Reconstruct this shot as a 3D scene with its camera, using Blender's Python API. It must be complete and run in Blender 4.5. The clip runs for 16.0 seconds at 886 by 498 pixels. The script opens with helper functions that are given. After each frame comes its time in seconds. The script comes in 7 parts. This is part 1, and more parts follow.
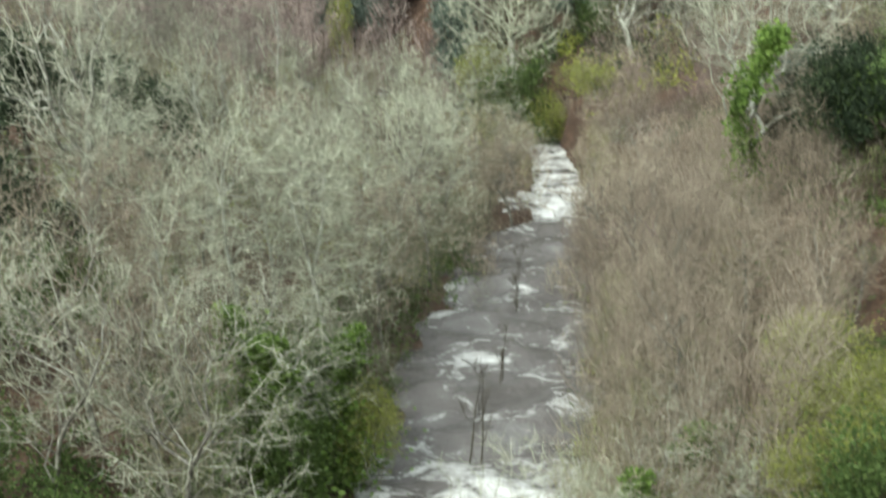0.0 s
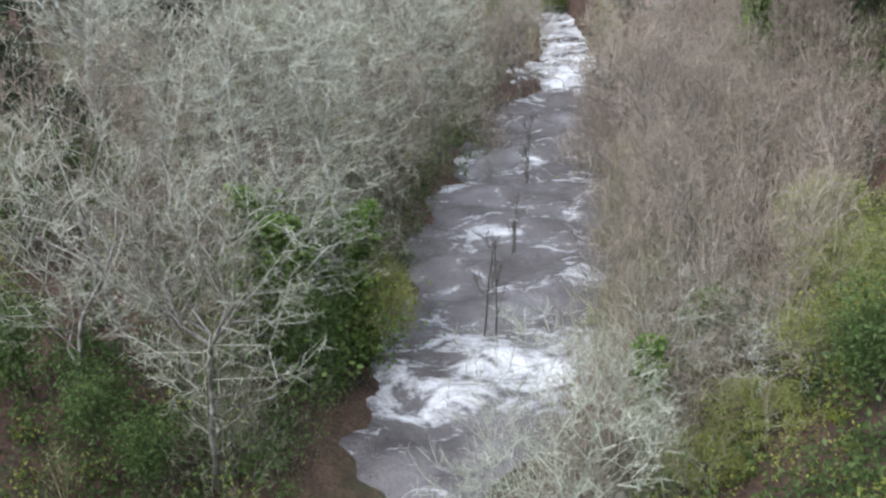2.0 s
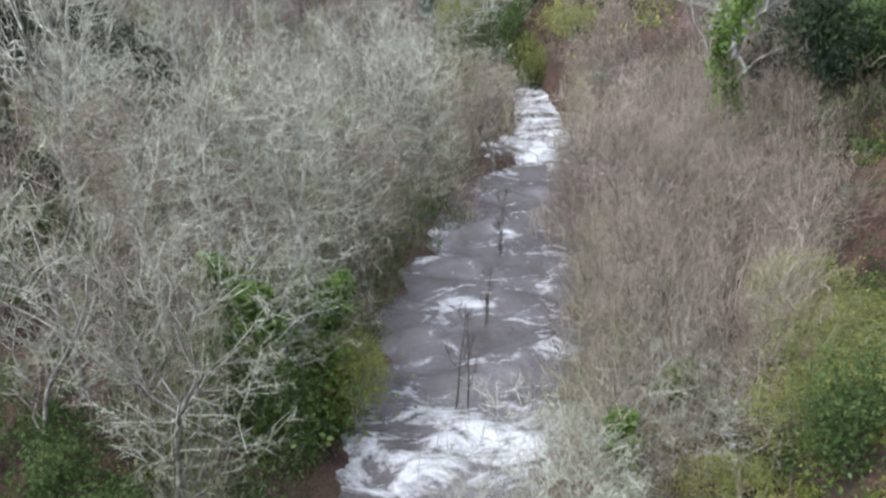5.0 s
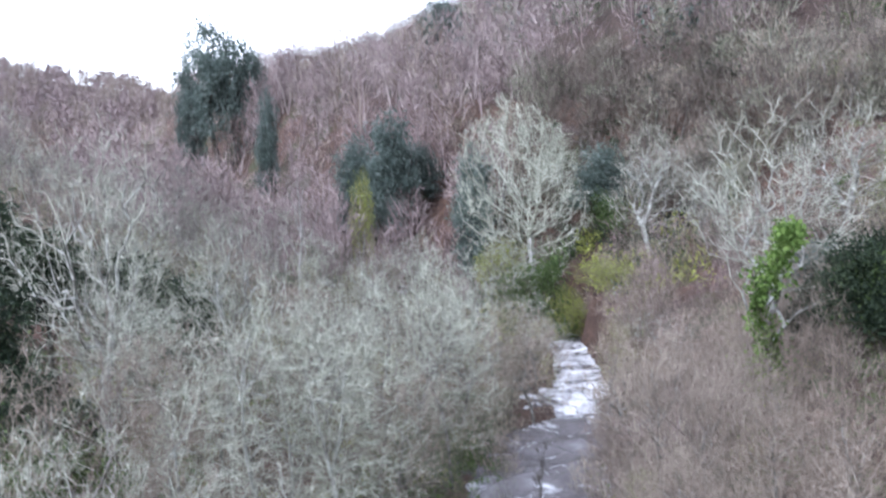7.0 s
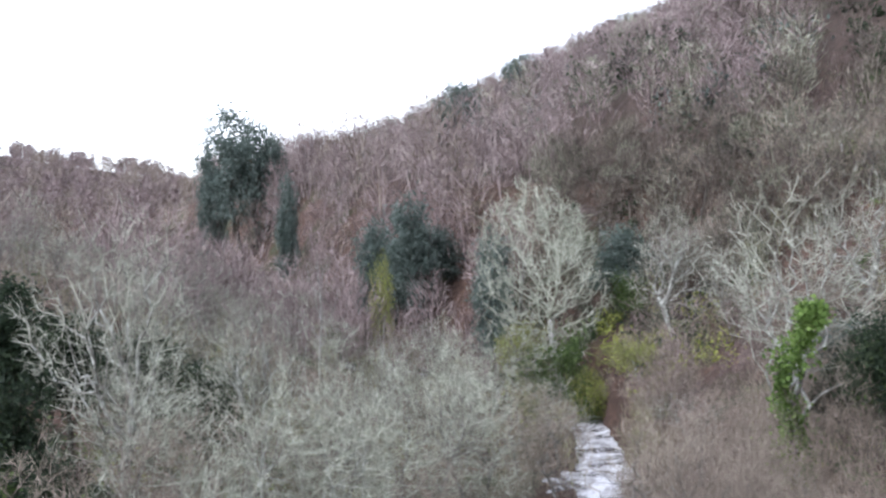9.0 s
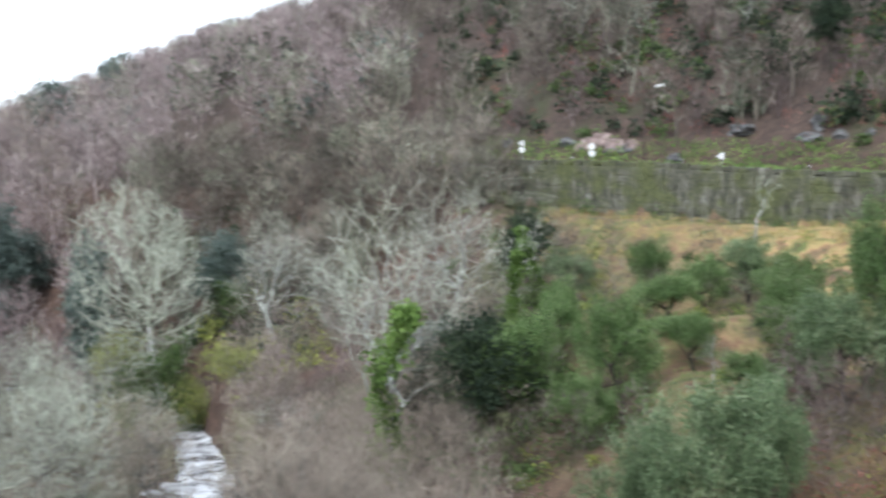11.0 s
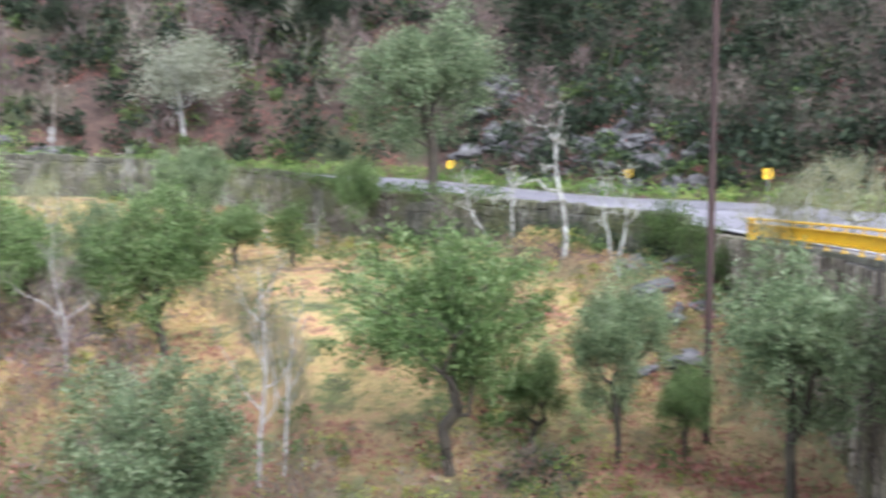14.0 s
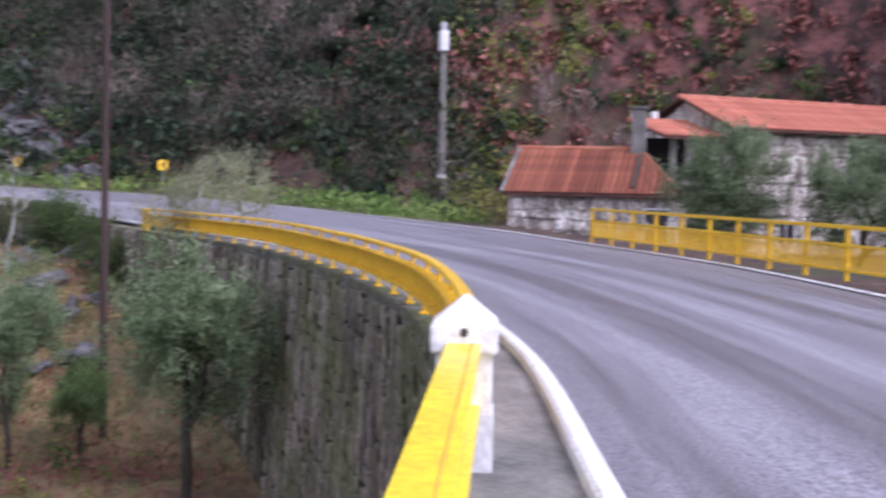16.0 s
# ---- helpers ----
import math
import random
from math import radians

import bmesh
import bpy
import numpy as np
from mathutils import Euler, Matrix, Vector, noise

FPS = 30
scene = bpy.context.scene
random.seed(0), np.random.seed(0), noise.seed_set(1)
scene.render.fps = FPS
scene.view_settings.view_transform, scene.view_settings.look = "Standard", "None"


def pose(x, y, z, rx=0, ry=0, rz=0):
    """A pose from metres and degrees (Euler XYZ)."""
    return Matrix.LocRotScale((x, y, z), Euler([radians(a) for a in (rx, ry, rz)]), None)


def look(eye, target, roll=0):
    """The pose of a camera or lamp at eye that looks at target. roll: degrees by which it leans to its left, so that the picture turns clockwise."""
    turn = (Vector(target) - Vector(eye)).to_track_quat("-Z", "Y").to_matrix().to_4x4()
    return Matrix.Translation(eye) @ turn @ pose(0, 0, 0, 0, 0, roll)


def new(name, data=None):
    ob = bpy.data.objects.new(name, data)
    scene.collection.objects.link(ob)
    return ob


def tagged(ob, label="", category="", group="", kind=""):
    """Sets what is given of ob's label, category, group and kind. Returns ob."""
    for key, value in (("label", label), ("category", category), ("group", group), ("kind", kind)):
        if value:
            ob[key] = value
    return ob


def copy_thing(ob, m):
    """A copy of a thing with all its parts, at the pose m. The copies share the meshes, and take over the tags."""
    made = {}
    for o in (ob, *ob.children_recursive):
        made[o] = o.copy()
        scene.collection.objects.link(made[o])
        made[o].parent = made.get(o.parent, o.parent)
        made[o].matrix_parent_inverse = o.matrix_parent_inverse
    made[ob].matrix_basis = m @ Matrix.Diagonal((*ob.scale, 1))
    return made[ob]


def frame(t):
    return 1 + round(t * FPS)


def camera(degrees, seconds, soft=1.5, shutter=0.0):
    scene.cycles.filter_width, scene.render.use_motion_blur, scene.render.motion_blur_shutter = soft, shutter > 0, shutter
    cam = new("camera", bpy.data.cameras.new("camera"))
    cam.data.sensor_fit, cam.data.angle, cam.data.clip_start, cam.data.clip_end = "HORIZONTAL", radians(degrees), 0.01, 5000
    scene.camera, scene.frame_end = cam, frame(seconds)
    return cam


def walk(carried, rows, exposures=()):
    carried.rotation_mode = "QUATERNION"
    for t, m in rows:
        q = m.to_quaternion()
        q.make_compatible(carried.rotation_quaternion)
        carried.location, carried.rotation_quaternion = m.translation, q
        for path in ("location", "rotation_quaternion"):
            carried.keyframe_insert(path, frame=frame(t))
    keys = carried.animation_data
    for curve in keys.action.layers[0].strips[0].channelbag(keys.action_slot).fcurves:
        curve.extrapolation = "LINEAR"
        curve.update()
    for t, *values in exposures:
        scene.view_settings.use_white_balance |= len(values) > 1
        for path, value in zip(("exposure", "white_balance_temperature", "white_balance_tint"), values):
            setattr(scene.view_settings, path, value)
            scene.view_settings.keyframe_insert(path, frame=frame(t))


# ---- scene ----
EYE_Z = 1.6

# (seconds, heading clockwise from +y, pitch, lean) of a camera held over the bridge rail
TURNS = [
    (0, -0.00, -15.94, 0.35), (0.5, 1.36, -19.69, 1.34), (1, 0.53, -21.53, 3.37), (1.5, -0.39, -21.76, 2.36),
    (2, -0.73, -22.29, 2.33), (2.5, -0.83, -22.58, 2.43), (3, -0.63, -22.63, 2.47), (5.5, 1.10, -16.62, 0.66),
    (6, 0.79, -13.63, 0.13), (6.5, 0.12, -8.84, 0.22), (7, -0.96, -5.99, 0.85), (7.5, -1.75, -4.11, 1.48),
    (8, -2.49, -2.85, 1.31), (8.2, -3.03, -2.24, 1.58), (10.3, 8.59, -1.61, 1.15), (10.5, 11.47, -1.53, 1.22),
    (11, 18.09, -1.86, 0.55), (11.5, 25.68, -2.19, 0.92), (12, 34.60, -2.35, 0.89), (12.5, 44.22, -2.89, 0.46),
    (13, 51.68, -2.60, -0.17), (13.5, 58.88, -2.80, -0.16), (14, 67.09, -3.06, -0.25), (14.5, 74.46, -3.10, -0.85),
    (15, 81.90, -3.00, -0.88), (15.5, 89.94, -3.46, -1.12), (16, 96.96, -3.17, -1.12)]


def turned(t, heading, pitch, lean):
    eye = Vector((0, float(np.interp(t, [15, 15.5, 16], [0.085, 0.06, 0.0])), EYE_Z))
    h, p = radians(heading), radians(pitch)
    return t, look(eye, eye + Vector((math.sin(h) * math.cos(p), math.cos(h) * math.cos(p), math.sin(p))), -lean)


cam = camera(42.8, 16.0, soft=2.4, shutter=0.5)
walk(cam, [turned(*row) for row in TURNS], exposures=[
    (0, 1.06, 6900, -6), (0.6, 1.02, 6800, 0), (1.5, 0.97, 6050, 10), (3, 0.97, 6000, 11), (5.5, 1.02, 6000, 12), (7, 1.17, 5550, 17), (8, 1.0, 5750, 18),
    (10.5, 0.78, 5900, 8), (11.5, 1.3, 5900, 6), (12.5, 1.55, 6300, 1), (13.5, 1.52, 6050, 9), (14, 1.62, 5900, 17), (14.5, 1.70, 5600, 33), (15, 1.74, 5400, 40), (15.5, 1.33, 5500, 41), (16, 0.88, 5720, 31)])

# ---- light: a bright overcast sky ----
world = bpy.data.worlds.new("overcast_sky")
scene.world = world
world.use_nodes = True
wn = world.node_tree
sky = wn.nodes.new("ShaderNodeTexSky")
sky.sky_type, sky.sun_disc = "NISHITA", False
sky.sun_elevation, sky.sun_rotation = radians(42), radians(215)
sky.air_density, sky.dust_density, sky.ozone_density = 1.0, 1.0, 1.0
cloud = wn.nodes.new("ShaderNodeHueSaturation")
cloud.inputs["Saturation"].default_value, cloud.inputs["Value"].default_value = 0.22, 1.7
wn.links.new(sky.outputs[0], cloud.inputs["Color"])
wn.links.new(cloud.outputs[0], wn.nodes["Background"].inputs[0])
wn.nodes["Background"].inputs[1].default_value = 0.15
lamp = bpy.data.lights.new("sun", "SUN")
lamp.energy, lamp.angle, lamp.color = 1.0, radians(25), (1.0, 0.97, 0.93)
sun = new("sun", lamp)
sun.matrix_world = look((0, 0, 80), (0 + 40 * math.sin(radians(35)), 40 * math.cos(radians(35)), 80 - 36))


# ---- materials ----
def node_material(name, rough=0.85, metal=0.0):
    m = bpy.data.materials.new(name)
    m.use_nodes = True
    b = m.node_tree.nodes["Principled BSDF"]
    b.inputs["Roughness"].default_value, b.inputs["Metallic"].default_value = rough, metal
    return m, m.node_tree, b


def noise_fac(nt, scale, detail=4, rough=0.55, coords="Object", stretch=(1, 1, 1)):
    c = nt.nodes.new("ShaderNodeTexCoord")
    mp = nt.nodes.new("ShaderNodeMapping")
    mp.inputs["Scale"].default_value = stretch
    n = nt.nodes.new("ShaderNodeTexNoise")
    n.inputs["Scale"].default_value, n.inputs["Detail"].default_value, n.inputs["Roughness"].default_value = scale, detail, rough
    nt.links.new(c.outputs[coords], mp.inputs[0])
    nt.links.new(mp.outputs[0], n.inputs["Vector"])
    return n.outputs["Fac"]


def ramp(nt, fac, stops):
    r = nt.nodes.new("ShaderNodeValToRGB")
    e = r.color_ramp.elements
    while len(e) < len(stops):
        e.new(0.5)
    for k, (p, c) in zip(e, stops):
        k.position, k.color = p, (*c, 1)
    nt.links.new(fac, r.inputs[0])
    return r.outputs[0]


def mix(nt, fac, a, b, kind="MIX"):
    n = nt.nodes.new("ShaderNodeMix")
    n.data_type, n.blend_type = "RGBA", kind
    for sock, v in ((n.inputs[0], fac), (n.inputs[6], a), (n.inputs[7], b)):
        if hasattr(v, "is_linked"):
            nt.links.new(v, sock)
        elif isinstance(v, tuple):
            sock.default_value = (*v, 1)
        else:
            sock.default_value = v
    return n.outputs[2]


def bump(nt, b, height, strength=0.4, distance=0.02):
    n = nt.nodes.new("ShaderNodeBump")
    n.inputs["Strength"].default_value, n.inputs["Distance"].default_value = strength, distance
    nt.links.new(height, n.inputs["Height"])
    nt.links.new(n.outputs[0], b.inputs["Normal"])


def plain(name, stops, scale, rough=0.85, fine=None, bumpy=0.0, metal=0.0, stretch=(1, 1, 1), coords="Object"):
    """Colours run over a coarse noise; a finer noise darkens and lightens them and gives relief."""
    m, nt, b = node_material(name, rough, metal)
    col = ramp(nt, noise_fac(nt, scale, 5, 0.6, coords, stretch), stops)
    if fine:
        f = noise_fac(nt, fine, 3, 0.6, coords, stretch)
        col = mix(nt, 0.55, col, ramp(nt, f, [(0.3, (0.35, 0.35, 0.35)), (0.7, (1.0, 1.0, 1.0))]), "MULTIPLY")
        if bumpy:
            bump(nt, b, f, bumpy)
    nt.links.new(col, b.inputs["Base Color"])
    return m


def leafy(name, stops, tree_scale=0.25, rough=0.6, own=0.7):
    """Foliage and twigs: each leaf or twig its own tone, drifting through the crown."""
    m, nt, b = node_material(name, rough)
    g = nt.nodes.new("ShaderNodeNewGeometry")
    drift = noise_fac(nt, tree_scale, 3)
    a = nt.nodes.new("ShaderNodeMath")
    a.operation = "MULTIPLY_ADD"
    nt.links.new(g.outputs["Random Per Island"], a.inputs[0])
    a.inputs[1].default_value = 0.5
    nt.links.new(drift, a.inputs[2])
    s = nt.nodes.new("ShaderNodeMath")
    s.operation = "SUBTRACT"
    nt.links.new(a.outputs[0], s.inputs[0])
    s.inputs[1].default_value = 0.25
    col = ramp(nt, s.outputs[0], stops)
    oi = nt.nodes.new("ShaderNodeObjectInfo")
    col = mix(nt, own, col, ramp(nt, oi.outputs["Random"], [(0.0, (0.55, 0.53, 0.51)), (0.4, (0.9, 0.89, 0.85)), (0.7, (1.02, 1.05, 0.98)), (1.0, (1.3, 1.32, 1.26))]), "MULTIPLY")
    nt.links.new(col, b.inputs["Base Color"])
    b.inputs["Specular IOR Level"].default_value = 0.2
    if name.startswith("leaf"):
        # thin leaves let light through
        thin = nt.nodes.new("ShaderNodeBsdfTranslucent")
        both = nt.nodes.new("ShaderNodeMixShader")
        both.inputs[0].default_value = 0.4
        nt.links.new(col, thin.inputs["Color"])
        nt.links.new(b.outputs[0], both.inputs[1])
        nt.links.new(thin.outputs[0], both.inputs[2])
        nt.links.new(both.outputs[0], nt.nodes["Material Output"].inputs["Surface"])
    return m


M = {}
M["bark_grey"] = plain("bark_grey", [(0.3, (0.10, 0.095, 0.08)), (0.45, (0.24, 0.235, 0.205)), (0.55, (0.44, 0.45, 0.40)), (0.7, (0.62, 0.63, 0.57))], 2.2, 0.9, 22, 0.5)
M["bark_mid"] = plain("bark_mid", [(0.3, (0.075, 0.068, 0.06)), (0.5, (0.17, 0.16, 0.14)), (0.62, (0.36, 0.36, 0.32)), (0.75, (0.5, 0.5, 0.45))], 2.2, 0.9, 22, 0.5)
M["bark_dark"] = plain("bark_dark", [(0.3, (0.03, 0.025, 0.02)), (0.6, (0.07, 0.06, 0.04)), (0.8, (0.09, 0.10, 0.04))], 3, 0.9, 22, 0.5)
M["bark_white"] = plain("bark_white", [(0.3, (0.16, 0.15, 0.13)), (0.5, (0.42, 0.41, 0.38)), (0.75, (0.62, 0.61, 0.57))], 2.5, 0.8, 15, 0.3, stretch=(1, 1, 0.6))
M["twig_grey"] = leafy("twig_grey", [(0.2, (0.13, 0.125, 0.10)), (0.5, (0.34, 0.345, 0.28)), (0.8, (0.62, 0.64, 0.55))], own=0.5)
M["twig_white"] = leafy("twig_white", [(0.2, (0.20, 0.205, 0.155)), (0.5, (0.41, 0.425, 0.34)), (0.8, (0.64, 0.66, 0.55))], own=0.15)
M["twig_brown"] = leafy("twig_brown", [(0.2, (0.12, 0.095, 0.078)), (0.5, (0.285, 0.238, 0.195)), (0.8, (0.47, 0.415, 0.345))], own=0.5)
M["twig_chestnut"] = leafy("twig_chestnut", [(0.2, (0.055, 0.045, 0.038)), (0.5, (0.115, 0.094, 0.079)), (0.8, (0.23, 0.196, 0.165))])
M["twig_lichen"] = leafy("twig_lichen", [(0.2, (0.14, 0.138, 0.108)), (0.5, (0.31, 0.312, 0.255)), (0.8, (0.54, 0.55, 0.46))], own=0.15)
M["twig_ash"] = leafy("twig_ash", [(0.2, (0.07, 0.068, 0.05)), (0.5, (0.17, 0.165, 0.125)), (0.8, (0.34, 0.34, 0.27))])
M["twig_red"] = leafy("twig_red", [(0.2, (0.09, 0.066, 0.062)), (0.5, (0.17, 0.128, 0.12)), (0.8, (0.29, 0.235, 0.215))])
# reddish twigs of the far woods, with distance haze mixed into the colour
M["twig_purple"] = leafy("twig_purple", [(0.2, (0.12, 0.088, 0.087)), (0.5, (0.235, 0.182, 0.178)), (0.8, (0.37, 0.31, 0.295))], own=0.4)
M["twig_olive"] = leafy("twig_olive", [(0.2, (0.12, 0.12, 0.06)), (0.5, (0.21, 0.21, 0.11)), (0.8, (0.35, 0.35, 0.20))])
M["leaf_ivy"] = leafy("leaf_ivy", [(0.2, (0.06, 0.10, 0.025)), (0.5, (0.13, 0.21, 0.05)), (0.8, (0.23, 0.33, 0.095))], own=0.3)
M["leaf_green"] = leafy("leaf_green", [(0.2, (0.04, 0.066, 0.02)), (0.5, (0.082, 0.132, 0.042)), (0.8, (0.165, 0.225, 0.08))], own=0.3)
M["leaf_pale"] = leafy("leaf_pale", [(0.2, (0.15, 0.165, 0.105)), (0.5, (0.29, 0.305, 0.22)), (0.8, (0.46, 0.475, 0.37))], own=0.1)
M["leaf_lime"] = leafy("leaf_lime", [(0.2, (0.13, 0.15, 0.035)), (0.5, (0.27, 0.30, 0.07)), (0.8, (0.43, 0.46, 0.13))], own=0.3)
M["leaf_olive"] = leafy("leaf_olive", [(0.2, (0.055, 0.10, 0.032)), (0.42, (0.115, 0.19, 0.065)), (0.6, (0.18, 0.26, 0.095)), (0.8, (0.30, 0.37, 0.19))], 0.5, own=0.4)
M["leaf_silver"] = leafy("leaf_silver", [(0.2, (0.085, 0.125, 0.06)), (0.42, (0.15, 0.215, 0.108)), (0.6, (0.225, 0.29, 0.155)), (0.8, (0.34, 0.40, 0.25))], 0.5, own=0.3)
# evergreen leaves, lightened and blued in base colour to stand for haze
M["leaf_blue"] = leafy("leaf_blue", [(0.2, (0.065, 0.09, 0.078)), (0.5, (0.13, 0.168, 0.148)), (0.8, (0.23, 0.27, 0.24))], own=0.3)
M["leaf_dark"] = leafy("leaf_dark", [(0.2, (0.016, 0.026, 0.016)), (0.5, (0.034, 0.052, 0.030)), (0.8, (0.075, 0.10, 0.055))], own=0.3)
M["fern_dry"] = leafy("fern_dry", [(0.2, (0.20, 0.115, 0.06)), (0.5, (0.42, 0.29, 0.12)), (0.8, (0.60, 0.48, 0.20))], 0.12, own=0.15)
M["fern_red"] = leafy("fern_red", [(0.2, (0.085, 0.034, 0.030)), (0.5, (0.22, 0.082, 0.068)), (0.8, (0.36, 0.165, 0.125))], 0.12, own=0.15)
M["grass"] = leafy("grass", [(0.2, (0.05, 0.10, 0.02)), (0.5, (0.12, 0.21, 0.045)), (0.8, (0.26, 0.31, 0.09))], 0.15, own=0.15)
# slab under the tiles, darkened to paint shade in the channels between rows
M["tile_bed_shaded"] = plain("tile_bed_shaded", [(0.3, (0.05, 0.025, 0.02)), (0.7, (0.13, 0.055, 0.04))], 2, 0.9)
M["rust"] = plain("rust", [(0.3, (0.45, 0.26, 0.015)), (0.7, (0.62, 0.40, 0.02))], 6, 0.7)
M["concrete"] = plain("concrete", [(0.3, (0.10, 0.10, 0.09)), (0.55, (0.22, 0.21, 0.19)), (0.75, (0.33, 0.32, 0.29))], 1.2, 0.9, 18, 0.4)
M["line_paint"] = plain("line_paint", [(0.3, (0.55, 0.55, 0.53)), (0.6, (0.78, 0.78, 0.76))], 3, 0.6, 25)
M["white_paint"] = plain("white_paint", [(0.3, (0.70, 0.70, 0.68)), (0.6, (0.84, 0.84, 0.83))], 4, 0.5, 20)
M["yellow_paint"] = plain("yellow_paint", [(0.3, (0.82, 0.57, 0.005)), (0.6, (0.90, 0.72, 0.006))], 3, 0.35, 18)
# deeper, more orange yellow than the bridge rail's
M["yellow_golden"] = plain("yellow_golden", [(0.3, (0.72, 0.40, 0.008)), (0.6, (0.86, 0.54, 0.012))], 3, 0.4, 18)
M["tile_old"] = leafy("tile_old", [(0.2, (0.13, 0.045, 0.03)), (0.5, (0.25, 0.085, 0.05)), (0.8, (0.36, 0.16, 0.10))], 1.6, 0.85, own=0.8)
M["tile_red"] = leafy("tile_red", [(0.2, (0.30, 0.095, 0.06)), (0.5, (0.48, 0.17, 0.11)), (0.8, (0.60, 0.28, 0.19))], 1.6, 0.85, own=0.45)


# near-black that paints in the shade of unlit interiors
M["interior_shade"] = plain("interior_shade", [(0.3, (0.012, 0.012, 0.012)), (0.7, (0.03, 0.028, 0.026))], 2, 0.5)
M["pole_wood"] = plain("pole_wood", [(0.3, (0.035, 0.020, 0.017)), (0.6, (0.07, 0.040, 0.034)), (0.8, (0.11, 0.07, 0.058))], 2, 0.85, 20, 0.4, stretch=(1, 1, 0.08))
M["sign_yellow"] = plain("sign_yellow", [(0.3, (0.75, 0.45, 0.01)), (0.6, (0.85, 0.55, 0.02))], 2, 0.4)
M["sign_black"] = plain("sign_black", [(0.3, (0.015, 0.015, 0.015)), (0.6, (0.03, 0.03, 0.03))], 2, 0.4)
M["sign_red"] = plain("sign_red", [(0.3, (0.45, 0.03, 0.03)), (0.6, (0.55, 0.05, 0.04))], 2, 0.4)
M["steel"] = plain("steel", [(0.3, (0.25, 0.25, 0.26)), (0.6, (0.4, 0.4, 0.41))], 2, 0.45, metal=0.6)
M["foam"] = plain("foam", [(0.35, (0.35, 0.36, 0.37)), (0.5, (0.72, 0.73, 0.75)), (0.7, (0.88, 0.89, 0.9))], 1.6, 0.6, 9, 0.5)
M["rock"] = plain("rock", [(0.25, (0.03, 0.03, 0.03)), (0.45, (0.085, 0.083, 0.082)), (0.6, (0.17, 0.167, 0.165)), (0.8, (0.32, 0.315, 0.31))], 1.3, 0.9, 7, 0.7)


def asphalt_material():
    """Worn asphalt: wheel tracks and seams along the road, patches, and fine grit."""
    m, nt, b = node_material("asphalt", 0.45)
    at = nt.nodes.new("ShaderNodeAttribute")
    at.attribute_name = "lane"

    def streak(scale, stretch, detail):
        mp = nt.nodes.new("ShaderNodeMapping")
        mp.inputs["Scale"].default_value = stretch
        n = nt.nodes.new("ShaderNodeTexNoise")
        n.inputs["Scale"].default_value, n.inputs["Detail"].default_value, n.inputs["Roughness"].default_value = scale, detail, 0.65
        nt.links.new(at.outputs["Vector"], mp.inputs[0])
        nt.links.new(mp.outputs[0], n.inputs["Vector"])
        return n.outputs["Fac"]

    tracks = streak(1.0, (1.1, 0.035, 1), 4)
    col = ramp(nt, tracks, [(0.32, (0.115, 0.110, 0.122)), (0.45, (0.165, 0.159, 0.175)), (0.54, (0.20, 0.193, 0.212)), (0.62, (0.25, 0.241, 0.264)), (0.72, (0.20, 0.193, 0.212))])
    col = mix(nt, 0.4, col, ramp(nt, streak(1.0, (6, 0.35, 1), 4), [(0.35, (0.68, 0.68, 0.69)), (0.65, (1.2, 1.2, 1.2))]), "MULTIPLY")
    grit = noise_fac(nt, 28, 4, 0.75)
    col = mix(nt, 1.0, col, ramp(nt, grit, [(0.38, (0.52, 0.52, 0.52)), (0.62, (1.35, 1.35, 1.35))]), "MULTIPLY")
    nt.links.new(col, b.inputs["Base Color"])
    nt.links.new(ramp(nt, tracks, [(0.35, (0.30, 0.30, 0.30)), (0.65, (0.62, 0.62, 0.62))]), b.inputs["Roughness"])
    bump(nt, b, grit, 0.6, 0.02)
    return m


M["asphalt"] = asphalt_material()


def wall_material(name, streaky, moss_at, stops, own=0.5):
    """Old masonry: dark water streaks, moss, and a tone of its own for each stone."""
    m, nt, b = node_material(name, 0.92)
    g = nt.nodes.new("ShaderNodeNewGeometry")
    oi = nt.nodes.new("ShaderNodeObjectInfo")

    def at(scale, stretch, detail=5):
        mp = nt.nodes.new("ShaderNodeMapping")
        mp.inputs["Scale"].default_value = stretch
        n = nt.nodes.new("ShaderNodeTexNoise")
        n.inputs["Scale"].default_value, n.inputs["Detail"].default_value, n.inputs["Roughness"].default_value = scale, detail, 0.65
        nt.links.new(g.outputs["Position"], mp.inputs[0])
        nt.links.new(mp.outputs[0], n.inputs["Vector"])
        return n.outputs["Fac"]

    col = ramp(nt, at(1.1, (2.3, 2.3, streaky)), stops)
    col = mix(nt, ramp(nt, at(0.5, (1, 1, 1), 4), [(moss_at, (0, 0, 0)), (moss_at + 0.18, (0.75, 0.75, 0.75))]), col, (0.085, 0.098, 0.026))
    f = at(7, (1, 1, 1), 6)
    col = mix(nt, 0.85, col, ramp(nt, f, [(0.36, (0.28, 0.28, 0.27)), (0.5, (0.85, 0.85, 0.85)), (0.66, (1.35, 1.34, 1.3))]), "MULTIPLY")
    col = mix(nt, own, col, ramp(nt, oi.outputs["Random"], [(0.0, (0.72, 0.72, 0.70)), (1.0, (1.2, 1.19, 1.17))]), "MULTIPLY")
    nt.links.new(col, b.inputs["Base Color"])
    bump(nt, b, f, 0.7, 0.05)
    return m


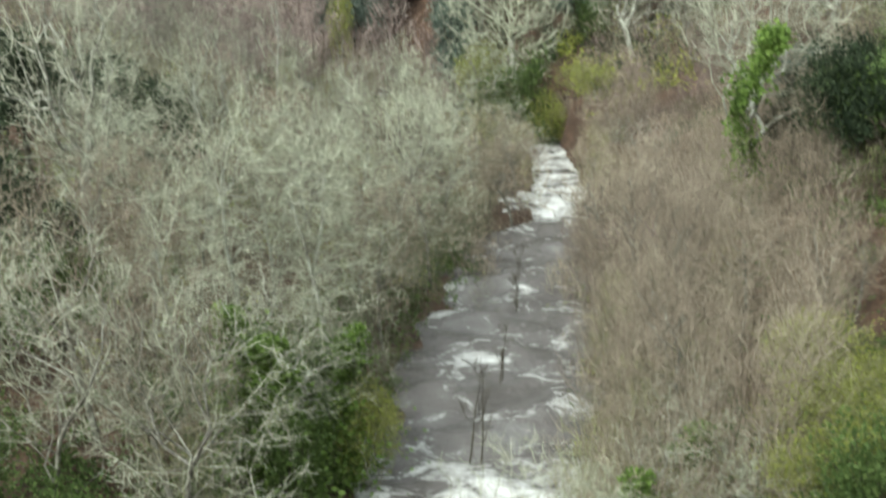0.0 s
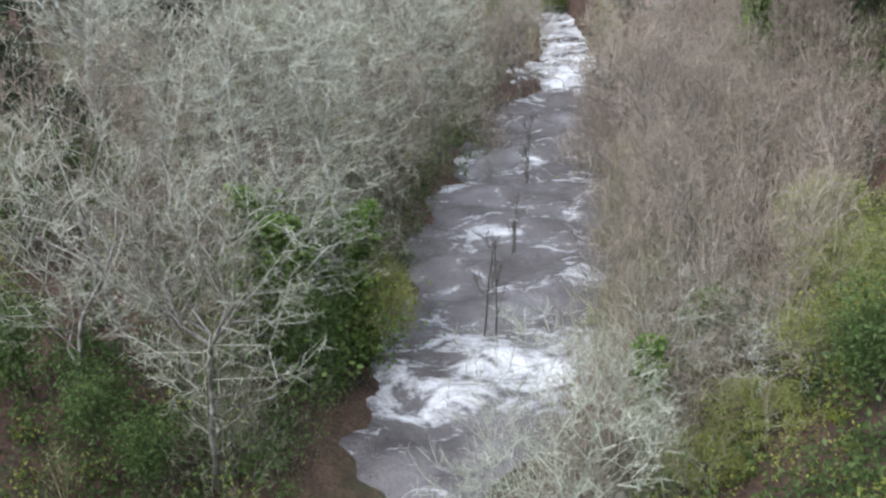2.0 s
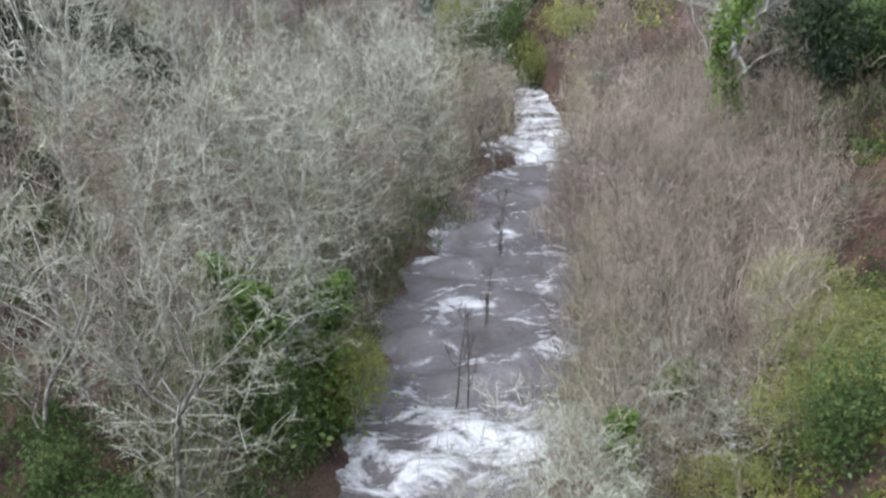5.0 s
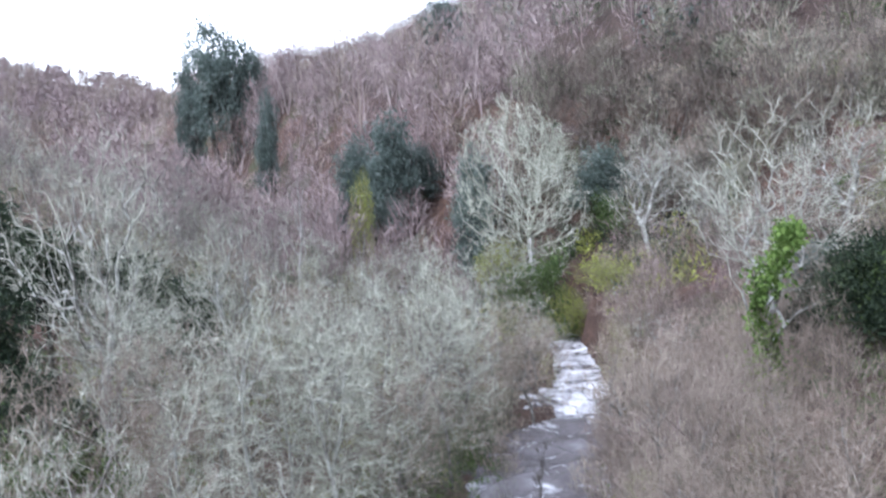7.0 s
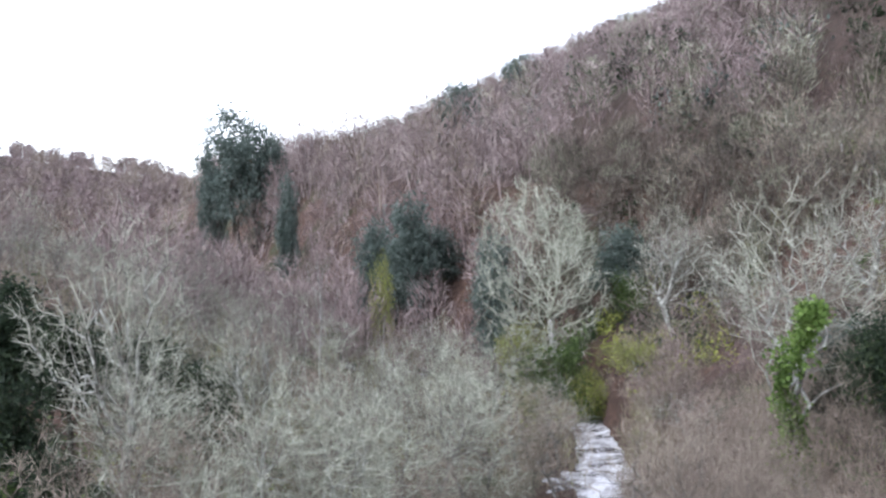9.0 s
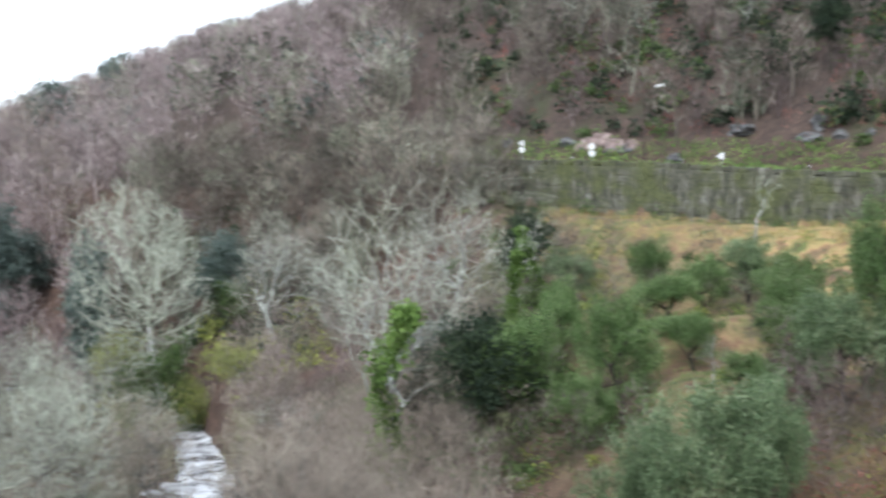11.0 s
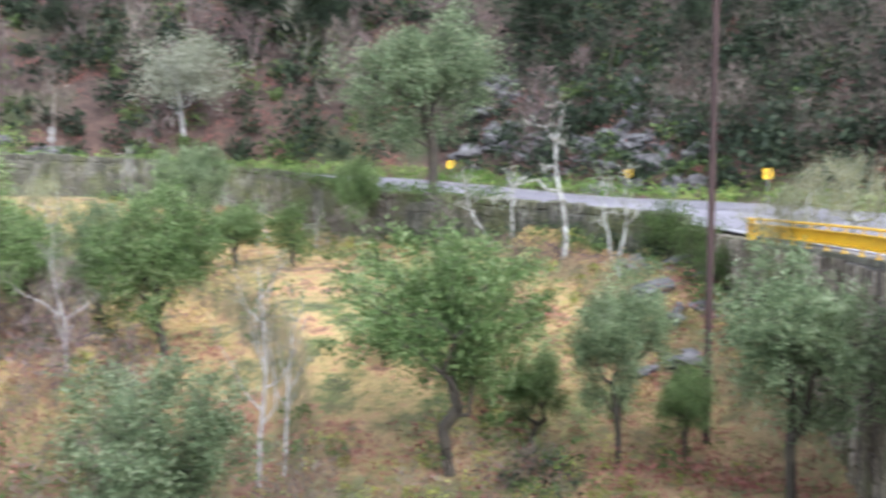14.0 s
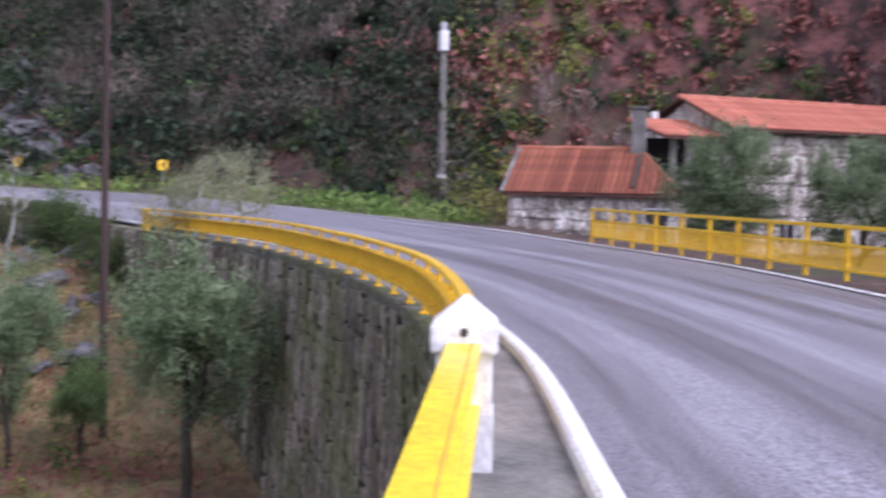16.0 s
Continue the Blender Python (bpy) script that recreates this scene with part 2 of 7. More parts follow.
M["wall_stone"] = wall_material("wall_stone", 0.28, 0.43, [(0.36, (0.036, 0.029, 0.021)), (0.45, (0.11, 0.09, 0.066)), (0.53, (0.205, 0.175, 0.133)), (0.60, (0.31, 0.275, 0.22)), (0.70, (0.45, 0.415, 0.36))], 0.55)
M["stone"] = wall_material("stone", 1.0, 0.64, [(0.32, (0.13, 0.11, 0.095)), (0.43, (0.34, 0.295, 0.26)), (0.53, (0.58, 0.53, 0.48)), (0.64, (0.78, 0.75, 0.71))], 0.9)
M["mossy_wall"] = wall_material("mossy_wall", 0.6, 0.42, [(0.34, (0.03, 0.03, 0.022)), (0.48, (0.08, 0.078, 0.055)), (0.62, (0.15, 0.145, 0.115)), (0.75, (0.27, 0.26, 0.24))])



def ground_material():
    m, nt, b = node_material("forest_floor", 0.95)
    litter = ramp(nt, noise_fac(nt, 0.9, 6, 0.7), [(0.3, (0.025, 0.016, 0.012)), (0.5, (0.07, 0.042, 0.031)), (0.7, (0.14, 0.09, 0.067))])
    litter = mix(nt, 0.8, litter, ramp(nt, noise_fac(nt, 9, 5, 0.75), [(0.36, (0.35, 0.33, 0.3)), (0.5, (0.9, 0.88, 0.85)), (0.64, (1.9, 1.7, 1.45))]), "MULTIPLY")
    green = ramp(nt, noise_fac(nt, 1.7, 5, 0.7), [(0.3, (0.02, 0.028, 0.01)), (0.7, (0.06, 0.072, 0.026))])
    patch = ramp(nt, noise_fac(nt, 0.11, 4, 0.6), [(0.52, (0, 0, 0)), (0.66, (1, 1, 1))])
    # dead bracken lies over the slopes above the road
    c = nt.nodes.new("ShaderNodeTexCoord")
    high = nt.nodes.new("ShaderNodeSeparateXYZ")
    nt.links.new(c.outputs["Object"], high.inputs[0])
    up = nt.nodes.new("ShaderNodeMapRange")
    up.inputs["From Min"].default_value, up.inputs["From Max"].default_value, up.inputs["To Max"].default_value = 3.0, 9.0, 0.8
    nt.links.new(high.outputs["Z"], up.inputs["Value"])
    fern = ramp(nt, noise_fac(nt, 1.3, 6, 0.75), [(0.32, (0.015, 0.012, 0.009)), (0.5, (0.050, 0.035, 0.027)), (0.68, (0.095, 0.062, 0.048))])
    red = ramp(nt, noise_fac(nt, 0.55, 9, 0.8), [(0.40, (0.014, 0.010, 0.008)), (0.47, (0.05, 0.026, 0.022)), (0.54, (0.16, 0.062, 0.055)), (0.66, (0.27, 0.12, 0.10))])
    south = nt.nodes.new("ShaderNodeMapRange")
    south.inputs["From Min"].default_value, south.inputs["From Max"].default_value = 8.0, -6.0
    nt.links.new(high.outputs["Y"], south.inputs["Value"])
    fern = mix(nt, south.outputs[0], fern, red)
    litter = mix(nt, up.outputs[0], litter, fern)
    col = mix(nt, patch, litter, green)
    # the terraces are under dry grass and dead fern
    field = None
    for way, lo, hi in (((1, -0.35, 0), 2, 8), ((0, 1, 0), -5, -2), ((0, 0, 1), -10, -8), ((0, 0, 1), 2.6, 1.9), ((1, -0.84, 0), 31.5, 29.5), ((1, 0.6, 0), 84, 80)):
        dot = nt.nodes.new("ShaderNodeVectorMath")
        dot.operation = "DOT_PRODUCT"
        nt.links.new(c.outputs["Object"], dot.inputs[0])
        dot.inputs[1].default_value = way
        mr = nt.nodes.new("ShaderNodeMapRange")
        mr.inputs["From Min"].default_value, mr.inputs["From Max"].default_value = lo, hi
        nt.links.new(dot.outputs["Value"], mr.inputs["Value"])
        if field is None:
            field = mr.outputs[0]
        else:
            mu = nt.nodes.new("ShaderNodeMath")
            mu.operation = "MULTIPLY"
            nt.links.new(field, mu.inputs[0])
            nt.links.new(mr.outputs[0], mu.inputs[1])
            field = mu.outputs[0]
    gold = ramp(nt, noise_fac(nt, 0.42, 7, 0.75), [(0.34, (0.05, 0.065, 0.02)), (0.43, (0.12, 0.135, 0.045)), (0.47, (0.30, 0.24, 0.09)), (0.52, (0.42, 0.30, 0.13)), (0.56, (0.32, 0.16, 0.09)), (0.60, (0.12, 0.08, 0.045)), (0.64, (0.17, 0.11, 0.06)), (0.70, (0.08, 0.09, 0.028))])
    gold = mix(nt, 0.5, gold, ramp(nt, noise_fac(nt, 6, 4, 0.7), [(0.3, (0.45, 0.45, 0.45)), (0.7, (1.2, 1.2, 1.2))]), "MULTIPLY")
    # lower down the grass is rank and brown; the risers between the terraces are bare and mossy
    rank = ramp(nt, noise_fac(nt, 0.5, 7, 0.75), [(0.36, (0.035, 0.05, 0.014)), (0.45, (0.085, 0.095, 0.03)), (0.52, (0.14, 0.09, 0.05)), (0.58, (0.10, 0.05, 0.034)), (0.68, (0.05, 0.045, 0.022))])
    low = nt.nodes.new("ShaderNodeMapRange")
    low.inputs["From Min"].default_value, low.inputs["From Max"].default_value = -6.6, -3.4
    nt.links.new(high.outputs["Z"], low.inputs["Value"])
    lush = nt.nodes.new("ShaderNodeVectorMath")
    lush.operation = "DOT_PRODUCT"
    nt.links.new(c.outputs["Object"], lush.inputs[0])
    lush.inputs[1].default_value = (1, -0.5, 0)
    open_ = nt.nodes.new("ShaderNodeMapRange")
    open_.inputs["From Min"].default_value, open_.inputs["From Max"].default_value, open_.inputs["To Min"].default_value = 3, 13, 0.3
    nt.links.new(lush.outputs["Value"], open_.inputs["Value"])
    both = nt.nodes.new("ShaderNodeMath")
    both.operation = "MULTIPLY"
    nt.links.new(low.outputs[0], both.inputs[0])
    nt.links.new(open_.outputs[0], both.inputs[1])
    gold = mix(nt, both.outputs[0], rank, gold)
    geo = nt.nodes.new("ShaderNodeNewGeometry")
    tilt = nt.nodes.new("ShaderNodeSeparateXYZ")
    nt.links.new(geo.outputs["Normal"], tilt.inputs[0])
    steep = nt.nodes.new("ShaderNodeMapRange")
    steep.inputs["From Min"].default_value, steep.inputs["From Max"].default_value = 0.90, 0.74
    nt.links.new(tilt.outputs["Z"], steep.inputs["Value"])
    gold = mix(nt, steep.outputs[0], gold, ramp(nt, noise_fac(nt, 1.4, 6, 0.7), [(0.35, (0.06, 0.065, 0.025)), (0.5, (0.15, 0.125, 0.055)), (0.65, (0.24, 0.165, 0.085))]))
    col = mix(nt, field, col, gold)
    nt.links.new(col, b.inputs["Base Color"])
    bump(nt, b, noise_fac(nt, 3.0, 6, 0.7), 0.8, 0.15)
    return m


M["forest_floor"] = ground_material()


def water_material():
    m, nt, b = node_material("white_water", 0.18)
    c = nt.nodes.new("ShaderNodeTexCoord")
    sep = nt.nodes.new("ShaderNodeSeparateXYZ")
    nt.links.new(c.outputs["Object"], sep.inputs[0])
    # the rapids: how broken the water is along the stream
    mr = nt.nodes.new("ShaderNodeMapRange")
    mr.inputs["From Min"].default_value, mr.inputs["From Max"].default_value = 0.0, 120.0
    nt.links.new(sep.outputs["Y"], mr.inputs["Value"])
    stops = [(0, 0.40), (20, 0.43), (25.0, 0.47), (27.5, 0.46), (28.8, 0.61), (32.2, 0.64), (34.0, 0.49), (36.5, 0.555), (39, 0.49), (42, 0.565), (45, 0.49), (48, 0.57), (52, 0.48), (60, 0.51), (62.5, 0.60), (64, 0.64), (80, 0.66), (95, 0.55), (120, 0.5)]
    broken = ramp(nt, mr.outputs[0], [(y / 120, (v, v, v)) for y, v in stops])
    n1 = noise_fac(nt, 0.7, 10, 0.72, stretch=(0.8, 1.25, 1))
    n1.node.inputs["Distortion"].default_value = 0.5
    a = nt.nodes.new("ShaderNodeMath")
    a.operation = "ADD"
    nt.links.new(n1, a.inputs[0])
    nt.links.new(broken, a.inputs[1])
    spray = noise_fac(nt, 5.0, 6, 0.7, stretch=(0.7, 1.3, 1))
    fleck = nt.nodes.new("ShaderNodeMath")
    fleck.operation = "MULTIPLY_ADD"
    nt.links.new(spray, fleck.inputs[0])
    fleck.inputs[1].default_value = 0.22
    nt.links.new(a.outputs[0], fleck.inputs[2])
    mr2 = nt.nodes.new("ShaderNodeMapRange")
    mr2.inputs["From Min"].default_value, mr2.inputs["From Max"].default_value = 1.17, 1.34
    nt.links.new(fleck.outputs[0], mr2.inputs["Value"])
    murk = ramp(nt, noise_fac(nt, 0.5, 4, 0.6), [(0.3, (0.085, 0.075, 0.075)), (0.55, (0.15, 0.138, 0.14)), (0.75, (0.26, 0.25, 0.26))])
    col = mix(nt, mr2.outputs[0], murk, (0.82, 0.83, 0.85))
    nt.links.new(col, b.inputs["Base Color"])
    rr = nt.nodes.new("ShaderNodeMapRange")
    rr.inputs["To Min"].default_value, rr.inputs["To Max"].default_value = 0.15, 0.75
    nt.links.new(mr2.outputs[0], rr.inputs["Value"])
    nt.links.new(rr.outputs[0], b.inputs["Roughness"])
    bump(nt, b, noise_fac(nt, 1.6, 6, 0.7), 0.9, 0.25)
    return m


M["white_water"] = water_material()


# ---- mesh helpers ----
def mesh_of(name, verts, faces, material, smooth=False):
    me = bpy.data.meshes.new(name)
    me.from_pydata([tuple(v) for v in verts], [], [tuple(int(i) for i in f) for f in faces])
    me.materials.append(M[material] if isinstance(material, str) else material)
    if smooth:
        me.polygons.foreach_set("use_smooth", [True] * len(me.polygons))
    me.update()
    return me


def big_mesh(name, verts, tris, material):
    """A triangle mesh straight from arrays."""
    me = bpy.data.meshes.new(name)
    me.vertices.add(len(verts))
    me.vertices.foreach_set("co", np.asarray(verts, np.float32).ravel())
    me.loops.add(3 * len(tris))
    me.loops.foreach_set("vertex_index", np.asarray(tris, np.int32).ravel())
    me.polygons.add(len(tris))
    me.polygons.foreach_set("loop_start", np.arange(0, 3 * len(tris), 3, dtype=np.int32))
    me.polygons.foreach_set("loop_total", np.full(len(tris), 3, np.int32))
    me.materials.append(M[material])
    me.update(calc_edges=True)
    return me


def part(name, bm, material, parent, label=""):
    me = bpy.data.meshes.new(name)
    bm.to_mesh(me)
    bm.free()
    me.materials.append(M[material])
    ob = new(name, me)
    ob.parent = parent
    return tagged(ob, label)


def part_mesh(name, me, parent, label=""):
    ob = new(name, me)
    ob.parent = parent
    return tagged(ob, label)


def boxed(bm, size, m, bevel=0.0):
    r = bmesh.ops.create_cube(bm, size=1, matrix=m @ Matrix.Diagonal((*size, 1)))
    if bevel:
        edges = list({e for v in r["verts"] for e in v.link_edges})
        bmesh.ops.bevel(bm, geom=edges, offset=bevel, segments=2, affect="EDGES")
    return bm


def box(size, m, bevel=0.0):
    return boxed(bmesh.new(), size, m, bevel)


def rod(p, q, r0, r1=None, sides=8, bm=None):
    bm = bm or bmesh.new()
    p, q = Vector(p), Vector(q)
    d = q - p
    m = Matrix.Translation((p + q) / 2) @ d.to_track_quat("Z", "Y").to_matrix().to_4x4()
    bmesh.ops.create_cone(bm, cap_ends=True, segments=sides, radius1=r0, radius2=r0 if r1 is None else r1, depth=d.length, matrix=m)
    return bm


def sweep(bm, line, profile, closed=True):
    """Runs a profile of (sideways, up) points along a line of points in plan."""
    line = [Vector(p) for p in line]
    rings = []
    for i, p in enumerate(line):
        d = (line[min(i + 1, len(line) - 1)] - line[max(i - 1, 0)])
        side = Vector((d.y, -d.x, 0)).normalized()
        rings.append([bm.verts.new(p + side * u + Vector((0, 0, w))) for u, w in profile])
    n = len(profile)
    for a, b in zip(rings, rings[1:]):
        for k in range(n if closed else n - 1):
            bm.faces.new((a[k], a[(k + 1) % n], b[(k + 1) % n], b[k]))
    if closed:
        bm.faces.new(rings[0][::-1])
        bm.faces.new(rings[-1])
    bmesh.ops.recalc_face_normals(bm, faces=bm.faces)
    return bm


# ---- the lie of the land ----
def curve_through(points, per=8):
    """A smooth line through a few points."""
    p = np.array(points, float)
    p = np.vstack([2 * p[0] - p[1], p, 2 * p[-1] - p[-2]])
    out = []
    for i in range(1, len(p) - 2):
        for t in np.arange(per) / per:
            a, b, c, d = p[i - 1:i + 3]
            out.append(0.5 * (2 * b + (c - a) * t + (2 * a - 5 * b + 4 * c - d) * t * t + (3 * b - a - 3 * c + d) * t ** 3))
    return np.array(out + [p[-2]])


# the road's two edges: river side x, y, hill side x, y, height
ROAD = curve_through([
    (-80, 14.1, -80, 6.6, 0), (-20, 3.0, -20, -4.4, 0), (0, -0.65, 0, -8.1, 0), (6, -1.60, 8, -8.95, 0), (12, -2.1, 15, -9.2, 0), (20, -1.5, 24, -9.33, 0),
    (28, 0.4, 33.5, -8.3, 0), (36.5, 4.4, 41, -6.6, 0.1), (41, 8.2, 47.5, -2, 0.4), (45.5, 13.5, 52, 2.5, 0.7),
    (49.5, 20.5, 57, 9, 1.0), (54, 27.5, 61.5, 17, 1.25), (60.5, 36, 67.7, 32.3, 2.3), (56.5, 46, 61.6, 51, 3.1),
    (46.5, 61.5, 50.9, 66.8, 3.7), (39.5, 74, 43.8, 79.8, 4.8), (31, 87.5, 34.7, 93.8, 5.6), (17, 118, 21.7, 123, 7),
    (-4, 160, 0, 165, 8.5), (-36, 222, -32, 228, 10), (-70, 330, -65, 334, 13)], 10)
LEFT, RIGHT, ROAD_Z = ROAD[:, 0:2], ROAD[:, 2:4], ROAD[:, 4]
STATION = np.arange(len(ROAD_Z))
# the wall that carries the road's river side: its height, and the fall of the bank below it, station by station
WALL_H = np.interp(STATION, [30, 40, 50, 60, 70, 80, 90, 110, 130, 140, 150, 158, 164, 200], [12, 11, 8.5, 5.5, 3.2, 1.5, 1.1, 1.3, 1.8, 3.3, 3.4, 3.0, 0.0, 0.0])
BANK_FALL = np.interp(STATION, [30, 60, 80, 120, 140, 160, 170, 200], [0.10, 0.10, 0.14, 0.15, 0.17, 0.20, 0.32, 0.35])
# the rail along the wall's top, past the white pillar
CURB_RAIL = curve_through([(6.4, -0.92), (9.5, -1.35), (13.5, -1.5), (17, -1.22), (21, -0.58), (28, 1.15), (36.6, 5.05)], 6)
RIVER = curve_through([(-8, -120), (-5, -40), (-2.8, 0), (-1.7, 19), (-0.5, 26), (0.7, 32), (2.0, 41), (3.4, 49), (4.9, 56), (6.9, 63), (7.6, 72), (7.7, 80), (6.9, 87), (3.5, 95), (-7, 108), (-22, 130), (-45, 175), (-90, 260), (-160, 420)], 8)


def river_x(y):
    return np.interp(y, RIVER[:, 1], RIVER[:, 0])


def off_line(x, y, line, soft=0.0):
    """Distance from a line (positive on its right as it runs) and how far along its points, eased over that many metres."""
    x, y = np.asarray(x, float), np.asarray(y, float)
    shape, x, y = x.shape, x.ravel(), y.ravel()
    a, d = line[:-1], np.diff(line, axis=0)
    far, where = np.empty(len(x)), np.empty(len(x))
    for i in range(0, len(x), 4000):
        px, py = x[i:i + 4000, None] - a[None, :, 0], y[i:i + 4000, None] - a[None, :, 1]
        t = np.clip((px * d[:, 0] + py * d[:, 1]) / (d[:, 0] ** 2 + d[:, 1] ** 2 + 1e-9), 0, 1)
        ex, ey = px - t * d[:, 0], py - t * d[:, 1]
        r = ex * ex + ey * ey
        k = np.argmin(r, axis=1)
        n = np.arange(len(k))
        side = np.where(ex[n, k] * d[k, 1] - ey[n, k] * d[k, 0] > 0, 1.0, -1.0)
        far[i:i + 4000], where[i:i + 4000] = np.sqrt(r[n, k]) * side, k + t[n, k]
        if soft:
            gap = np.sqrt(r)
            share = np.exp((gap[n, k][:, None] - gap) / soft)
            far[i:i + 4000] = gap[n, k] - soft * np.log(share.sum(1))
            where[i:i + 4000] = (share * (np.arange(len(a))[None] + t)).sum(1) / share.sum(1)
    return far.reshape(shape), where.reshape(shape)


WAVES = [(0.05, 1.3, 0.4), (0.11, -0.7, 1.9), (0.23, 2.1, 3.0), (0.47, 0.3, 5.1), (0.9, 1.1, 0.2)]


def rough_ground(x, y):
    z = 0
    for k, a, p in WAVES:
        z = z + 0.09 / k ** 0.8 * np.sin(k * (x * np.cos(a) + y * np.sin(a)) + p) * np.sin(k * 1.3 * (x * np.sin(a + 1) - y * np.cos(a + 1)) + 2 * p)
    return z


def terrace_phase(x, y):
    """Where a place lies between one terrace edge and the next, counted from the road."""
    d, _ = off_line(x, y, LEFT, 5.0)
    return d * 0.75 + 0.25 * np.sin(np.asarray(x, float) * 0.15)


def land(x, y):
    """Height of the ground at x, y."""
    x, y = np.asarray(x, float), np.asarray(y, float)
    x, y = np.broadcast_arrays(x, y)
    s = x - river_x(y)
    tight = np.interp(y, [10, 30, 40, 49, 55, 62, 72, 92, 102], [1.55, 1.6, 1.7, 2.0, 2.2, 3.2, 4.2, 4.4, 2.0])
    s = np.sign(s) * (np.abs(s) + (tight - 1) * np.minimum(np.abs(s), 2) * np.clip(1 - (np.abs(s) - 2) / 11, 0, 1))
    rise = np.clip((y - 60) * 0.02, 0, 5)
    east = np.interp(s, [0, 4, 6, 9, 16, 26, 36, 50, 64, 90], [-16.2, -15.6, -14.4, -12.6, -9.8, -7.2, -5.6, -2.6, 0.2, 3]) + rise * np.clip((s - 5) / 20, 0, 1)
    west = np.interp(-s, [0, 3.5, 5.5, 12, 26, 46, 70, 130, 250], [-16.2, -15.6, -14.7, -13.6, -9.5, -2, 6, 24, 46]) + rise * np.clip((-s - 5) / 20, 0, 1)
    far = np.hypot(x, y)
    z = np.where(s > 0, east, west)
    # terraces on the sunny side
    step = np.clip((s - 16) / 6, 0, 1) * np.clip((75 - far) / 10, 0, 1)
    z = z + step * 0.55 * np.tanh(2.5 * np.sin(z * 2.4))
    dl, wl = off_line(x, y, LEFT)
    dr, wr = off_line(x, y, RIGHT)
    zl, zr = np.interp(wl, np.arange(len(ROAD_Z)), ROAD_Z), np.interp(wr, np.arange(len(ROAD_Z)), ROAD_Z)
    z = z + rough_ground(x, y) * np.clip((np.abs(s) - 4) / 6, 0.15, 1)
    built = (x > 7.5) | (y > 60)
    # below the road's wall on the river side: the bank falls away to the stream
    low = np.interp(wl, STATION, WALL_H)
    _, ws = off_line(x, y, LEFT, 1.5)
    bank = np.interp(ws, STATION, ROAD_Z) - np.interp(ws, STATION, WALL_H) - np.interp(ws, STATION, BANK_FALL) * np.abs(dl) + 0.62 * np.tanh(5 * np.sin(terrace_phase(x, y))) + 0.4 * rough_ground(x, y)
    meet = np.clip((s - 7) / 12, 0, 1)
    river_side = (dl < 0) & (dr < 0) & built
    z = np.where(river_side, z + np.maximum(bank - z, 0) * meet, z)
    z = np.where(river_side, np.minimum(z, zl - np.minimum(low, 1.5)), z)
    # under the road
    z = np.where((dl >= 0) & (dr <= 0) & built, np.where(dl > 1.6, zl - 0.3 * (low > 0.05), zl - np.minimum(low, 1.5)), z)
    # the hillside: a verge, a steep cut, then a long slope up to the skyline
    verge = np.interp(wr, [0, 55, 65, 72, 80, 90, 100, 120, 200], [8, 9, 13, 13, 8, 3, 2.5, 3, 3])
    up = np.maximum(dr - verge, 0)
    cut = np.interp(up, [0, 7, 30, 120, 300, 600], [0, 6.5, 23, 80, 150, 200])
    az = np.degrees(np.arctan2(x, y))
    ridge = np.interp(az, [-40, -25, -14, -9.2, -7, -3.5, 1.4, 6, 12, 20, 40, 180], [2.0, 2.2, 1.2, 2.8, 3.4, 4.6, 6.2, 8.4, 10.0, 20, 35, 35])
    hill = zr + 0.02 * np.minimum(np.maximum(dr, 0), verge) + np.minimum(cut, np.maximum(far * np.tan(np.radians(ridge)) - 5 - zr, 2)) + rough_ground(x, y) * np.clip(up / 6, 0, 1.5)
    z = np.where((dr > 0) & built, np.where((dr < 2) & (low > 0.05), np.minimum(hill, zr - 0.06), hill), z)
    # the house stands in a dip beside the road
    dip = np.clip(1.6 - np.hypot((x - 42) / 15, (y + 21) / 12), 0, 1) * (dr > 2.5) * (x > 7.5)
    z = np.where(dr > 2.5, z * (1 - np.clip(dip * 2.5, 0, 1)) - 1.3 * np.clip(dip * 2.5, 0, 1), z)
    # far hills close the valley
    slope = np.interp(az, [-40, -26, -22.8, -21.6, -17.8, -16, -14.3, -11], [0.84, 0.78, 0.72, 0.66, 0.54, 0.49, 0.32, 0])
    z = np.where(far > 330, np.maximum(z, np.minimum((far - 330) * 0.2, 45) * slope), z)
    return np.minimum(z, 260)


def ground_z(x, y):
    return float(land(np.array([x]), np.array([y]))[0])


def spot(az, d):
    """A place on the ground, by its bearing and distance from the bridge."""
    x, y = d * math.sin(radians(az)), d * math.cos(radians(az))
    return Vector((x, y, ground_z(x, y)))


def bearing(az, d, z):
    return Vector((d * math.sin(radians(az)), d * math.cos(radians(az)), z))


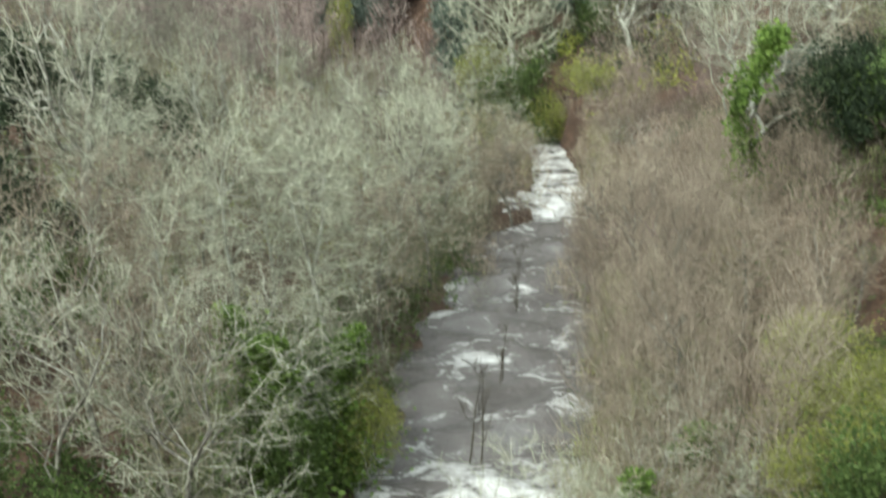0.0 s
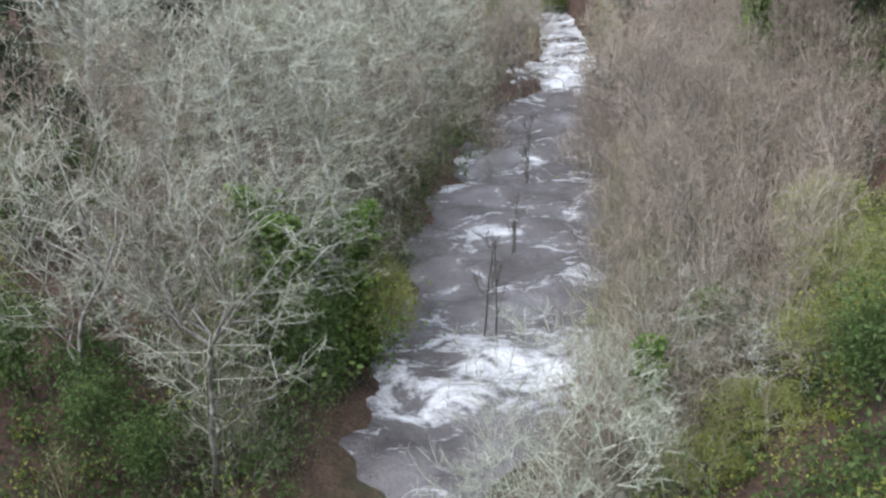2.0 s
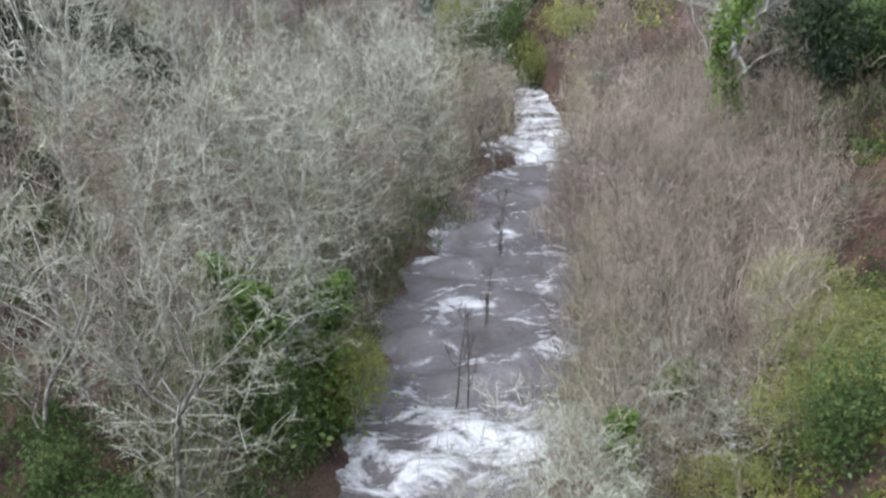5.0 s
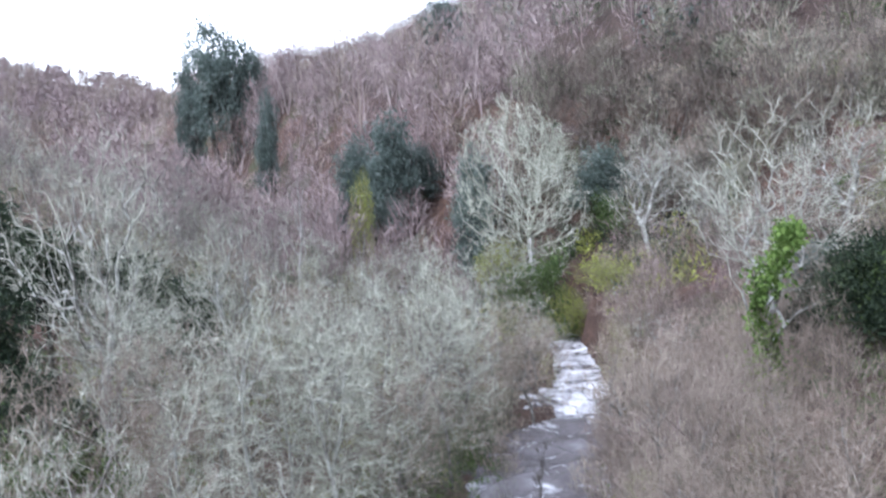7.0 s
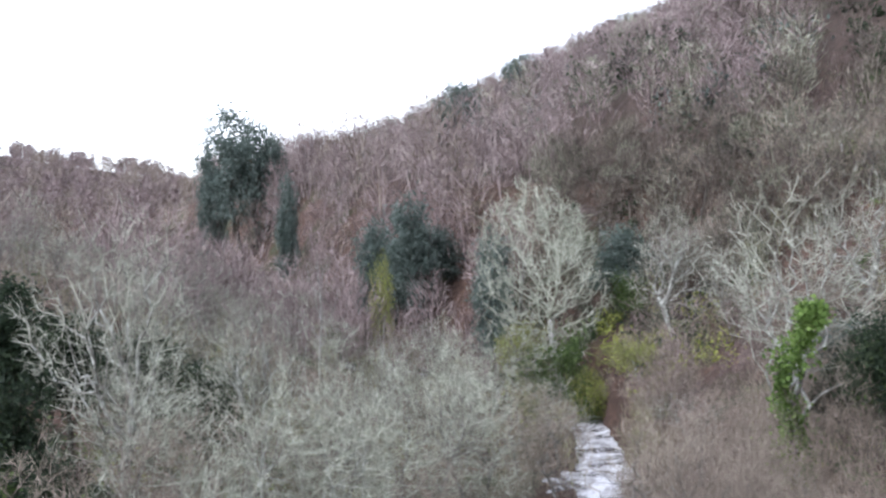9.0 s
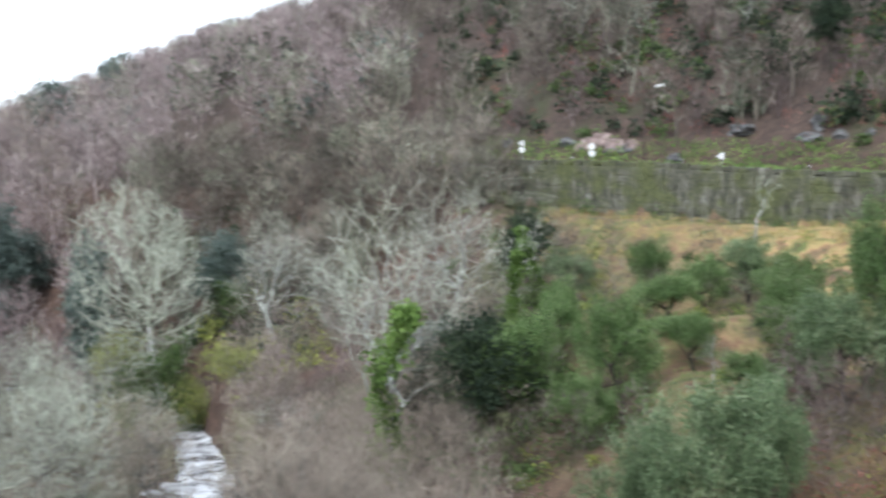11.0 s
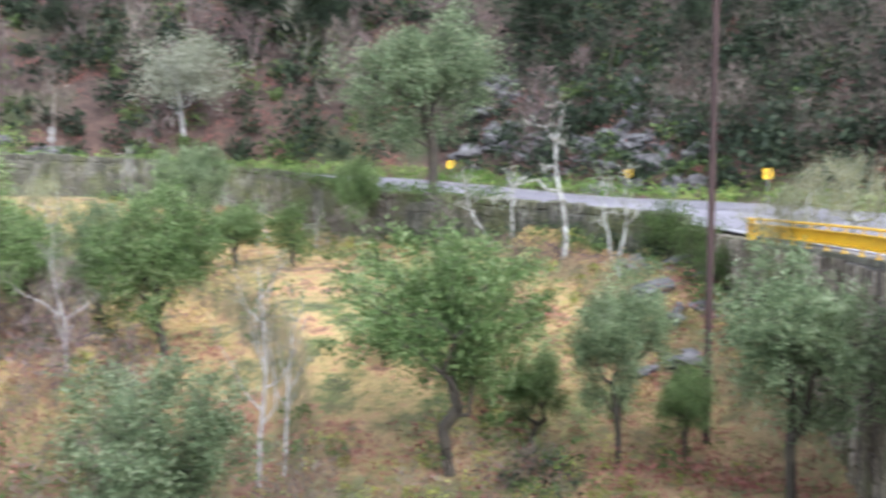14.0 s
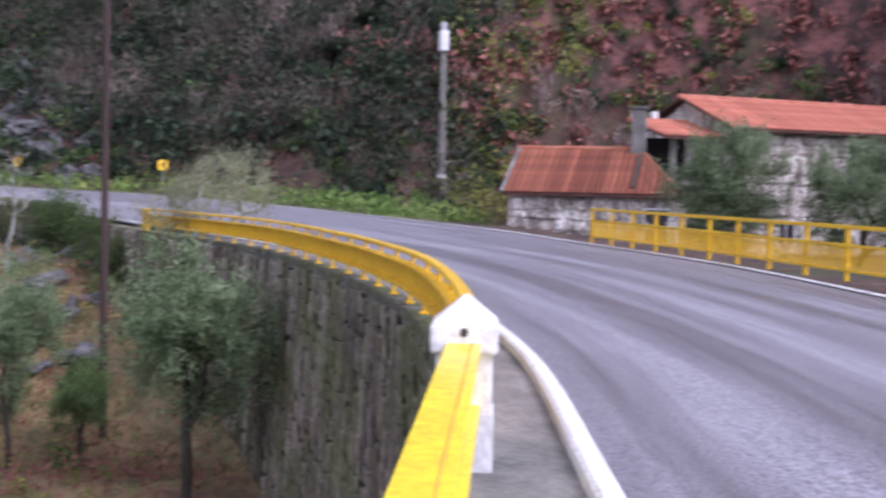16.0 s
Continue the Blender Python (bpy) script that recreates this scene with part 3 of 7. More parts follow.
def build_ground():
    az = np.radians(np.concatenate([np.arange(-34, 126, 0.7), np.arange(126, 326, 4.0)]))
    rad = [0.6]
    while rad[-1] < 420:
        rad.append(rad[-1] + max(0.5, min(rad[-1] * 0.019, 7)))
    rad = np.array(rad + [480, 560, 700, 900, 1300, 2000, 3500])
    R, A = np.meshgrid(rad, az, indexing="ij")
    X, Y = R * np.sin(A), R * np.cos(A)
    Z = land(X, Y)
    n, m = R.shape
    i = np.arange(n - 1)[:, None] * m + np.arange(m)[None, :]
    j = np.arange(n - 1)[:, None] * m + (np.arange(m)[None, :] + 1) % m
    a, b, c, d = i.ravel(), j.ravel(), (j + m).ravel(), (i + m).ravel()
    tris = np.concatenate([np.stack([a, d, c], 1), np.stack([a, c, b], 1)])
    me = big_mesh("ground", np.stack([X.ravel(), Y.ravel(), Z.ravel()], 1), tris, "forest_floor")
    me.polygons.foreach_set("use_smooth", [True] * len(me.polygons))
    tagged(new("ground", me), "wooded valley sides with leaf litter, terraces and a steep hillside", "ground", kind="structure")


def build_river():
    ys = np.arange(-30, 150, 0.35)
    us = np.linspace(-1, 1, 41)
    Y, U = np.meshgrid(ys, us, indexing="ij")
    X = river_x(Y) + U * 8.5
    drop = np.interp(Y, [-30, 20, 28, 31.0, 40, 62, 66, 84, 90, 150], [-15.9, -15.6, -15.45, -14.95, -14.85, -14.65, -14.4, -14.1, -14.0, -13.8]) 
    Z = drop
    for k, a, p, h in ((0.9, 1.2, 0.3, 0.10), (1.7, 1.9, 1.1, 0.08), (2.9, 0.8, 2.2, 0.06), (4.3, 2.3, 0.7, 0.04)):
        Z = Z + h * np.sin(k * (X * np.cos(a) + Y * np.sin(a)) + p + 1.7 * np.sin(0.6 * X + p)) * (1 + 1.2 * np.sin(0.5 * Y + 2 * p))
    n, m = X.shape
    i = (np.arange(n - 1)[:, None] * m + np.arange(m - 1)[None, :]).ravel()
    tris = np.concatenate([np.stack([i, i + 1, i + m + 1], 1), np.stack([i, i + m + 1, i + m], 1)])
    me = big_mesh("river", np.stack([X.ravel(), Y.ravel(), Z.ravel()], 1), tris, "white_water")
    me.polygons.foreach_set("use_smooth", [True] * len(me.polygons))
    tagged(new("water", me), "swollen brown river broken into white rapids", "river", kind="structure")


build_ground()
build_river()


def build_road():
    n = 162
    v, f = [], []
    for k in range(n):
        a, b, z = LEFT[k], RIGHT[k], ROAD_Z[k]
        for t in np.linspace(0, 1, 7):
            p = a * (1 - t) + b * t
            v.append((p[0], p[1], z + 0.06 * math.sin(math.pi * t) - 0.02))
    for k in range(n - 1):
        for t in range(6):
            i = k * 7 + t
            f.append((i, i + 1, i + 8, i + 7))
    me = mesh_of("road", v, f, "asphalt", True)
    run = np.concatenate([[0], np.cumsum(np.linalg.norm(np.diff((LEFT[:n] + RIGHT[:n]) / 2, axis=0), axis=1))])
    lane = me.attributes.new("lane", "FLOAT_VECTOR", "POINT")
    lane.data.foreach_set("vector", [q for k in range(n) for t in np.linspace(0, 1, 7) for q in (7.4 * t, run[k], 0.0)])
    tagged(new("road", me), "worn grey asphalt road, damp and patched", "road", kind="structure")
    for name, edge, inset in (("edge_line", RIGHT, 0.06), ("edge_line", LEFT, 0.05)):
        other = LEFT if edge is RIGHT else RIGHT
        lo = 0 if edge is RIGHT else 46
        line = [tuple(e + (o - e) / np.linalg.norm(o - e) * (inset * 2 + 0.1)) + (z + 0.012,) for e, o, z in zip(edge, other, ROAD_Z)][lo:162]
        bm = sweep(bmesh.new(), line, [(-0.08, 0), (0.08, 0), (0.08, 0.006), (-0.08, 0.006)])
        ob = part(name, bm, "line_paint", None)
        tagged(ob, "white painted line along the road's edge", "road line", kind="structure")


build_road()

# ---- bridge, walls and rails ----
def near_rail(x, off=0.0):
    """The straight rail on the bridge, and lines beside it."""
    return (x, 0.235 - 0.181 * x + off)


def beside(line, off):
    """A line moved sideways: positive to its left."""
    line = np.asarray(line, float)[:, :2]
    d = np.gradient(line, axis=0)
    d /= np.linalg.norm(d, axis=1)[:, None] + 1e-9
    return line + np.stack([-d[:, 1], d[:, 0]], 1) * off


def along(line, step):
    """Places and headings at even steps along a line in plan."""
    line = np.asarray(line, float)[:, :2]
    seg = np.linalg.norm(np.diff(line, axis=0), axis=1)
    run = np.concatenate([[0], np.cumsum(seg)])
    out = []
    for s in np.arange(step / 2, run[-1], step):
        x, y = np.interp(s, run, line[:, 0]), np.interp(s, run, line[:, 1])
        x2, y2 = np.interp(s + 0.05, run, line[:, 0]), np.interp(s + 0.05, run, line[:, 1])
        out.append((x, y, math.atan2(y2 - y, x2 - x)))
    return out


def road_height(x, y):
    _, w = off_line(np.array([x]), np.array([y]), LEFT)
    return float(np.interp(w, STATION, ROAD_Z)[0])


def rough_block(seed, bevel=0.08):
    """A dressed stone, one metre a side, with uneven corners."""
    r = random.Random(seed)
    bm = bmesh.new()
    bmesh.ops.create_cube(bm, size=1)
    for v in bm.verts:
        v.co += Vector([r.uniform(-0.06, 0.06) for _ in range(3)])
    bmesh.ops.bevel(bm, geom=bm.edges[:], offset=bevel, segments=1, affect="EDGES")
    me = bpy.data.meshes.new("stone")
    bm.to_mesh(me)
    bm.free()
    return me


def blocks_of(material, n=5, bevel=0.08):
    out = []
    for k in range(n):
        me = rough_block(k, bevel)
        me.materials.append(M[material])
        out.append(me)
    return out


def piece(name, me, parent, m, size):
    ob = new(name, me)
    ob.parent = parent
    ob.matrix_basis = m @ Matrix.Diagonal((*size, 1))
    return ob


WALL_LINE = np.vstack([beside(CURB_RAIL, 0.15), beside(LEFT[74:80:2], 0.5)])
FAR_WALL_LINE = beside(LEFT[78:160], 0.55)


def wall_along(name, line, label, top):
    """A standing wall of rough masonry from the road down into the bank."""
    bm = bmesh.new()
    d = np.gradient(line, axis=0)
    d /= np.linalg.norm(d, axis=1)[:, None]
    rings = []
    for (x, y), (dx, dy) in zip(line, d):
        z = road_height(x, y) + top
        foot = min(ground_z(x - dy * 1.2, y + dx * 1.2), z - 1.5) - 1.0
        batter = 0.05 * (z - foot)
        rings.append([bm.verts.new(p) for p in ((x - dy * batter, y + dx * batter, foot), (x, y, z), (x + dy * 0.6, y - dx * 0.6, z), (x + dy * 0.6, y - dx * 0.6, foot))])
    for a, b in zip(rings, rings[1:]):
        for k in range(4):
            bm.faces.new((a[k], b[k], b[(k + 1) % 4], a[(k + 1) % 4]))
    bm.faces.new(rings[0])
    bm.faces.new(rings[-1][::-1])
    bmesh.ops.recalc_face_normals(bm, faces=bm.faces)
    ob = part(name, bm, "wall_stone" if name == "retaining_wall" else "mossy_wall", None)
    return tagged(ob, label, "wall", kind="structure")


wall_near = wall_along("retaining_wall", WALL_LINE, "tall dark mossy stone retaining wall streaked by water", -0.12)
wall_far = wall_along("road_wall", FAR_WALL_LINE, "old mossy dry-stone wall carrying the road", -0.05)


def build_bridge():
    xs = np.concatenate([np.arange(-80, 6.0, 2.0), [6.2]])
    bm = bmesh.new()
    rings = []
    for x in xs:
        lx, ly = near_rail(x, 0.30)
        ry = float(np.interp(x, RIGHT[:76, 0], RIGHT[:76, 1])) - 0.9
        rings.append([bm.verts.new(p) for p in ((lx, ly, -0.06), (lx, ly, -1.3), (lx, ry, -1.3), (lx, ry, -0.06))])
    for a, b in zip(rings, rings[1:]):
        for k in range(4):
            bm.faces.new((a[k], b[k], b[(k + 1) % 4], a[(k + 1) % 4]))
    bm.faces.new(rings[0])
    bm.faces.new(rings[-1][::-1])
    bmesh.ops.recalc_face_normals(bm, faces=bm.faces)
    tagged(part("bridge_deck", bm, "concrete", None), "concrete deck of the road bridge over the river", "bridge", kind="structure")
    # footway between the kerb and the rail
    edge = [near_rail(x, 0.30) for x in np.arange(-30, 6.2, 1.0)] + [tuple(p) for p in beside(CURB_RAIL, 0.17)]
    v, f = [], []
    for k, (x, y) in enumerate(edge):
        ky = float(np.interp(x, LEFT[:76, 0], LEFT[:76, 1])) - 0.12
        v += [(x, y, 0.03), (x, ky, 0.0), (x, y, -0.2)]
    for k in range(len(edge) - 1):
        i = 3 * k
        f += [(i, i + 1, i + 4, i + 3), (i + 2, i, i + 3, i + 5)]
    tagged(new("pavement", mesh_of("pavement", v, f, "concrete")), "stained concrete footway behind the white kerb", "pavement", kind="structure")
    # coping along the wall's top
    line = [(x, y, -0.12) for x, y in beside(CURB_RAIL, 0.16)]
    bm = sweep(bmesh.new(), line, [(-0.06, 0.03), (0.28, 0.03), (0.28, 0.155), (-0.05, 0.155)])
    tagged(part("coping", bm, "mossy_wall", None), "weathered concrete coping along the wall's top", "coping", kind="structure")
    line = [(x, y, 0.0) for x, y in LEFT[10:46]]
    bm = sweep(bmesh.new(), line, [(-0.085, 0), (-0.08, 0.08), (-0.05, 0.10), (0.04, 0.10), (0.075, 0.07), (0.085, 0)])
    tagged(part("kerb", bm, "white_paint", None), "white painted kerb worn at its edge", "kerb", kind="structure")


build_bridge()


def build_rail(name, line, label, top_rail, step):
    """A yellow steel rail: a deep beam on stub posts, with or without a bar above it."""
    top = tagged(new(name), label, "guard rail")
    paint = "yellow_golden" if top_rail else "yellow_paint"
    flat = [(x, y, 0.04) for x, y in line]
    if top_rail:
        prof = [(-0.13, 0.52), (0.03, 0.52), (0.03, 0.17), (-0.13, 0.17), (-0.13, 0.195), (0.0, 0.215), (0.0, 0.475), (-0.13, 0.495)]
        part("beam", sweep(bmesh.new(), flat, prof), paint, top)
        part("top_bar", sweep(bmesh.new(), flat, [(-0.06, 0.635), (0.04, 0.635), (0.06, 0.66), (0.04, 0.69), (-0.06, 0.69), (-0.08, 0.66)]), paint, top)
    else:
        prof = [(-0.095, 0.70), (0.095, 0.70), (0.095, 0.675), (0.02, 0.665), (0.02, 0.36), (0.095, 0.35), (0.095, 0.325), (-0.095, 0.325), (-0.095, 0.35), (-0.02, 0.36), (-0.02, 0.665), (-0.095, 0.675)]
        part("beam", sweep(bmesh.new(), flat, prof), paint, top)
        part("flange_seam", sweep(bmesh.new(), [(x, y, 0.04) for x, y in beside(line, -0.045)], [(-0.006, 0.70), (0.006, 0.70), (0.006, 0.704), (-0.006, 0.704)]), "rust", top, "rust-brown seam along the beam")
    for x, y, a in along(line, step):
        m = pose(x, y, 0, 0, 0, math.degrees(a))
        tall = 0.20 if top_rail else 0.35
        bm = box((0.055, 0.05, tall), m @ pose(0, 0.03, tall / 2 + 0.02))
        post = part("post", bm, paint, top)
        bm = box((0.17, 0.12, 0.022), m @ pose(0, 0.03, 0.048))
        part("base_plate", bm, paint, post)
        if top_rail:
            part("upright", box((0.085, 0.04, 0.13), m @ pose(0, 0.0, 0.615)), paint, top)
    if top_rail:
        x, y, a = along(line, 0.2)[-1]
        part("end_plate", box((0.10, 0.24, 0.68), pose(x, y, 0.36, 0, 0, math.degrees(a)), 0.02), paint, top)
    return top


build_rail("guard_rail", CURB_RAIL[1:], "curved yellow steel guard rail along the wall's top", True, 1.25)
build_rail("bridge_rail", [near_rail(x) for x in np.linspace(-9, 6.15, 24)], "yellow steel beam rail along the bridge footway", False, 2.0)


def build_pillar():
    top = tagged(new("rail_pillar"), "white painted concrete pillar with a pointed cap between the rails", "pillar")
    top.matrix_basis = pose(6.3, -0.905, 0.0, 0, 0, -10) @ Matrix.Diagonal((0.87, 0.87, 1, 1))
    part("shaft", box((0.36, 0.36, 0.70), pose(0, 0, 0.35), 0.015), "white_paint", top)
    part("plinth", box((0.385, 0.385, 0.36), pose(0, 0, 0.18), 0.015), "white_paint", top)
    bm = bmesh.new()
    ring0 = [bm.verts.new((sx * 0.215, sy * 0.215, 0.68)) for sx, sy in ((-1, -1), (1, -1), (1, 1), (-1, 1))]
    ring1 = [bm.verts.new((v.co.x, v.co.y, 0.84)) for v in ring0]
    tips = [bm.verts.new((-0.10, 0, 1.0)), bm.verts.new((0.10, 0, 1.0))]
    bm.faces.new(ring0[::-1])
    for k in range(4):
        bm.faces.new((ring0[k], ring0[(k + 1) % 4], ring1[(k + 1) % 4], ring1[k]))
    bm.faces.new((ring1[0], ring1[1], tips[1], tips[0]))
    bm.faces.new((ring1[2], ring1[3], tips[0], tips[1]))
    bm.faces.new((ring1[1], ring1[2], tips[1]))
    bm.faces.new((ring1[3], ring1[0], tips[0]))
    bmesh.ops.bevel(bm, geom=bm.edges[:], offset=0.012, segments=2, affect="EDGES")
    cap = part("cap", bm, "white_paint", top)
    part("bolt", rod((-0.225, 0, 0.80), (-0.205, 0, 0.80), 0.026, sides=10), "bark_dark", cap, "rusty dark bolt head")


build_pillar()


def build_fence():
    """The yellow railing on the far side of the road."""
    line = [(33.9, -8.45), (26, -9.45), (18.5, -10.0), (8.0, -9.9)]
    top = tagged(new("road_fence"), "yellow painted steel railing with thin balusters beside the road", "fence")
    pts = along(line, 1.5)
    for x, y, a in pts:
        m = pose(x, y, 0, 0, 0, math.degrees(a))
        part("post", box((0.08, 0.08, 1.02), m @ pose(0, 0, 0.50), 0.01), "yellow_golden", top)
    flat = [(x, y, 0) for x, y, _ in pts]
    for name, z, w, h in (("top_rail", 1.0, 0.05, 0.07), ("middle_rail", 0.66, 0.025, 0.05), ("bottom_rail", 0.20, 0.025, 0.05)):
        part(name, sweep(bmesh.new(), flat, [(-w, z - h / 2), (w, z - h / 2), (w, z + h / 2), (-w, z + h / 2)]), "yellow_golden", top)
    end = flat[0]
    part("end_bar", rod((end[0], end[1], 0.2), (end[0], end[1], 1.02), 0.045), "yellow_golden", top)
    me = bpy.data.meshes.new("baluster")
    bm = rod((0, 0, 0.20), (0, 0, 0.66), 0.019, sides=5)
    bm.to_mesh(me)
    bm.free()
    me.materials.append(M["yellow_golden"])
    for x, y, a in along(flat, 0.12):
        piece("baluster", me, top, pose(x, y, 0), (1, 1, 1))


build_fence()


# ---- the house ----
HOUSE = Matrix.Translation((44.1, -10.3, 0)) @ Matrix(((0.28, 0.96, 0, 0), (-0.96, 0.28, 0, 0), (0, 0, 1, 0), (0, 0, 0, 1)))


ANNEX = Matrix.Translation((43.3, -7.7, 0)) @ Matrix(((-0.391, 0.921, 0, 0), (-0.921, -0.391, 0, 0), (0, 0, 1, 0), (0, 0, 0, 1)))


def tile_strip(length, tile):
    """A run of overlapping half-round roof tiles down the slope."""
    bm = bmesh.new()
    n = max(int(length / 0.42), 1)
    rings = []
    for k in range(n + 1):
        for lift in ((0.0, 0.022) if 0 < k < n else (0.0,)):
            y = -length * k / n
            rings.append([bm.verts.new((0.12 * math.cos(a), y, 0.075 * math.sin(a) + lift)) for a in np.linspace(0, math.pi, 6)])
    for a, b in zip(rings, rings[1:]):
        for k in range(5):
            bm.faces.new((a[k], a[k + 1], b[k + 1], b[k]))
    me = bpy.data.meshes.new("roof_tile")
    bm.to_mesh(me)
    bm.free()
    me.materials.append(M[tile])
    return me


def build_roof(house, x0, x1, y_eave, z_eave, y_ridge, z_ridge, both=True, tile="tile_red", hip=0.0):
    """A tiled roof; with a hip its ridge stops short and the last strips of tile grow shorter."""
    run, rise = y_ridge - y_eave, z_ridge - z_eave
    ln = math.hypot(run, rise)
    tilt = math.degrees(math.atan2(rise, run))
    bm = bmesh.new()
    for side in ((-1, 1) if both else (-1,)):
        y = y_ridge + side * run
        low = [bm.verts.new(p) for p in ((x0, y, z_eave - 0.10), (x1, y, z_eave - 0.10), (x1 - hip, y_ridge, z_ridge - 0.10), (x0, y_ridge, z_ridge - 0.10))]
        top = [bm.verts.new(v.co + Vector((0, 0, 0.09))) for v in low]
        bm.faces.new(low)
        bm.faces.new(top[::-1])
        for k in range(4):
            bm.faces.new((low[k], top[k], top[(k + 1) % 4], low[(k + 1) % 4]))
    if hip and both:
        bm.faces.new([bm.verts.new(p) for p in ((x1, y_eave, z_eave - 0.02), (x1, y_ridge + run, z_eave - 0.02), (x1 - hip, y_ridge, z_ridge - 0.02))])
    bmesh.ops.recalc_face_normals(bm, faces=bm.faces)
    # the slab's dark colour stands for shade between the tile strips
    roof = part("roof", bm, "tile_bed_shaded", house, "red clay tile roof")
    me = tile_strip(ln, tile)
    n = int((x1 - x0) / 0.25)
    for k in range(n):
        x = x0 + (k + 0.5) * (x1 - x0) / n
        f = max((x - (x1 - hip)) / hip, 0.0) if hip else 0.0
        short = me if f == 0 else tile_strip(ln * (1 - f), tile)
        piece("roof_tile", short, roof, pose(x, y_ridge - run * f, z_ridge - rise * f, tilt), (1, 1, 1))
    part("ridge", rod((x0 - 0.05, y_ridge, z_ridge + 0.02), (x1 - hip + 0.05, y_ridge, z_ridge + 0.02), 0.12, sides=10), tile, roof)
    if hip:
        part("hip_ridge", rod((x1 - hip, y_ridge, z_ridge + 0.02), (x1, y_eave, z_eave + 0.02), 0.11, sides=10), tile, roof)
    return roof


def stone_face(parent, meshes, x0, x1, y, z0, z1, w, h, seed, skip=()):
    """Rough stones standing proud of a wall's face."""
    r = random.Random(seed)
    z = z0
    while z < z1 - 0.05:
        hh = min(h * r.uniform(0.8, 1.25), z1 - z)
        x = x0 + r.uniform(0, 0.1)
        while x < x1 - 0.1:
            ww = min(w * r.uniform(0.6, 1.4), x1 - x)
            if not any(a < x + ww / 2 < b and c < z + hh / 2 < d for a, b, c, d in skip):
                piece("stone", r.choice(meshes), parent, pose(x + ww / 2, y - 0.02, z + hh / 2 + r.uniform(-0.06, 0.06), 0, r.choice((0, 180)) + r.uniform(-7, 7)), (ww * r.uniform(0.8, 1.0), 0.14 + r.uniform(0, 0.10), hh * r.uniform(0.72, 1.05)))
            x += ww
        z += hh


def window_in(wall, x, y, z, w, h):
    # a solid box; the room's darkness is in its colour
    win = part("window", box((w, 0.10, h), pose(x, y - 0.02, z)), "interior_shade", wall, "window filled with a near-black face for the unlit room")
    for dx, dz, sw, sh in ((0, h / 2, w + 0.1, 0.07), (0, -h / 2, w + 0.1, 0.07), (-w / 2, 0, 0.07, h), (w / 2, 0, 0.07, h), (0, 0, 0.05, h)):
        part("frame_bar", box((sw, 0.08, sh), pose(x + dx, y - 0.09, z + dz), 0.008), "line_paint", win)


def build_house():
    stones = blocks_of("stone")
    annex = tagged(new("stone_annex"), "small stone outbuilding with a red tile roof beside the road", "house")
    annex.matrix_basis = ANNEX
    wall = box((6.4, 5.4, 3.2), pose(3.3, 2.75, -0.15))
    bm = wall
    for x in (0.12,):
        a, b, c = (bm.verts.new(p) for p in ((x, 0.05, 1.4), (x, 5.4, 1.4), (x, 2.8, 3.1)))
        bm.faces.new((a, b, c))
    wall = part("wall", bm, "stone", annex)
    stone_face(wall, stones, 0.1, 6.5, 0.05, -1.2, 1.35, 0.62, 0.40, 3, skip=((5.3, 6.3, -0.8, 1.1),))
    window_in(wall, 5.8, 0.05, 0.25, 0.95, 1.3)
    roof = build_roof(annex, -0.05, 6.7, -0.35, 1.42, 2.75, 3.2, tile="tile_old", hip=1.9)
    part("verge_board", rod((-0.1, -0.4, 1.44), (-0.1, 2.75, 3.25), 0.09, sides=8), "concrete", roof)
    part("flashing", box((0.16, 2.6, 0.05), pose(4.9, 1.0, 2.33, 29.8)), "bark_dark", roof)
    bm = box((0.55, 0.55, 2.6), pose(4.76, 2.6, 3.5), 0.02)
    chim = part("chimney", bm, "concrete", annex, "plain grey concrete chimney")
    part("chimney_cap", box((0.72, 0.72, 0.09), pose(4.76, 2.6, 4.86), 0.01), "concrete", chim)
    main = tagged(new("stone_house"), "stone house with a long red tile roof behind olive trees", "house")
    main.matrix_basis = HOUSE
    bm = box((15, 7, 6.3), pose(16.3, 4.6, 1.15))
    for x in (8.82, 23.78):
        a, b, c = (bm.verts.new(p) for p in ((x, 1.1, 4.3), (x, 8.1, 4.3), (x, 4.6, 5.8)))
        bm.faces.new((a, b, c))
    wall = part("wall", bm, "stone", main)
    stone_face(wall, stones, 8.85, 17.5, 1.1, -1.2, 4.2, 0.70, 0.46, 5, skip=((11.2, 12.4, -0.9, 0.5), (14.2, 15.4, -0.9, 0.5)))
    window_in(wall, 11.8, 1.1, -0.2, 1.0, 1.1)
    window_in(wall, 14.8, 1.1, -0.2, 1.0, 1.1)
    build_roof(main, 8.4, 24.0, 0.5, 4.35, 4.6, 5.95)
    porch = tagged(new("porch"), "raised porch with grey posts under a small tile roof", "porch")
    porch.matrix_basis = HOUSE
    # wall coloured near-black for the deep shade under the porch roof
    part("back_wall", box((2.9, 0.2, 4.6), pose(7.3, 4.4, 1.7)), "interior_shade", porch)
    part("floor", box((2.9, 2.6, 0.2), pose(7.3, 3.1, 1.95)), "concrete", porch)
    for x in (6.4, 7.2):
        part("post", box((0.22, 0.22, 2.2), pose(x, 2.1, 3.0), 0.015), "concrete", porch)
    build_roof(porch, 5.6, 9.0, 1.5, 3.95, 4.4, 4.75, both=False)
    for x in (5.95, 7.0):
        part("vent", box((0.28, 0.28, 0.5), pose(x, 4.5, 4.95), 0.02), "white_paint", porch)


build_house()


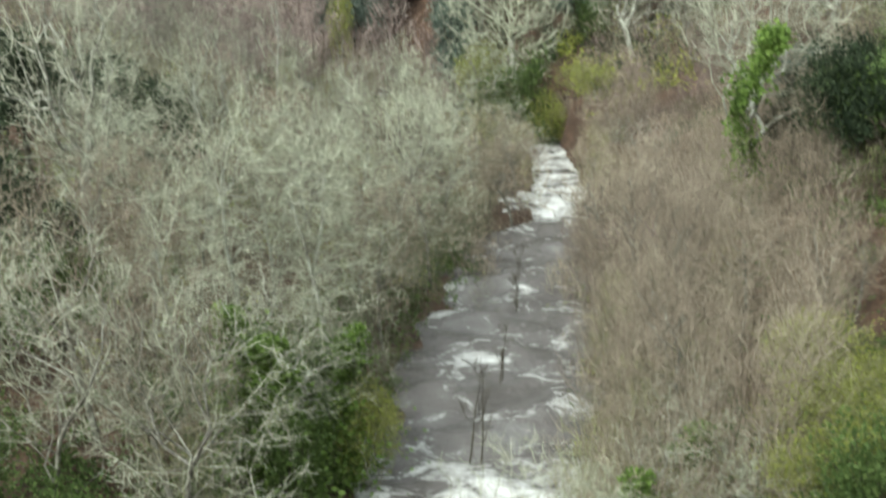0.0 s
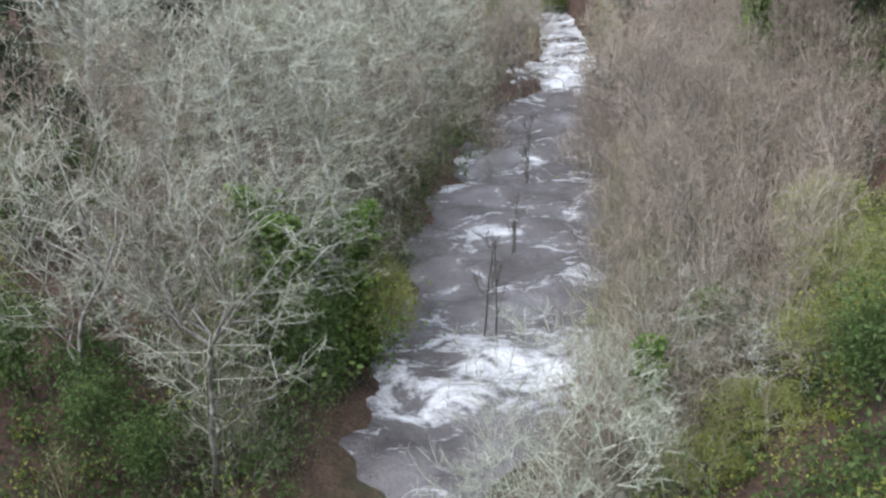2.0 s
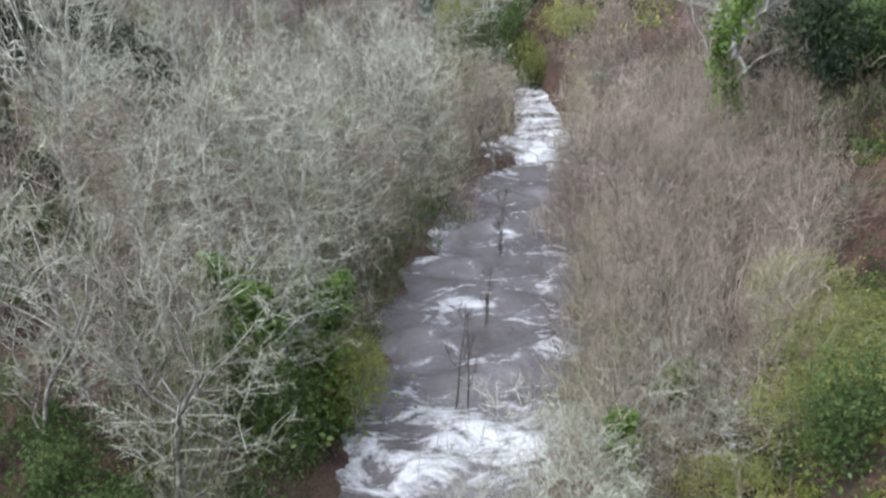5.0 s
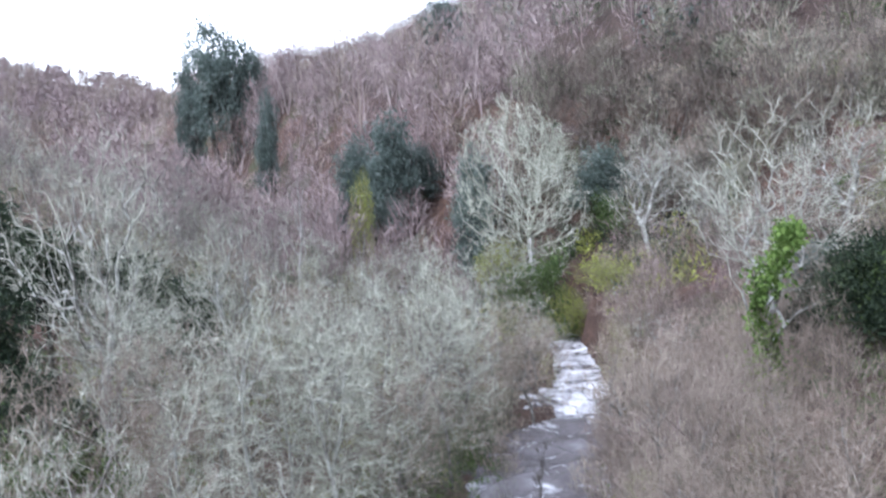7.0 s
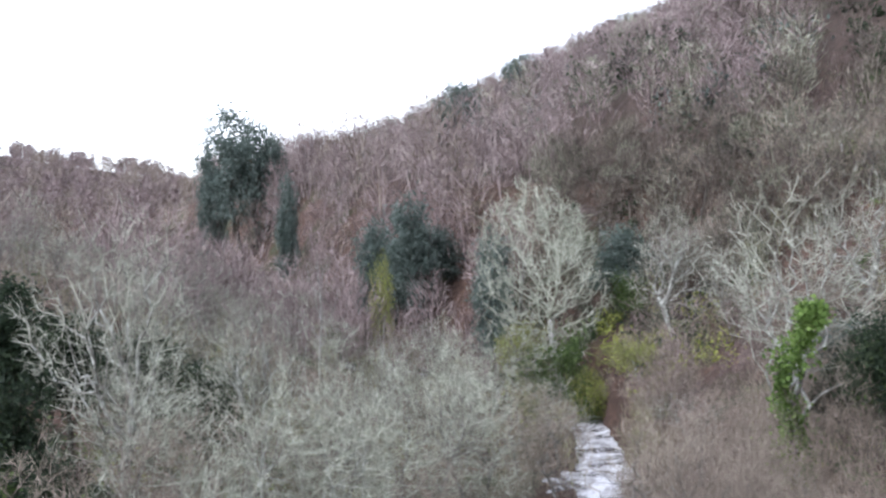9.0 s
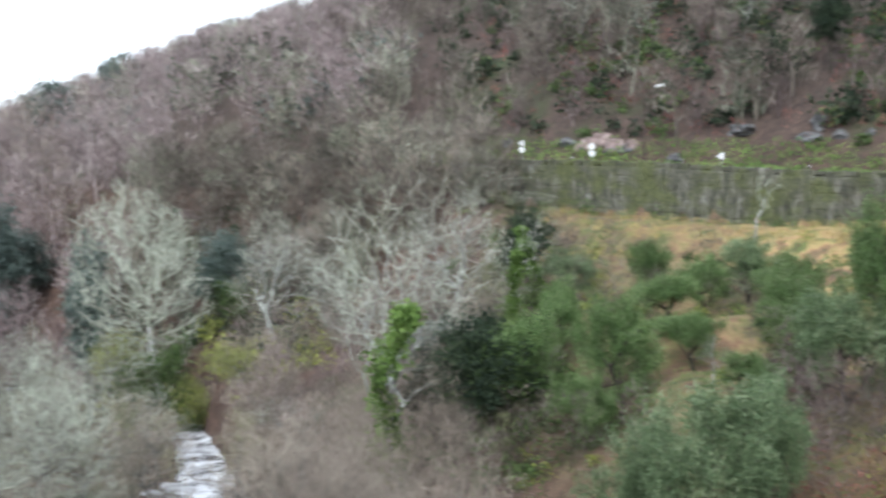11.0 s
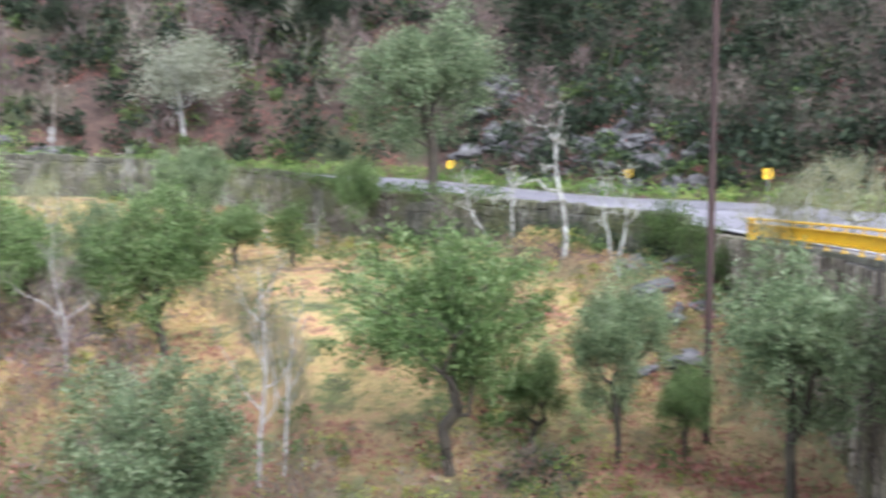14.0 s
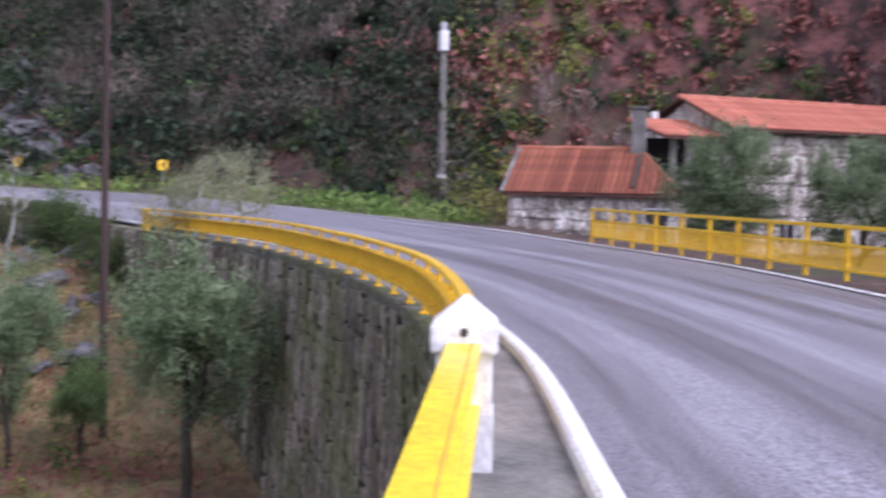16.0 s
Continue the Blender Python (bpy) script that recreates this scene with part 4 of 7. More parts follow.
# ---- poles, lamps and signs ----
def lamp_post():
    p = bearing(96.8, 55, 0.3)
    top = tagged(new("lamp_post"), "tall grey concrete lamp post with a white lantern box", "lamp post")
    top.matrix_basis = Matrix.Translation(p)
    part("pole", rod((0, 0, -0.6), (0, 0, 8.2), 0.21, 0.14, 12), "concrete", top)
    part("collar", rod((0, 0, 1.72), (0, 0, 1.90), 0.215, 0.212, 12), "white_paint", top, "white painted band")
    head = part("lantern", box((0.50, 0.42, 1.0), pose(0, 0, 8.3, 0, 0, 8), 0.05), "white_paint", top)
    part("lantern_cap", box((0.34, 0.30, 0.5), pose(0, 0, 8.95), 0.05), "steel", head)


def utility_pole():
    p = spot(80.2, 30.5)
    top = tagged(new("utility_pole"), "slim brown wooden utility pole standing on the terrace", "pole")
    top.matrix_basis = Matrix.Translation(p) @ pose(0, 0, 0, 0.2, 1.0)
    part("pole", rod((0, 0, -0.5), (0, 0, 14.5), 0.105, 0.085, 10), "pole_wood", top)


def chevron(az, d, z):
    p = bearing(az, d, z)
    top = tagged(new("chevron_sign"), "yellow road sign with a black chevron on a short post", "road sign", "bend signs along the road")
    top.matrix_basis = Matrix.Translation(p) @ pose(0, 0, 0, 0, 0, -az) @ Matrix.Diagonal((0.74, 0.74, 0.74, 1))
    part("post", rod((0, 0.06, -2.4), (0, 0.06, 0.3), 0.035), "steel", top)
    board = part("board", box((0.62, 0.03, 0.68), pose(0, 0, 0), 0.008), "sign_yellow", top)
    bm = bmesh.new()
    for s in (1, -1):
        v = [bm.verts.new(q) for q in ((0.10, -0.019, s * 0.30), (0.29, -0.019, s * 0.30), (0.09, -0.019, 0), (-0.12, -0.019, 0))]
        bm.faces.new(v if s > 0 else v[::-1])
    part("chevron", bm, "sign_black", board)


def sign(az, d, z, shapes, facing=0.0, paint="line_paint"):
    """Small white traffic signs, one over the other, on a steel post."""
    p = bearing(az, d, z)
    top = tagged(new("traffic_sign"), "white traffic sign on a thin steel post beside the road", "road sign")
    top.matrix_basis = Matrix.Translation(p) @ pose(0, 0, 0, 0, 0, -az + facing) @ Matrix.Diagonal((0.82, 0.82, 0.82, 1))
    part("post", rod((0, 0.05, -2.9), (0, 0.05, 0.35), 0.035), "steel", top)
    for k, shape in enumerate(shapes):
        zz = 0.05 - 0.72 * k
        bm = bmesh.new()
        if shape == "round":
            bmesh.ops.create_cone(bm, cap_ends=True, segments=24, radius1=0.33, radius2=0.33, depth=0.03, matrix=pose(0, 0, zz, 90))
            face = part("disc", bm, paint, top)
        else:
            bmesh.ops.create_cone(bm, cap_ends=True, segments=3, radius1=0.46, radius2=0.46, depth=0.03, matrix=pose(0, 0, zz, 90) @ pose(0, 0, 0, 0, 0, 90))
            face = part("triangle", bm, paint, top)


def street_lamp():
    p = bearing(28.2, 93, 4.7)
    top = tagged(new("street_lamp"), "slim brown street lamp with a white head above the road", "street lamp")
    top.matrix_basis = Matrix.Translation(p) @ pose(0, 0, 0, 0, 0, -28)
    part("pole", rod((0, 0, -0.5), (0, 0, 6.6), 0.07, 0.045), "pole_wood", top)
    part("arm", rod((0, 0, 6.55), (0.9, -0.2, 6.85), 0.04, 0.03), "pole_wood", top)
    part("head", box((0.75, 0.30, 0.16), pose(1.2, -0.25, 6.9, 0, -12), 0.05), "white_paint", top)


def delineator(az, d, z):
    top = tagged(new("marker_post"), "short white plastic marker post at the road's edge", "marker post", "marker posts along the road")
    top.matrix_basis = Matrix.Translation(bearing(az, d, z))
    part("post", box((0.14, 0.10, 1.0), pose(0, 0, 0.4), 0.02), "white_paint", top)
    part("band", box((0.144, 0.104, 0.18), pose(0, 0, 0.72)), "sign_black", top)


lamp_post()
utility_pole()
for az, d, z in ((67.4, 75.5, 3.2), (76.3, 66.5, 2.52), (83.0, 58.5, 2.4)):
    chevron(az, d, z)
sign(22.1, 100.5, 7.6, ("triangle", "round"))
sign(25.6, 96.5, 7.0, ("round", "round"))
sign(31.9, 90, 5.7, ("triangle",))
sign(42.55, 82.5, 5.9, ("round",))
sign(48.0, 82, 5.4, ("round", "round"), paint="concrete")
street_lamp()
for az, d, z in ((17.6, 106, 6.3), (24.6, 97, 5.3), (30.0, 90.5, 4.7), (36.0, 85.5, 3.8)):
    delineator(az, d, z)


def waterfall():
    """A thin white fall over the rock of the cut, in several strands."""
    rng = np.random.default_rng(3)
    top = tagged(new("waterfall"), "thin white waterfall running down the rock beside the road", "waterfall")
    for k in range(4):
        v, f = [], []
        n = 26
        for i in range(n):
            t = i / (n - 1)
            el = 5.9 - 3.9 * t
            az = 43.6 - 1.0 * min(t * 5, 1) - 0.75 * t + 0.17 * (k - 1.5) * t ** 1.5 + 0.03 * rng.normal()
            ds = np.arange(84, 110, 0.4)
            above = land(ds * math.sin(radians(az)), ds * math.cos(radians(az))) > EYE_Z + ds * math.tan(radians(el))
            d = float(ds[np.argmax(above)]) if above.any() else 110.0
            w = (0.04 + 0.08 * t) * (1 + 0.4 * rng.uniform(-1, 1))
            c = bearing(az, d - 0.5, EYE_Z + (d - 0.5) * math.tan(radians(el)))
            side = Vector((math.cos(radians(az)), -math.sin(radians(az)), 0)) * w
            out = Vector((-math.sin(radians(az)), -math.cos(radians(az)), 0)) * 0.12
            v += [c - side, c + out * rng.uniform(0.5, 1.5), c + side]
            if i:
                b = 3 * i
                f += [(b - 3, b - 2, b + 1, b), (b - 2, b - 1, b + 2, b + 1)]
        part_mesh("strand", mesh_of("strand", v, f, "foam", True), top)


waterfall()


# ---- rocks ----
def rock_mesh(seed):
    bm = bmesh.new()
    bmesh.ops.create_icosphere(bm, subdivisions=3, radius=1)
    off = Vector((seed * 7.3, seed * 3.1, seed))
    for v in bm.verts:
        p = v.co.copy()
        n = noise.noise(p * 1.1 + off) * 0.5 + noise.noise(p * 2.7 + off) * 0.22
        c = noise.cell(p * 1.5 + off) * 0.25
        v.co = p * (0.8 + n + c)
        v.co.z *= 0.75
    me = bpy.data.meshes.new("rock")
    bm.to_mesh(me)
    bm.free()
    me.materials.append(M["rock"])
    return me


ROCKS = [rock_mesh(k) for k in range(5)]
rr = random.Random(8)


def rock(p, size, label):
    ob = new("rock", rr.choice(ROCKS))
    ob.matrix_basis = Matrix.Translation(p) @ pose(0, 0, 0, rr.uniform(-20, 20), rr.uniform(-20, 20), rr.uniform(0, 360)) @ Matrix.Diagonal((size * rr.uniform(0.8, 1.4), size * rr.uniform(0.7, 1.1), size * rr.uniform(0.6, 1.0), 1))
    tagged(ob, label, "rock", "rocks on the hillside")


for k in range(90):
    az = rr.uniform(68, 80)
    i = int(np.argmin(np.abs(np.degrees(np.arctan2(RIGHT[60:140, 0], RIGHT[60:140, 1])) - az))) + 60
    d = math.hypot(*RIGHT[i]) + rr.uniform(3.5, 17)
    rock(spot(az, d), rr.uniform(0.4, 1.25), "grey lichen-spotted rock on the steep cut above the road")
for k in range(26):
    az = rr.uniform(21, 48)
    i = int(np.argmin(np.abs(np.degrees(np.arctan2(RIGHT[100:170, 0], RIGHT[100:170, 1])) - az))) + 100
    d = math.hypot(*RIGHT[i]) + rr.uniform(2.8, 8)
    rock(spot(az, d), rr.uniform(0.4, 1.2), "pale rock in the cut beside the road")
for k in range(14):
    rock(spot(rr.uniform(76, 82), rr.uniform(34, 41)), rr.uniform(0.3, 0.7), "grey boulder at the foot of the road's wall")
M["rock_pink"] = plain("rock_pink", [(0.3, (0.10, 0.075, 0.068)), (0.5, (0.25, 0.18, 0.16)), (0.7, (0.42, 0.335, 0.30))], 1.3, 0.9, 7, 0.7)
PINK = rock_mesh(9)
PINK.materials[0] = M["rock_pink"]
for az, d, size in ((25.3, 100, 1.1), (26.1, 99.5, 1.5), (26.8, 98.5, 1.1), (27.6, 98, 0.8)):
    ob = new("rock", PINK)
    ob.matrix_basis = Matrix.Translation(spot(az, d)) @ pose(0, 0, 0, 0, 0, az * 40) @ Matrix.Diagonal((size, size * 0.8, size, 1))
    tagged(ob, "pinkish bare rock face beside the road", "rock", "rocks on the hillside")
log = tagged(new("fallen_log"), "pale sawn log lying on the roadside grass", "log")
log.matrix_basis = Matrix.Translation(bearing(94.8, 56, 0.95)) @ pose(0, 0, 0, 0, 0, 100)
part("log", rod((-1.1, 0, 0), (1.1, 0, 0.06), 0.18, 0.15, 10), "bark_white", log)
marker = tagged(new("stone_marker"), "small whitewashed stone marker on the bracken slope", "marker")
marker.matrix_basis = Matrix.Translation(spot(101.3, 78))
part("shaft", box((0.5, 0.4, 1.3), pose(0, 0, 0.6), 0.06), "white_paint", marker)
part("cap", box((0.66, 0.5, 0.22), pose(0, 0, 1.32), 0.05), "white_paint", marker)


# ---- trees ----
def tubes(segs, sides):
    """Tapered tubes for rows of (p, q, r0, r1)."""
    p, q, r0, r1 = (np.array([s[k] for s in segs], float) for k in range(4))
    d = q - p
    d /= np.linalg.norm(d, axis=1)[:, None] + 1e-9
    h = np.where(np.abs(d[:, 2:]) > 0.9, [[1.0, 0, 0]], [[0, 0, 1.0]])
    u = np.cross(d, h)
    u /= np.linalg.norm(u, axis=1)[:, None]
    w = np.cross(d, u)
    ang = np.arange(sides) * 2 * np.pi / sides
    ring = np.cos(ang)[None, :, None] * u[:, None] + np.sin(ang)[None, :, None] * w[:, None]
    a = p[:, None] + ring * r0[:, None, None]
    b = q[:, None] + ring * r1[:, None, None]
    v = np.concatenate([a, b], 1).reshape(-1, 3)
    base = np.arange(len(segs))[:, None] * 2 * sides
    k = np.arange(sides)[None]
    k2 = (k + 1) % sides
    t = np.concatenate([np.stack([base + k, base + k2, base + sides + k2], -1).reshape(-1, 3), np.stack([base + k, base + sides + k2, base + sides + k], -1).reshape(-1, 3)])
    return v, t


def slivers(p, q, r, rng):
    """Fine twigs, each a thin three-cornered blade."""
    p, q = np.array(p, float), np.array(q, float)
    d = q - p
    u = np.cross(d, rng.normal(size=p.shape))
    u *= (r / (np.linalg.norm(u, axis=1) + 1e-9))[:, None]
    v = np.stack([p - u, p + u, q], 1).reshape(-1, 3)
    return v, np.arange(len(v)).reshape(-1, 3)


def leaves(c, size, rng, flat=0.0, long=1.6):
    """Leaves, each a small pointed quad bent along its midrib."""
    c = np.array(c, float)
    n = len(c)
    d = rng.normal(size=(n, 3))
    d[:, 2] = d[:, 2] * (1 - flat) - 0.2
    d /= np.linalg.norm(d, axis=1)[:, None]
    u = np.cross(d, rng.normal(size=(n, 3)))
    u /= np.linalg.norm(u, axis=1)[:, None]
    s = (size * rng.uniform(0.6, 1.3, n))[:, None]
    v = np.stack([c - d * s * long / 2, c + u * s * 0.42, c + d * s * long / 2, c - u * s * 0.42], 1).reshape(-1, 3)
    b = np.arange(n)[:, None] * 4
    return v, np.concatenate([b + [0, 1, 2], b + [0, 2, 3]])


def blade_leaves(c, size, rng, long=2.6):
    """Narrow leaves, each one pointed blade."""
    c = np.array(c, float)
    d = rng.normal(size=c.shape)
    d /= np.linalg.norm(d, axis=1)[:, None]
    ln = (size * long * rng.uniform(0.6, 1.3, len(c)))[:, None]
    return slivers(c, c + d * ln, np.full(len(c), size * 0.42), rng)


def joined(pieces):
    vs, ts, k = [], [], 0
    for v, t in pieces:
        vs.append(v)
        ts.append(t + k)
        k += len(v)
    return np.concatenate(vs), np.concatenate(ts)


def unit(v):
    return v / (np.linalg.norm(v) + 1e-9)


def bough(rng, start, way, length, r0, r1, n, wander, up):
    """A wandering line of segments."""
    segs, p, d = [], np.array(start, float), unit(np.array(way, float))
    for i in range(n):
        d = unit(d + rng.normal(size=3) * wander + np.array([0, 0, up]))
        q = p + d * length / n
        segs.append((p, q, r0 + (r1 - r0) * i / n, r0 + (r1 - r0) * (i + 1) / n))
        p = q
    return segs


def skeleton(rng, h, girth, limbs=13, first=0.25, reach=0.42, up=0.10, subs=6, twigs=8, fine=4, stems=1, crook=0.10, twig_r=0.011, cone=0.75):
    """A leafless tree: trunk and limbs, side branches, twigs, twig ends, and the twigs' tips."""
    trunk, branch, twig, tip0, tip1, ends = [], [], [], [], [], []
    for s in range(stems):
        lean = rng.normal(size=3) * (0.06 if stems == 1 else 0.28)
        t = bough(rng, rng.normal(size=3) * (0.0 if stems == 1 else 0.15) * [1, 1, 0], np.array([0, 0, 1]) + lean * [1, 1, 0], h * rng.uniform(0.82, 1.0), girth, girth * 0.18, 9, crook * 0.6, 0.05)
        trunk += t
        for k in range(limbs):
            f = first + (0.97 - first) * (k + rng.uniform(0, 1)) / limbs
            seg = t[min(int(f * 9), 8)]
            w = f * 9 % 1
            p = seg[0] * (1 - w) + seg[1] * w
            a = k * 2.4 + rng.uniform(-0.6, 0.6)
            rise = rng.uniform(0.25, 0.75) + 0.5 * f
            way = np.array([math.cos(a), math.sin(a), rise])
            ln = h * reach * rng.uniform(0.7, 1.15) * (0.72 + 0.57 * cone - cone * f)
            r = seg[2] * rng.uniform(0.38, 0.6)
            limb = bough(rng, p, way, ln, r, 0.012, 5, crook * 2.2, up)
            trunk += limb
            for j in range(subs):
                g = rng.uniform(0.25, 1.0)
                ls = limb[min(int(g * 5), 4)]
                bl = ln * rng.uniform(0.28, 0.55) * (1.2 - 0.6 * g)
                way2 = unit(ls[1] - ls[0]) * 0.7 + rng.normal(size=3) * 0.65 + np.array([0, 0, 0.25])
                br = bough(rng, ls[1], way2, bl, max(ls[3] * 0.7, 0.014), 0.008, 3, crook * 2.5, up)
                branch += br
                for i in range(twigs):
                    bs = br[rng.integers(0, 3)]
                    way3 = unit(bs[1] - bs[0]) * 0.7 + rng.normal(size=3) * 0.6 + np.array([0, 0, 0.2])
                    tl = bl * rng.uniform(0.25, 0.6)
                    q = bs[1] + unit(way3) * tl
                    twig.append((bs[1], q, twig_r, twig_r * 0.55))
                    ends.append(q)
                    for _ in range(fine):
                        m = bs[1] + (q - bs[1]) * rng.uniform(0.3, 1.0)
                        tip0.append(m)
                        tip1.append(m + (unit(way3) * 0.6 + rng.normal(size=3) * 0.55) * tl * 0.6)
    return trunk, branch, twig, (tip0, tip1), np.array(ends)


REACH = {}


def tree_thing(name, seed, bark, twig, label, category, h=10, girth=0.14, leaf=None, leaf_n=0, leaf_size=0.08, leaf_loose=0.16, ivy=0, thin=False, blades=False, billow=None, **how):
    """A tree template: trunk with limbs, crown of branches and twigs, and leaves if it has any."""
    rng = np.random.default_rng(seed)
    trunk, branch, twg, tips, ends = skeleton(rng, h, girth, **how)
    top = tagged(new(name), label, category)
    REACH[top.name] = (float(ends[:, 2].max()), float(np.percentile(np.hypot(ends[:, 0], ends[:, 1]), 92)))
    part_mesh("trunk", big_mesh("trunk", *tubes(trunk, 6), bark), top)
    pieces = [tubes(branch, 3)]
    if thin:
        pieces.append(slivers([t[0] for t in twg], [t[1] for t in twg], np.full(len(twg), how.get("twig_r", 0.011) * 1.3), rng))
    else:
        pieces.append(tubes(twg, 3))
    if len(tips[0]):
        pieces.append(slivers(tips[0], tips[1], np.full(len(tips[0]), how.get("twig_r", 0.011) * 0.9), rng))
    part_mesh("crown", big_mesh("crown", *joined(pieces), twig), top)
    if leaf_n:
        if billow:
            # leaves gathered in clumps over an uneven rounded crown
            clumps, mid, wide, tall, loose = billow
            q = rng.normal(size=(clumps, 3))
            q /= np.linalg.norm(q, axis=1)[:, None]
            q[:, 2] = np.where(q[:, 2] < -0.55, -q[:, 2], q[:, 2])
            q *= rng.uniform(0.25, 1.2, (clumps, 1)) * np.array([wide, wide, tall])
            pick = rng.integers(0, clumps, leaf_n)
            big = rng.uniform(0.6, 1.4, clumps)
            c = q[pick] + [0, 0, mid] + rng.normal(size=(leaf_n, 3)) * (loose * big[pick])[:, None] * [1, 1, 0.8]
        else:
            c = ends[rng.integers(0, len(ends), leaf_n)] + rng.normal(size=(leaf_n, 3)) * leaf_loose
        part_mesh("foliage", big_mesh("foliage", *(blade_leaves(c, leaf_size, rng) if blades else leaves(c, leaf_size, rng)), leaf), top)
    if ivy:
        near = [s for s in trunk if s[2] > girth * 0.45]
        k = rng.integers(0, len(near), ivy)
        a = np.array([near[i][0] for i in k])
        b = np.array([near[i][1] for i in k])
        c = a + (b - a) * rng.uniform(0, 1, (ivy, 1)) + rng.normal(size=(ivy, 3)) * [0.27, 0.27, 0.3]
        part_mesh("ivy", big_mesh("ivy", *leaves(c, 0.19, rng, long=1.2), "leaf_ivy"), top, "glossy green climbing ivy")
    return top


def grown(rng, h, girth, wide, mid, tall, fork=0.25, n=260, step=0.55, crook=0.13, thrift=0.5, lean=(0, 0), hollow=0.42, tip=0.006):
    """A tree grown towards points spread through an uneven rounded crown: each new branch leaves the limb that
    reaches it soonest, and limbs thicken with what they carry. Gives nodes, parents, radii and loads."""
    lean = np.array([*lean, 0.0])
    k = max(int(fork * h / step), 3)
    P, L, up, d = [np.zeros(3)], [0.0], [-1], np.array([0, 0, 1.0])
    for i in range(k):
        d = unit(d + rng.normal(size=3) * [crook, crook, 0] + lean / h)
        P.append(P[-1] + d * fork * h / k)
        L.append(L[-1] + fork * h / k)
        up.append(i)
    q = rng.normal(size=(n * 2, 3))
    q /= np.linalg.norm(q, axis=1)[:, None]
    lobes = rng.normal(size=(9, 3))
    lobes /= np.linalg.norm(lobes, axis=1)[:, None]
    swell = 0.62 + 0.46 * np.clip((q @ lobes.T).max(1), 0, 1) ** 4
    q = q * (rng.uniform(0, 1, n * 2) ** hollow * swell)[:, None] * np.array([wide, wide, tall]) + [0, 0, mid] + lean * np.clip(mid / h, 0, 1)
    q = q[q[:, 2] > 0.12 * h][:n]
    q = q[np.argsort(np.linalg.norm(q - P[-1], axis=1))]
    spread = np.zeros((4 + k + n * 14, 3))
    far = np.full(len(spread), 1e6)
    spread[:len(P)], far[:len(P)] = P, L
    far[:max(k - 2, 1)] += 2.0
    m, up = len(P), list(up)
    for t in q:
        gap = np.linalg.norm(spread[:m] - t, axis=1)
        j = int(np.argmin(gap + thrift * far[:m] + 1.2 * np.clip(spread[:m, 2] - t[2], 0, 2)))
        parts = min(max(int(gap[j] / step), 1), 12)
        start, last, bend = spread[j].copy(), j, rng.normal(size=3) * gap[j] * crook
        for i in range(1, parts + 1):
            f = i / parts
            spread[m] = start + (t - start) * f + bend * math.sin(math.pi * f) + rng.normal(size=3) * step * crook * (i < parts)
            far[m] = far[last] + gap[j] / parts
            up.append(last)
            last, m = m, m + 1
    P, up = spread[:m], np.array(up)
    load = np.ones(m)
    for i in range(m - 1, 0, -1):
        load[up[i]] += load[i]
    r = np.maximum(girth * (load / load[0]) ** 0.52, tip)
    return P, up, r, load


